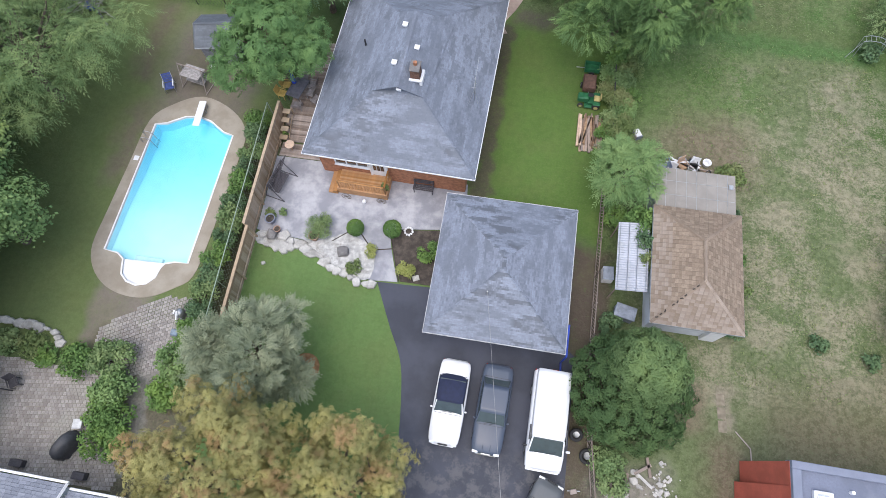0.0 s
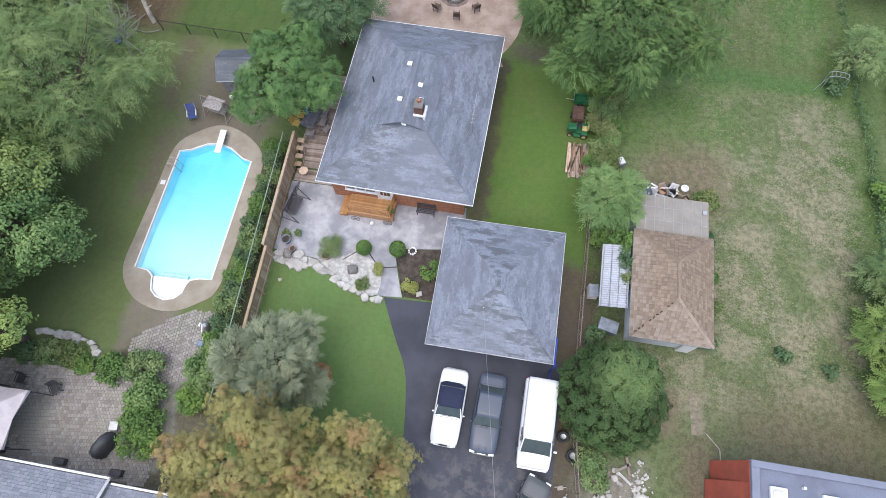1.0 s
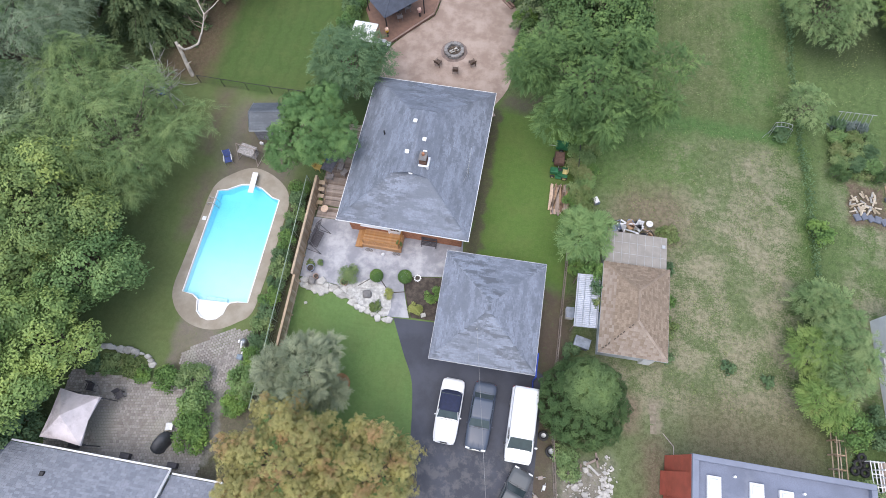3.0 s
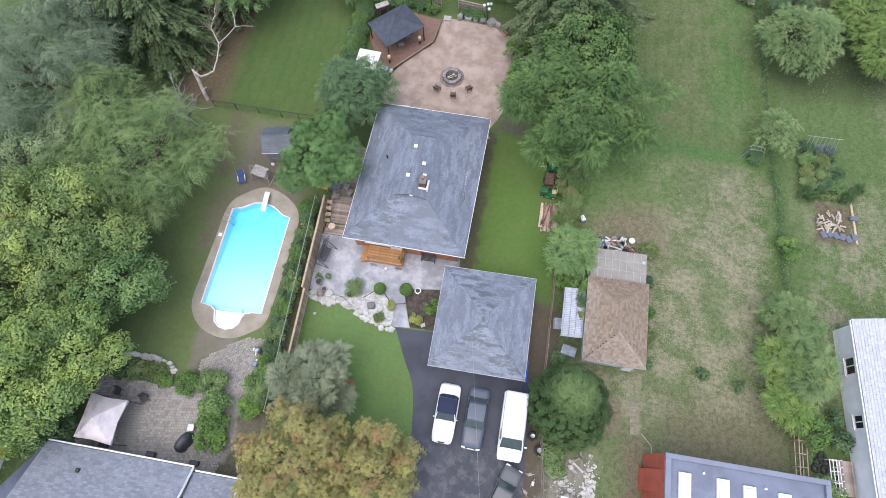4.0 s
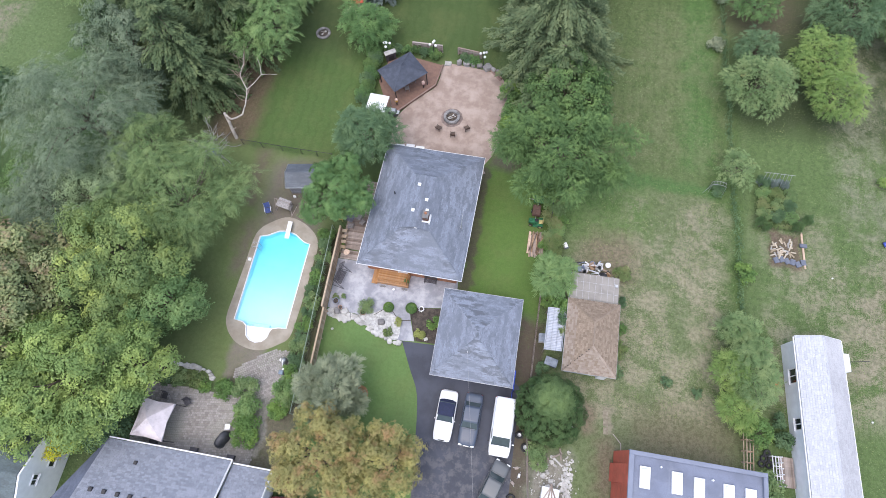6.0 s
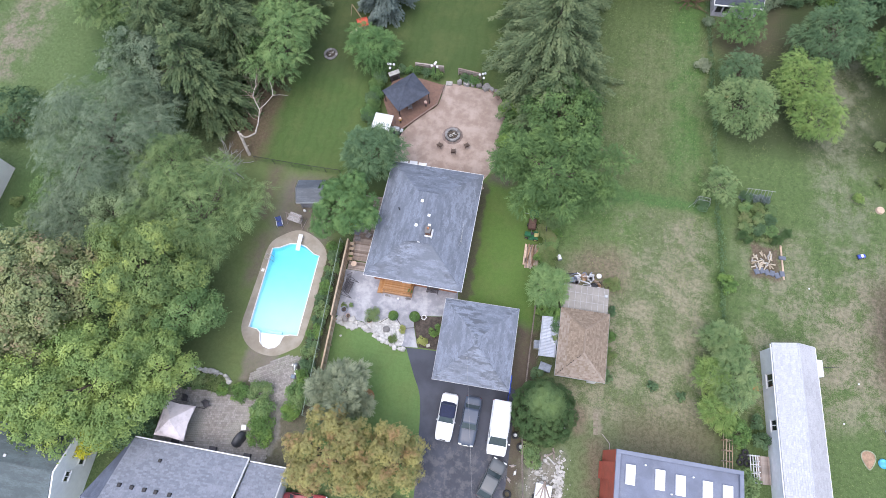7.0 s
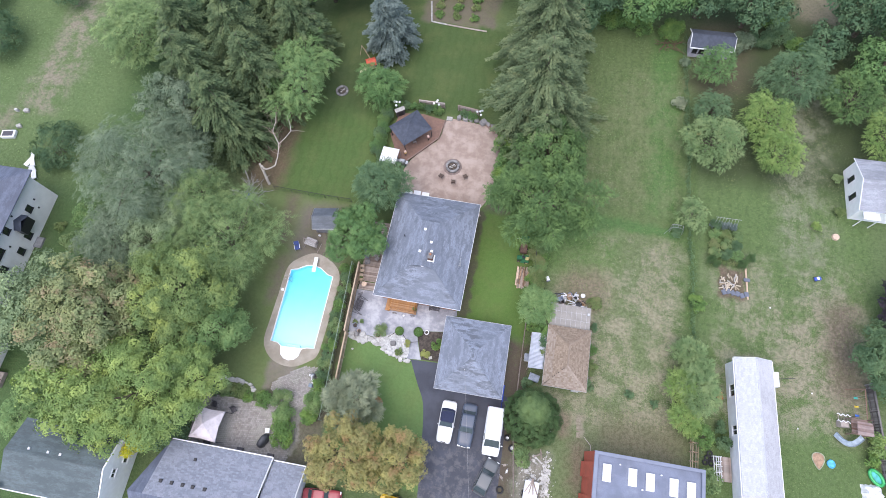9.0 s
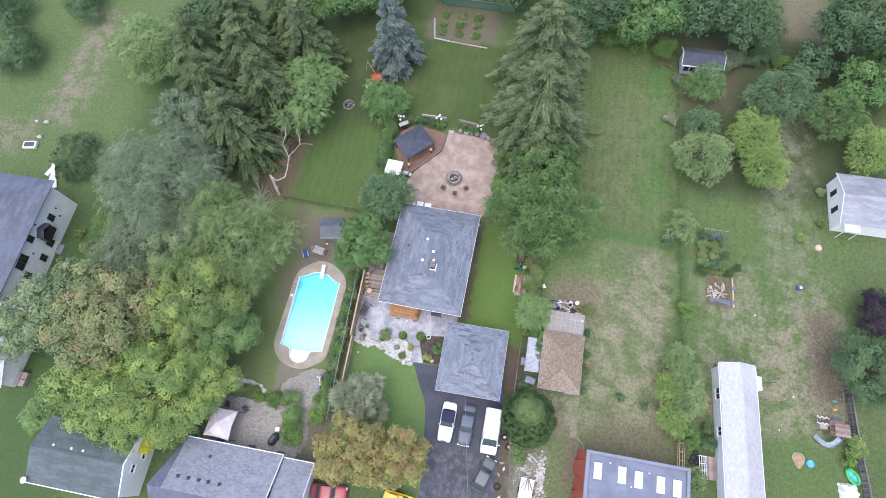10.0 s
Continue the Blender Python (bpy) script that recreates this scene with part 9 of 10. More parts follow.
tufts()
for x, y, r, h, m, lab in ((23.3, 17.0, 1.2, 1.3, L_HEDGE, "round green shrub on the lot line"), (20.75, 26.0, 0.85, 1.1, L_DEEP, "dark leafy shrub under the tubular arch"),
                           (16.1, 5.1, 0.65, 0.5, L_DEEP, "small weedy shrub in the field"), (19.0, 4.6, 0.6, 0.5, L_DEEP, "small weedy shrub in the field"), (24.6, -2.6, 1.5, 2.2, L_OLIVE, "white-flowering shrub beside the flat building"),
                           (25.9, 3.3, 0.8, 1.5, L_DEEP, "dark shrub at the long house wall"), (26.3, 1.6, 0.9, 1.6, L_DEEP, "dark climbing shrub at the long house wall"), (20.6, 45.2, 1.2, 1.2, L_SILVER, "pale grey shrub at the back"),
                           (37.6, 29.4, 0.7, 0.9, L_LIME, "yellow-green shrub in the grass"), (40.3, 31.6, 0.8, 1.0, L_WEED, "shrub beside the white house"), (40.5, 36.5, 0.8, 1.0, L_OLIVE, "shrub beside the white house"), (42.2, 4.0, 1.4, 2.2, L_BRIGHT, "leafy shrub at the play fence"),
                           (41.5, 2.6, 0.9, 1.4, L_HEDGE, "leafy shrub at the play fence"), (21.2, 52.0, 0.9, 1.2, L_GREYTREE, "grey-green shrub by the garden shed"), (28.6, 55.8, 2.0, 2.6, L_GREYTREE, "loose shrub by the garden shed"), (19.0, 57.5, 2.2, 2.0, L_HEDGE, "hedge at the back of the field"),
                           (31.6, 57.4, 2.0, 1.6, L_WOOD, "dense scrub behind the lots"), (34.2, 58.8, 2.2, 1.8, L_DEEP, "dense scrub behind the lots"), (33.0, 61.8, 2.3, 2.0, L_HEDGE, "dense scrub behind the lots"), (36.2, 57.0, 1.9, 1.5, L_HEDGE, "dense scrub behind the lots"), (14.5, 57.8, 2.4, 2.0, L_HEDGE, "hedge at the back of the field"), (10.5, 58.3, 2.2, 2.0, L_HEDGE, "hedge at the back of the field"), (-58.0, 14.5, 1.0, 0.6, L_WEED, "weeds beside the beige house"), (-54.6, 16.6, 2.6, 1.8, L_ASH, "tall weedy shrub beside the willow"), (-55.0, 12.6, 2.2, 1.5, L_OLIVE, "tall weedy shrub beside the willow"), (-52.8, 9.8, 2.4, 2.2, L_HEDGE, "leafy shrub under the maples")):
    bush("shrub", lab, x, y, r, h, m, int(abs(x) * 17 + y * 5 + 900), 0.22, dense=1.0, count=16)


tree("small_tree", "slim young yellow-green tree on the lot line", 22.2, 28.0, 3.2, 1.5, L_OLIVE, BARK, 141, "spray", 0.1, 16, 0.6, 1.9, leaf=0.19)


def garden_arch():
    """Two bent tubes with short ties, leaning over a shrub."""
    ob = thing("garden_arch", "leaning pale grey tubular garden arch over a shrub", "trellis", 20.7, 26.2)
    for y, z in ((-0.05, 1.25), (0.3, 1.35)):
        part("tube", pipe(bmesh.new(), [(-0.75, y - 0.3, 0), (-0.72, y, z - 0.12), (-0.35, y + 0.03, z), (0.3, y - 0.02, z), (0.68, y - 0.1, z - 0.12), (0.75, y - 0.35, 0)], 0.022), STEEL, ob)
    for k in range(5):
        part("tie", rod(bmesh.new(), (-0.6 + 0.3 * k, -0.05, 1.22), (-0.6 + 0.3 * k, 0.32, 1.32), 0.012), STEEL, ob)
    part("brace", rod(bmesh.new(), (-1.3, -0.5, 0.02), (-0.72, 0, 0.95), 0.018), STEEL, ob)


garden_arch()


def vegetable_plot():
    for k in range(10):
        x, y = 25.4 + (k % 3) * 1.3, 23.9 + (k // 3) * 1.25
        bush("garden_plant", "tall vegetables in the plot", x, y, 0.85, 1.0, [L_OLIVE, L_DEEP, L_ASH, L_WEED][k % 4], 500 + k, 0.15, group="vegetable plot plants", count=18)
    for k in range(5):
        bush("cabbage_plant", "blue-green leafy plant under the bean poles", 25.3 + 0.62 * k, 27.7 + 0.2 * (k % 2), 0.55, 0.7, L_BLUE, 540 + k, 0.15, group="blue-green vegetables")
    for k, (x, y) in enumerate(((24.9, 22.7), (25.5, 22.5), (29.0, 23.2), (29.6, 23.8), (28.5, 22.7))):
        bush("corn_plant", "dark green corn plant at the edge of the plot", x, y, 0.6, 1.5, L_CEDAR, 550 + k, 0.2, "feather", group="corn plants", count=12)
    tr = thing("bean_frame", "leaning frame of thin grey poles over the plot", "trellis", 26.6, 27.8)
    for k in range(8):
        part("pole", rod(bmesh.new(), (-1.4 + 0.4 * k, -0.5, 0), (-1.2 + 0.35 * k, 0.5, 1.5), 0.02), STEEL, tr)
    part("top_bar", rod(bmesh.new(), (-1.5, 0.45, 1.45), (1.6, 0.45, 1.45), 0.02), STEEL, tr)
    PALE_LOG = plain("split_pale_wood", (0.52, 0.42, 0.28), 0.85, var=0.25, scale=4, fine=22, each=0.3)
    g = random.Random(61)
    for k in range(38):
        b = thing("firewood", "split pale log on the bare plot", "log", 27.1 + g.uniform(-1.0, 1.2), 20.4 + g.uniform(-0.9, 1.0), 0.08 + 0.06 * (k % 3), g.uniform(0, 180), "firewood heap")
        part("log", rod(bmesh.new(), (-0.26, 0, 0), (0.26, 0, 0), 0.075, 0.065, 5), PALE_LOG if k % 3 else STONE, b)
    blue = plain("slate_blue_plastic", (0.135, 0.15, 0.19), 0.5, var=0.2)
    for k in range(6):
        b = thing("plastic_crate", "slate-blue crate beside the plot", "crate", 26.6 + 0.52 * k, 18.9 + 0.5 * g.random(), 0.0, g.uniform(-35, 35), "crates by the plot")
        part("crate", boxed(-0.25, 0.25, -0.3, 0.3, 0, 0.16, 0.03), blue, b)
    b = thing("timber", "long pale timber at the edge of the plot", "timber", 29.25, 20.6, 0, 3)
    part("beam", boxed(-0.09, 0.09, -2.0, 2.0, 0, 0.14, 0.01), LUMBER, b)
    b = thing("plastic_crate", "blue crate on the pale timber", "crate", 29.2, 21.0, 0.14, 0, "crates by the plot")
    part("crate", boxed(-0.35, 0.35, -0.2, 0.2, 0, 0.2, 0.03), blue, b)
    for k in range(5):
        bush("dry_stalks", "pale drying corn stalks", 26.0 + 0.55 * k, 22.8, 0.35, 0.7, L_WEED, 520 + k, 0.2, "feather", group="dry stalks", count=8)
    b = thing("ride_on_toy", "small blue and white toy car on the grass", "toy", 37.4, 22.5, 0, 20)
    part("body", boxed(-0.4, 0.4, -0.22, 0.22, 0.1, 0.35, 0.06), plain("toy_blue", (0.06, 0.1, 0.42), 0.4), b)
    part("seat", boxed(-0.15, 0.15, -0.18, 0.18, 0.35, 0.42, 0.03), WHITE, b)
    for sx in (-0.28, 0.28):
        for sy in (-0.24, 0.24):
            wheel(b, sx, sy, 0.1, 0.1, 0.06, "y", WHITE)
    b = thing("round_drum_lid", "pale round stump top in the grass", "stump", 39.9, 28.4)
    part("stump", lathe(bmesh.new(), [(0.45, 0), (0.4, 0.25), (0.1, 0.27)], 14), LUMBER, b)


vegetable_plot()


DARK_FENCE = plain("dark_weathered_fence", (0.13, 0.11, 0.1), 0.85, var=0.3, scale=3, fine=20, each=0.3)
PINK_SLAT = plain("pinkish_weathered_slats", (0.23, 0.155, 0.135), 0.85, var=0.2, scale=3, fine=20, each=0.2)


def play_yard():
    ob = thing("play_set", "wooden play set with swings and a grey slide", "play set", 40.2, 5.7, 0, 0)
    for x in (-0.8, 0.8):
        for y in (-0.8, 0.8):
            part("post", rod(bmesh.new(), (x, y, 0), (x, y, 2.2), 0.06, 0.06, 4), RED_WOOD, ob)
    for k in range(10):
        part("deck_board", boxed(-0.85, 0.85, -0.85 + 0.17 * k, -0.7 + 0.17 * k, 1.2, 1.24), RED_WOOD, ob)
    for k in range(8):
        part("roof_board", boxed(-0.85, 0.75, -0.95 + 0.17 * k, -0.79 + 0.17 * k, 2.2, 2.24), PINK_SLAT, ob)
    part("swing_beam", rod(bmesh.new(), (0.3, 0.8, 2.1), (0.35, 4.0, 2.1), 0.06, 0.06, 4), RED_WOOD, ob)
    for s in (-0.8, 0.8):
        part("swing_leg", rod(bmesh.new(), (0.35 + s, 4.1, 0), (0.35, 4.0, 2.1), 0.05, 0.05, 4), RED_WOOD, ob)
    for k, c in enumerate(((0.05, 0.15, 0.55), (0.6, 0.45, 0.05), (0.05, 0.35, 0.3))):
        y = 1.3 + 0.95 * k
        sw = part("swing", boxed(0.08, 0.52, y - 0.11, y + 0.11, 0.45, 0.5, 0.02), plain("swing_plastic", c, 0.5), ob)
        for dy in (-0.1, 0.1):
            part("chain", rod(bmesh.new(), (0.3, y + dy, 0.5), (0.32, y + dy, 2.1), 0.012), STEEL, sw)
    n = 12
    verts, faces = [], []
    for k in range(n + 1):
        a = math.pi * 0.5 * k / n
        cx, cy, z = 0.2 - 2.2 * k / n, -0.8 - 1.0 * math.sin(a * 2 if k < n else math.pi) * 0.9 - 0.2, 1.2 - 1.05 * k / n
        t = Vector((-1, -0.8 * math.cos(2 * a), 0)).normalized()
        s = Vector((-t.y, t.x, 0))
        for w, dz in ((-0.3, 0.14), (-0.24, 0), (0.24, 0), (0.3, 0.14)):
            verts.append((cx + s.x * w, cy + s.y * w, z + dz))
        if k:
            for j in range(3):
                faces.append((4 * k - 4 + j, 4 * k - 3 + j, 4 * k + 1 + j, 4 * k + j))
    sl = mesh_part("slide", verts, faces, plain("grey_plastic", (0.25, 0.31, 0.36), 0.4), ob, "curved grey plastic slide")
    sl.modifiers.new("thickness", "SOLIDIFY").thickness = 0.03
    for yy in (0.35, 1.05):
        part("wavy_rail", pipe(bmesh.new(), [(-2.1 + 0.1 * k, yy + 0.1 * math.sin(k * 1.3), 1.0) for k in range(15)], 0.05, 6), WHITE, ob, "white wavy climbing rail")
    for k in range(5):
        part("rung", rod(bmesh.new(), (-2.0 + 0.3 * k, 0.35, 0.98), (-2.0 + 0.3 * k, 1.05, 0.98), 0.025, 0.025, 5), GREY_WOOD, ob)
    part("rock_wall", boxed(-1.7, -0.85, -0.2, 0.5, 0.0, 0.9, 0.02), GREY_WOOD, ob)
    sb = thing("sand_patch", "oval sandy patch with a pale edge", "sand pit", 36.4, 1.6)
    part("sand", slab(bmesh.new(), [(0.55 * math.cos(a) + 0.15 * math.sin(2 * a), 0.8 * math.sin(a)) for a in [k * math.tau / 20 for k in range(20)]], 0, 0.05), plain("tan_sand", (0.36, 0.24, 0.16), 0.95), sb)
    part("edge", pipe(bmesh.new(), [(0.6 * math.cos(a) + 0.15 * math.sin(2 * a), 0.86 * math.sin(a), 0.06) for a in [k * math.tau / 20 for k in range(21)]], 0.05), WEED_EDGE, sb)
    pp = thing("paddling_pool", "small round turquoise paddling pool", "paddling pool", 37.65, 1.5)
    part("ring", lathe(bmesh.new(), [(0.4, 0), (0.46, 0.12), (0.4, 0.22), (0.34, 0.12)], 18), plain("turquoise_plastic", (0.1, 0.42, 0.6), 0.35), pp)
    part("water", lathe(bmesh.new(), [(0.36, 0.05), (0.36, 0.1)], 16), plain("pale_water", (0.3, 0.6, 0.7), 0.15, bump=0), pp)
    fence_boards("board_fence", "weathered grey board fence beside the play set", (41.9, 10.6), (42.4, 5.0), 1.4, DARK_FENCE)
    fence_boards("board_fence", "weathered grey board fence beside the play set", (42.4, 5.0), (43.6, -4.0), 1.4, DARK_FENCE)
    w = thing("white_car_cover", "crumpled white sheet over a heap at the fence corner", "covered load", 41.6, -1.2, 0, 6)
    n = 22
    verts, faces = [], []
    for a in range(n + 1):
        for b in range(n + 1):
            u, v = a / n * 2 - 1, b / n * 2 - 1
            lump = 0.55 + 0.5 * noise.noise(Vector((u * 2.2, v * 2.6, 3))) + 0.22 * noise.noise(Vector((u * 6, v * 6, 8)))
            edge = min(1, (1 - abs(u)) * 5) * min(1, (1 - abs(v)) * 5)
            verts.append((u * 1.0 + 0.12 * noise.noise(Vector((v * 4, 1, 0))), v * 1.3 + 0.12 * noise.noise(Vector((u * 4, 5, 0))), max(0.02, lump * edge)))
            if a and b:
                i = a * (n + 1) + b
                faces.append((i - n - 2, i - n - 1, i, i - 1))
    mesh_part("sheet", verts, faces, WHITE, w, "crumpled white plastic sheet")
    b = thing("inflatable_toy", "green and blue inflatable ring", "toy", 42.1, 0.9, 0.05, 40)
    part("ring", pipe(bmesh.new(), [(0.5 * math.cos(a), 0.85 * math.sin(a), 0.17) for a in [k * math.tau / 20 for k in range(21)]], 0.17, 8), plain("toy_green", (0.06, 0.42, 0.14), 0.4), b)
    part("floor", slab(bmesh.new(), [(0.45 * math.cos(a), 0.8 * math.sin(a)) for a in [k * math.tau / 20 for k in range(20)]], 0.0, 0.09), plain("toy_turquoise", (0.1, 0.45, 0.45), 0.4), b, "turquoise vinyl floor")
    for x, y in ((36.1, 8.7), (34.4, 4.6), (31.9, 18.0)):
        tagged(part("white_ball", boulder(bmesh.new(), x, y, 0.07, 0.1, 0.09, 0.08, random.Random(6)), WHITE), "small white ball in the grass", "ball")


WEED_EDGE = plain("pale_edge", (0.3, 0.33, 0.22), 0.9)
play_yard()
rf = thing("rail_fence", "short tan post-and-rail fence behind the flat building", "fence")
for x0 in (22.95, 23.5):
    for k in range(4):
        part("post", boxed(x0 - 0.05, x0 + 0.05, -1.75 + k * 0.95, -1.65 + k * 0.95, 0, 1.1, 0.01), LUMBER, rf)
    for z in (0.45, 1.05):
        part("rail", boxed(x0 - 0.035, x0 + 0.035, -1.9, 1.6 + (1.4 if x0 < 23.2 else 0), z, z + 0.07, 0.01), FENCE_WOOD, rf)
for k in range(4):
    part("rail", boxed(22.99, 23.46, -1.73 + k * 0.95, -1.67 + k * 0.95, 0.96, 1.03), LUMBER, rf)
b = thing("orange_mower", "orange garden machine by the long house", "mower", 26.0, 6.7, 0, 10)
part("body", boxed(-0.3, 0.3, -0.4, 0.4, 0.15, 0.6, 0.08), plain("orange_paint", (0.5, 0.13, 0.04), 0.4), b)
part("handle", pipe(bmesh.new(), [(-0.2, 0.4, 0.5), (-0.2, 1.0, 0.95), (0.2, 1.0, 0.95), (0.2, 0.4, 0.5)], 0.02), BLACK, b)
for sx in (-0.32, 0.32):
    wheel(b, sx, -0.2, 0.13, 0.13, 0.08)
tk = thing("water_tank_toy", "white and dark garden tub in the west field", "tub", -71.6, 26.8, 0, 10)
part("tub", boxed(-1.0, 1.0, -0.6, 0.6, 0, 0.5, 0.06), WHITE, tk)
part("cover", boxed(-0.75, 0.75, -0.4, 0.4, 0.5, 0.53), IRON, tk)
stones("boulder_group", "two pale boulders in the west field", [(-72.4, 30.8), (-71.0, 31.0), (-70.9, 28.4)], STONE, 14, 0.5, 0.4)
for x, y in ((-65.9, 22.2), (-66.6, 23.2), (-65.2, 21.4)):
    ob = thing("garden_lounger", "white plastic garden lounger by the beige house", "lounger", x, y, 0, 35 * (x + 66))
    part("seat", boxed(-0.35, 0.35, -0.9, 0.5, 0.3, 0.36, 0.02), WHITE, ob)
    part("backrest", boxed(-0.35, 0.35, 0, 0.7, -0.03, 0.03, 0.02, pose(0, 0.5, 0.33, 40)), WHITE, ob)
    for sx in (-0.33, 0.28):
        for sy in (-0.85, 0.4):
            part("leg", boxed(sx, sx + 0.05, sy, sy + 0.05, 0, 0.3), WHITE, ob)


# ---- vehicles ----
CHROME = plain("chrome_trim", (0.6, 0.61, 0.63), 0.15, 0.9, var=0.05, bump=0)
LAMP_GLASS = plain("lamp_glass", (0.7, 0.72, 0.74), 0.1, var=0.05, bump=0)
RED_LAMP = plain("red_lamp", (0.35, 0.02, 0.02), 0.2, var=0.05, bump=0)
CAR_GLASS = plain("tinted_car_glass", (0.055, 0.075, 0.08), 0.12, var=0.1, scale=3, bump=0)
CAR_WHITE = paint("white_car_paint", (0.78, 0.78, 0.79))
CAR_GREY = paint("blue_grey_car_paint", (0.06, 0.077, 0.112), 0.42, 0.3)
CAR_DARK = paint("grey_green_car_paint", (0.1, 0.107, 0.112), 0.4, 0.3)
VAN_WHITE = paint("white_van_paint", (0.78, 0.79, 0.81), 0.35)


def shell_loft(stations, crown=0.03):
    """A rounded car shell: stations of (y, half width, low z, high z)."""
    bm = bmesh.new()
    rings = []
    for y, w, z0, z1 in stations:
        h = z1 - z0
        pts = [(-w * 0.8, z0), (-w * 0.97, z0 + 0.18 * h), (-w, z0 + 0.5 * h), (-w * 0.985, z1 - 0.14 * h), (-w * 0.93, z1 - 0.03 * h), (-w * 0.6, z1 + crown * 0.7), (0, z1 + crown)]
        pts += [(-x, z) for x, z in pts[-2::-1]]
        rings.append([bm.verts.new((x, y, z)) for x, z in pts])
    for a, b in zip(rings, rings[1:]):
        for k in range(len(a)):
            bm.faces.new((a[k], a[(k + 1) % len(a)], b[(k + 1) % len(a)], b[k]))
    bm.faces.new(rings[0]), bm.faces.new(rings[-1][::-1])
    bmesh.ops.recalc_face_normals(bm, faces=bm.faces[:])
    return bm


def frustum(y0, y1, w0, z0, y2, y3, w1, z1):
    """A cabin block: y0..y1 wide w0 at the belt, y2..y3 wide w1 at the roof."""
    v = [(-w0, y0, z0), (w0, y0, z0), (w0, y1, z0), (-w0, y1, z0), (-w1, y2, z1), (w1, y2, z1), (w1, y3, z1), (-w1, y3, z1)]
    bm = bmesh.new()
    vs = [bm.verts.new(p) for p in v]
    for q in ((0, 3, 2, 1), (4, 5, 6, 7), (0, 1, 5, 4), (1, 2, 6, 5), (2, 3, 7, 6), (3, 0, 4, 7)):
        bm.faces.new([vs[i] for i in q])
    return bm


def car(name, label, x, y, turn, L, Wd, body_mat, roof_mat, cabin, hood=0.78, belt=0.86, roof=1.32, boot=0.84, seats=False):
    """cabin: windscreen base, windscreen top, rear window top, rear window base, as shares of the length from the nose."""
    ob = thing(name, label, "car", x, y, 0.02, turn)
    h, w = L / 2, Wd / 2
    a, b, c, d = (-h + L * s for s in cabin)
    st = [(-h, w * 0.6, 0.34, 0.5), (-h + 0.012 * L, w * 0.78, 0.28, 0.58), (-h + 0.04 * L, w * 0.91, 0.22, hood - 0.08), (-h + 0.12 * L, w * 0.97, 0.2, hood), (a, w, 0.2, belt), ((a + d) / 2, w, 0.2, belt), (d, w * 0.99, 0.2, belt - 0.01),
          (h - 0.08 * L, w * 0.96, 0.22, boot), (h - 0.03 * L, w * 0.9, 0.26, boot - 0.05), (h - 0.01 * L, w * 0.78, 0.3, boot - 0.14), (h, w * 0.62, 0.36, boot - 0.26)]
    part("body", shell_loft(st), body_mat, ob, smooth=True)
    part("cabin_glass", frustum(a, d, w * 0.9, belt - 0.02, b, c, w * 0.77, roof - 0.03), CAR_GLASS, ob, "tinted windows")
    n = 6
    rs = [(b + (c - b) * k / n, w * (0.79 + 0.03 * math.sin(math.pi * k / n)), roof - 0.06, roof + 0.03 * math.sin(math.pi * k / n)) for k in range(n + 1)]
    if seats:
        # a folding top: it falls to the belt at the sides and rounds off behind
        rs = [(b - 0.03, w * 0.8, belt, roof - 0.03), (b + 0.1, w * 0.84, belt, roof), ((b + c) / 2, w * 0.88, belt, roof + 0.03), (c - 0.1, w * 0.88, belt, roof), (c + 0.12, w * 0.84, belt, roof - 0.14), (d + 0.02, w * 0.72, belt, belt + 0.12), (d + 0.1, w * 0.5, belt, belt + 0.05)]
    part("roof", shell_loft(rs, 0.02), roof_mat, ob, smooth=True)
    for s in (-1, 1):
        part("pillar", rod(bmesh.new(), (s * w * 0.9, a, belt), (s * w * 0.78, b, roof - 0.02), 0.035, 0.03, 5), body_mat, ob)
        if seats:
            continue
        part("pillar", rod(bmesh.new(), (s * w * 0.9, d, belt), (s * w * 0.78, c, roof - 0.02), 0.05, 0.045, 5), roof_mat, ob)
        part("pillar", rod(bmesh.new(), (s * w * 0.905, (a + d) / 2 + 0.2, belt), (s * w * 0.79, (b + c) / 2 + 0.1, roof - 0.02), 0.03, 0.03, 5), body_mat, ob)
    for s in (-1, 1):
        part("side_mirror", boxed(s * w * 1.05 - 0.07, s * w * 1.05 + 0.07, a + 0.14, a + 0.23, belt - 0.02, belt + 0.12, 0.03), body_mat, ob)
        part("headlight", boxed(s * w * 0.66 - 0.16, s * w * 0.66 + 0.16, -h - 0.005, -h + 0.16, 0.5, 0.64, 0.03), LAMP_GLASS, ob)
        part("tail_light", boxed(s * w * 0.62 - 0.18, s * w * 0.62 + 0.18, h - 0.12, h - 0.025, 0.5, 0.6, 0.02), RED_LAMP, ob)
        for yy in (-h + 0.19 * L, h - 0.2 * L):
            wheel(ob, s * (w - 0.1), yy, 0.3, 0.31, 0.2)
        part("wiper", rod(bmesh.new(), (s * 0.15 - 0.2, a - 0.02, belt + 0.03), (s * 0.15 + 0.2, a + 0.1, belt + 0.1), 0.012, 0.012, 4), BLACK, ob)
    part("front_bumper", boxed(-w * 0.7, w * 0.7, -h - 0.05, -h + 0.1, 0.3, 0.46, 0.05), CHROME if body_mat is CAR_GREY else body_mat, ob)
    part("rear_bumper", boxed(-w * 0.7, w * 0.7, h - 0.1, h + 0.05, 0.3, 0.48, 0.05), body_mat, ob)
    part("grille", boxed(-w * 0.3, w * 0.3, -h - 0.03, -h + 0.05, 0.46, 0.66, 0.02), CHROME if body_mat is CAR_GREY else BLACK, ob)
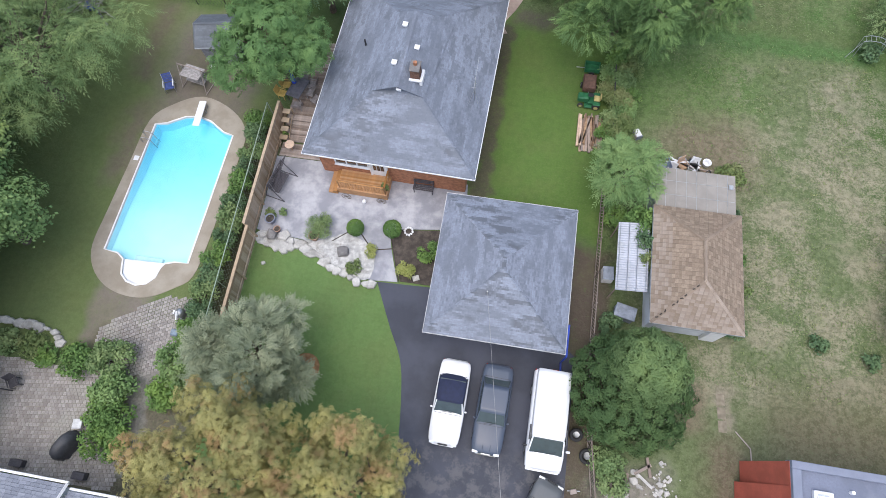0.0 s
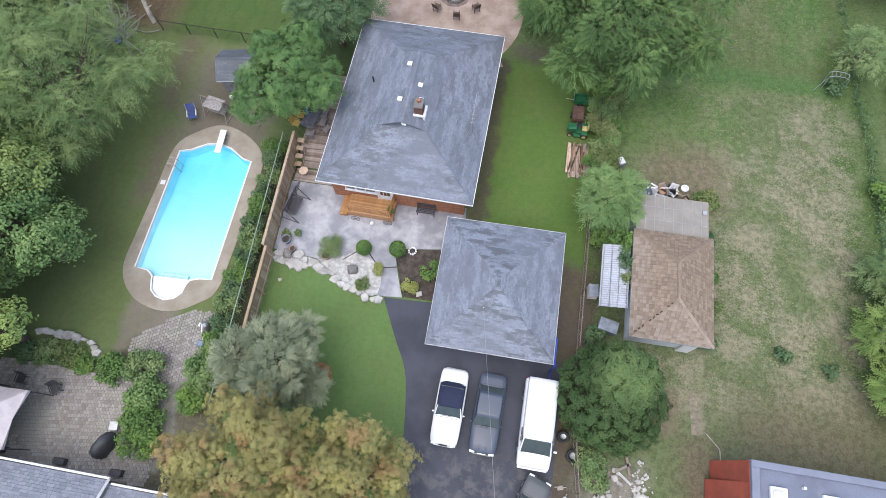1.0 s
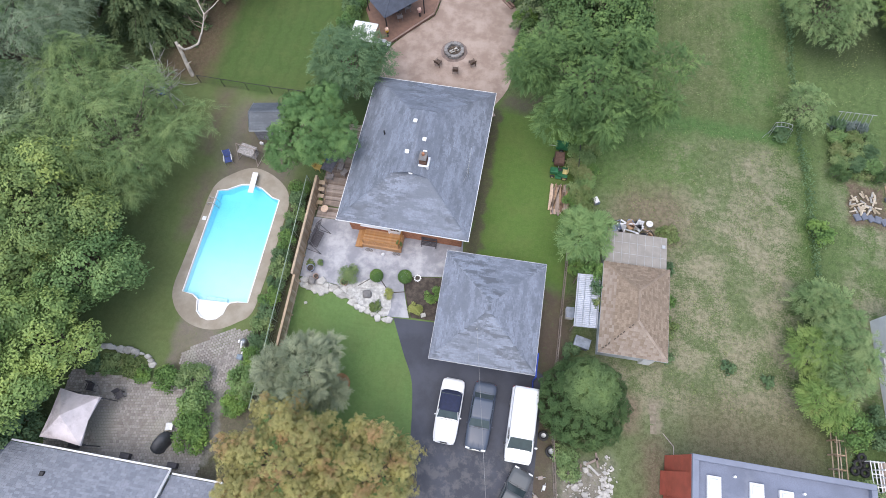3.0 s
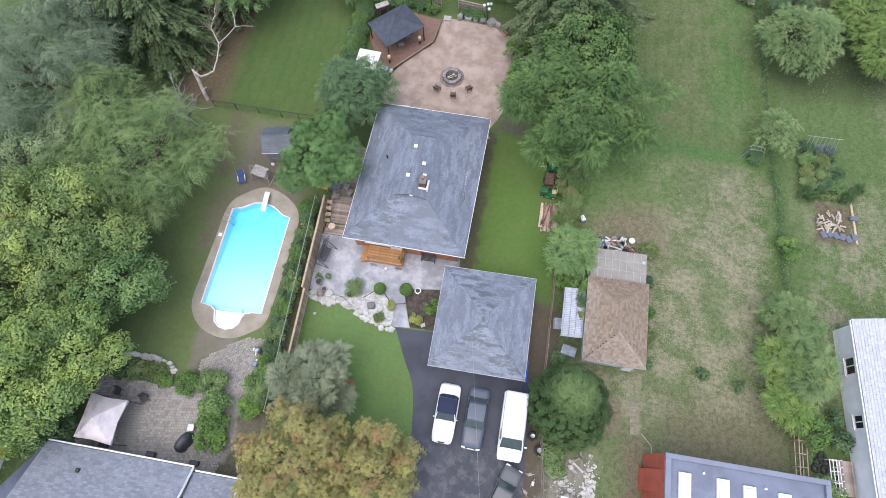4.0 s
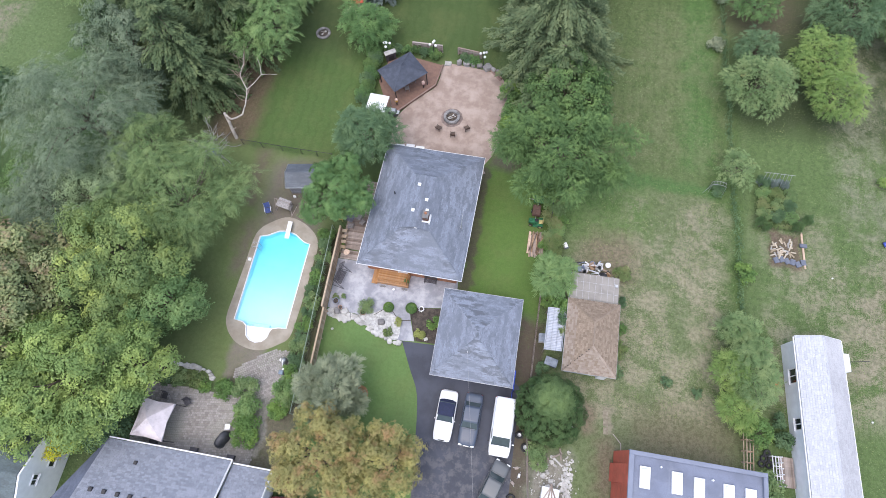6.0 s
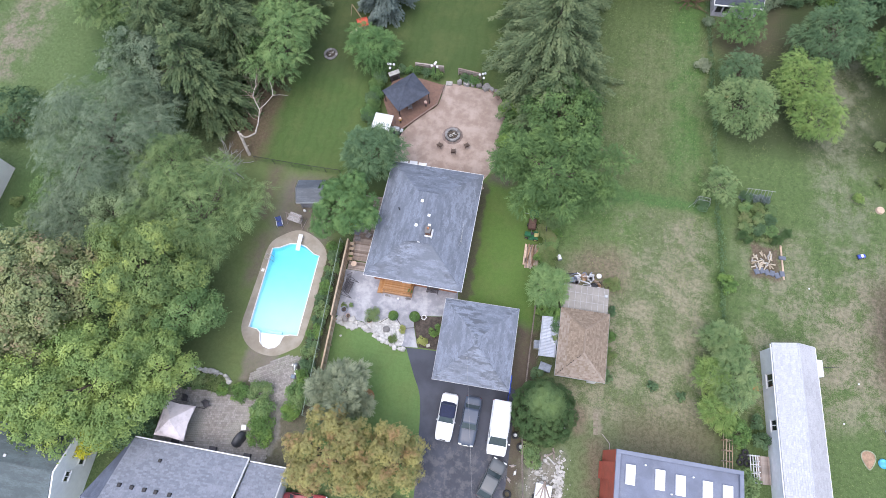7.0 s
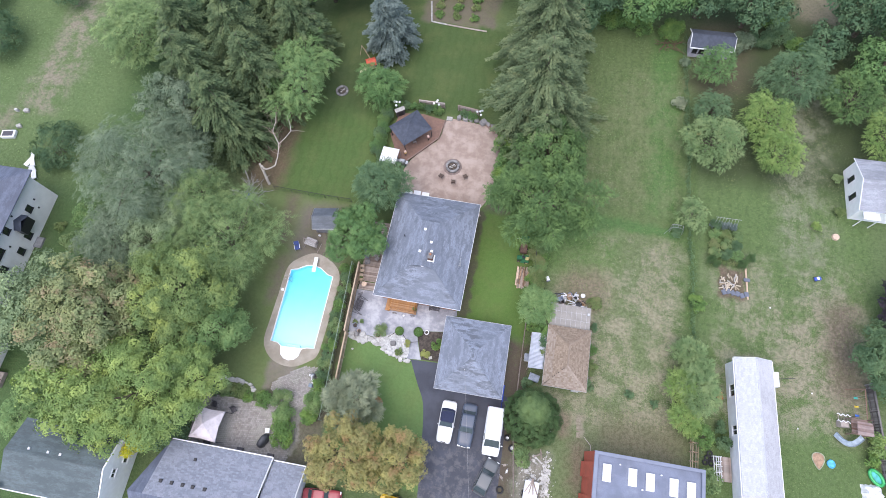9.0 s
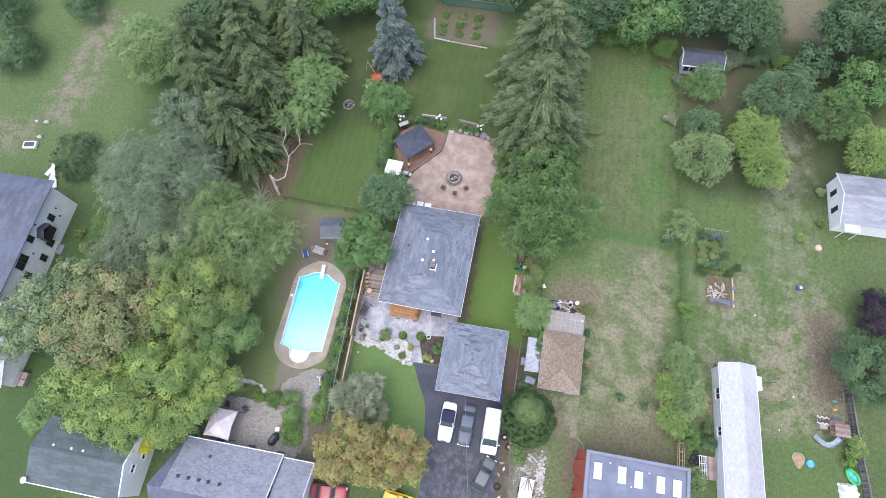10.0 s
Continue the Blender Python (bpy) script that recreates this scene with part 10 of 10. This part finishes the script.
    # joint lines of the bonnet and the boot
    for yy, z in ((a - 0.06, belt + 0.025), (d + 0.06, belt + 0.02)):
        part("panel_gap", boxed(-w * 0.8, w * 0.8, yy - 0.008, yy + 0.008, z - 0.05, z + 0.006), BLACK, ob)
    if body_mat is CAR_GREY:
        for s in (-0.28, 0.28):
            part("bonnet_crease", rod(bmesh.new(), (s * w * 2.0 * 0.5, a - 0.1, belt + 0.01), (s * w * 0.8, -h + 0.2, hood - 0.02), 0.012, 0.012, 4), body_mat, ob)
    if seats:
        for s in (-0.3, 0.3):
            part("headrest", boxed(s - 0.09, s + 0.09, (a + b) / 2 + 0.15, (a + b) / 2 + 0.22, belt + 0.1, belt + 0.3, 0.02), WHITE, ob)
    return ob


SOFT_TOP = plain("navy_soft_top", (0.02, 0.026, 0.06), 0.8, var=0.15, scale=5, fine=40)
car("convertible", "white convertible with a closed navy soft top", -3.6, -1.2, -1.2, 4.5, 1.74, CAR_WHITE, SOFT_TOP, (0.36, 0.48, 0.74, 0.79), seats=True)
car("saloon_car", "dark blue-grey saloon parked on the drive", -1.28, -1.2, -2.0, 4.72, 1.7, CAR_GREY, CAR_GREY, (0.32, 0.43, 0.74, 0.83), roof=1.36)
car("hatchback", "dark grey-green car parked askew on the drive", 1.55, -6.15, 161, 3.9, 1.55, CAR_DARK, CAR_DARK, (0.3, 0.42, 0.82, 0.95), roof=1.42)


def van():
    ob = thing("van", "white panel van parked beside the fence", "van", 1.65, -1.35, 0.02, -0.6)
    L, w = 5.0, 0.98
    h = L / 2
    st = [(-h, w * 0.8, 0.35, 0.75), (-h + 0.12, w * 0.95, 0.3, 0.98), (-h + 0.75, w, 0.28, 1.18), (h - 0.1, w, 0.28, 1.2), (h, w * 0.97, 0.3, 1.18)]
    part("body", shell_loft(st, 0.02), VAN_WHITE, ob, smooth=True)
    top = [(-h + 1.5, w * 0.84, 1.1, 1.88), (-h + 1.75, w * 0.88, 1.1, 1.96), (0, w * 0.9, 1.1, 1.98), (h - 0.3, w * 0.9, 1.1, 1.97), (h - 0.03, w * 0.88, 1.1, 1.9)]
    part("roof", shell_loft(top, 0.05), VAN_WHITE, ob, smooth=True)
    part("windscreen", frustum(-h + 0.78, -h + 1.6, w * 0.88, 1.17, -h + 1.46, -h + 1.62, w * 0.78, 1.86), CAR_GLASS, ob)
    for s in (-1, 1):
        part("side_window", boxed(s * w * 0.93 - 0.02, s * w * 0.93 + 0.02, -h + 1.35, -h + 2.1, 1.22, 1.72), GLASS, ob)
        part("pillar", rod(bmesh.new(), (s * w * 0.89, -h + 0.8, 1.15), (s * w * 0.8, -h + 1.5, 1.87), 0.05, 0.045, 5), VAN_WHITE, ob)
        part("side_mirror", boxed(s * 1.1 - 0.1, s * 1.1 + 0.1, -h + 1.0, -h + 1.12, 1.2, 1.45, 0.03), BLACK if s < 0 else VAN_WHITE, ob)
        part("headlight", boxed(s * 0.72 - 0.17, s * 0.72 + 0.17, -h - 0.01, -h + 0.14, 0.62, 0.8, 0.03), LAMP_GLASS, ob)
        part("tail_light", boxed(s * 0.9 - 0.06, s * 0.9 + 0.06, h - 0.03, h + 0.03, 0.8, 1.15, 0.02), RED_LAMP, ob)
        for yy in (-h + 0.95, h - 1.05):
            wheel(ob, s * (w - 0.1), yy, 0.34, 0.35, 0.22)
        part("wiper", rod(bmesh.new(), (s * 0.3 - 0.25, -h + 0.8, 1.2), (s * 0.3 + 0.2, -h + 0.95, 1.34), 0.014, 0.014, 4), BLACK, ob)
        part("rear_window", boxed(s * 0.42 - 0.3, s * 0.42 + 0.3, h - 0.05, h + 0.012, 1.25, 1.7), GLASS, ob)
    part("front_bumper", boxed(-0.86, 0.86, -h - 0.09, -h + 0.05, 0.35, 0.55, 0.04), VAN_WHITE, ob)
    part("rear_step", boxed(-0.8, 0.8, h - 0.02, h + 0.14, 0.35, 0.45, 0.02), BLACK, ob)
    part("brake_lamp", boxed(-0.15, 0.15, h - 0.12, h - 0.02, 1.9, 1.95, 0.01), RED_LAMP, ob)
    for x in (-0.3, 0.0, 0.3):
        part("roof_bolt", rod(bmesh.new(), (x, h - 0.45, 1.98), (x, h - 0.45, 2.04), 0.025, 0.02, 6), STEEL, ob)
    for x in (-0.2, 0.2):
        part("roof_bolt", rod(bmesh.new(), (x, -h + 1.8, 1.98), (x, -h + 1.8, 2.03), 0.025, 0.02, 6), STEEL, ob)


van()
RED_PAINT = paint("faded_red_paint", (0.35, 0.06, 0.07), 0.4)
YEL_PAINT = paint("machine_yellow", (0.7, 0.45, 0.02), 0.45)
car("parked_car", "faded red car half under the chestnut", -15.6, -11.2, 95, 4.2, 1.65, RED_PAINT, RED_PAINT, (0.3, 0.4, 0.72, 0.85))
pl = thing("flatbed_trailer", "grey flatbed trailer beside the red car", "trailer", -15.6, -13.4, 0, 2)
part("bed", boxed(-1.6, 1.6, -0.9, 0.9, 0.55, 0.65, 0.02), STEEL, pl)
for s in (-0.95, 0.95):
    wheel(pl, 0, s, 0.3, 0.3, 0.18, "y")


def loader():
    ob = thing("loader", "yellow compact loader at the edge of the drive", "loader", -8.2, -10.6, 0, 84)
    part("body", boxed(-0.7, 0.7, -1.1, 1.1, 0.5, 1.15, 0.08), YEL_PAINT, ob)
    part("cab_frame", boxed(-0.55, 0.55, -0.5, 0.6, 1.15, 1.35, 0.05), BLACK, ob)
    part("cab_roof", boxed(-0.6, 0.6, -0.55, 0.7, 1.95, 2.03, 0.03), YEL_PAINT, ob)
    for x in (-0.52, 0.52):
        for y in (-0.45, 0.55):
            part("post", rod(bmesh.new(), (x, y, 1.3), (x, y, 1.96), 0.04, 0.04, 4), BLACK, ob)
        part("arm", rod(bmesh.new(), (x * 1.55, 0.9, 1.5), (x * 1.55, -1.6, 0.7), 0.09, 0.08, 4), YEL_PAINT, ob)
        for y in (-0.65, 0.65):
            wheel(ob, x * 1.6, y, 0.42, 0.42, 0.28, "x", YEL_PAINT)
    part("bucket", boxed(-0.85, 0.85, -2.2, -1.6, 0.1, 0.6, 0.03), YEL_PAINT, ob)


loader()

# the overhead service wire
wi = thing("overhead_wire", "thin overhead service wire above the drive", "wire")
a, b = Vector((-2.45, 4.4, 3.35)), Vector((5.0, -34.0, 7.0))
pts = []
for k in range(25):
    t = k / 24
    p = a.lerp(b, t)
    pts.append((p.x, p.y, p.z - 1.2 * t * (1 - t)))
part("cable", pipe(bmesh.new(), pts, 0.009, 5), plain("pale_cable", (0.3, 0.3, 0.3), 0.6, bump=0), wi)
part("insulator", rod(bmesh.new(), (-2.45, 4.4, 2.8), (-2.45, 4.4, 3.4), 0.04, 0.04, 6), STEEL, wi)
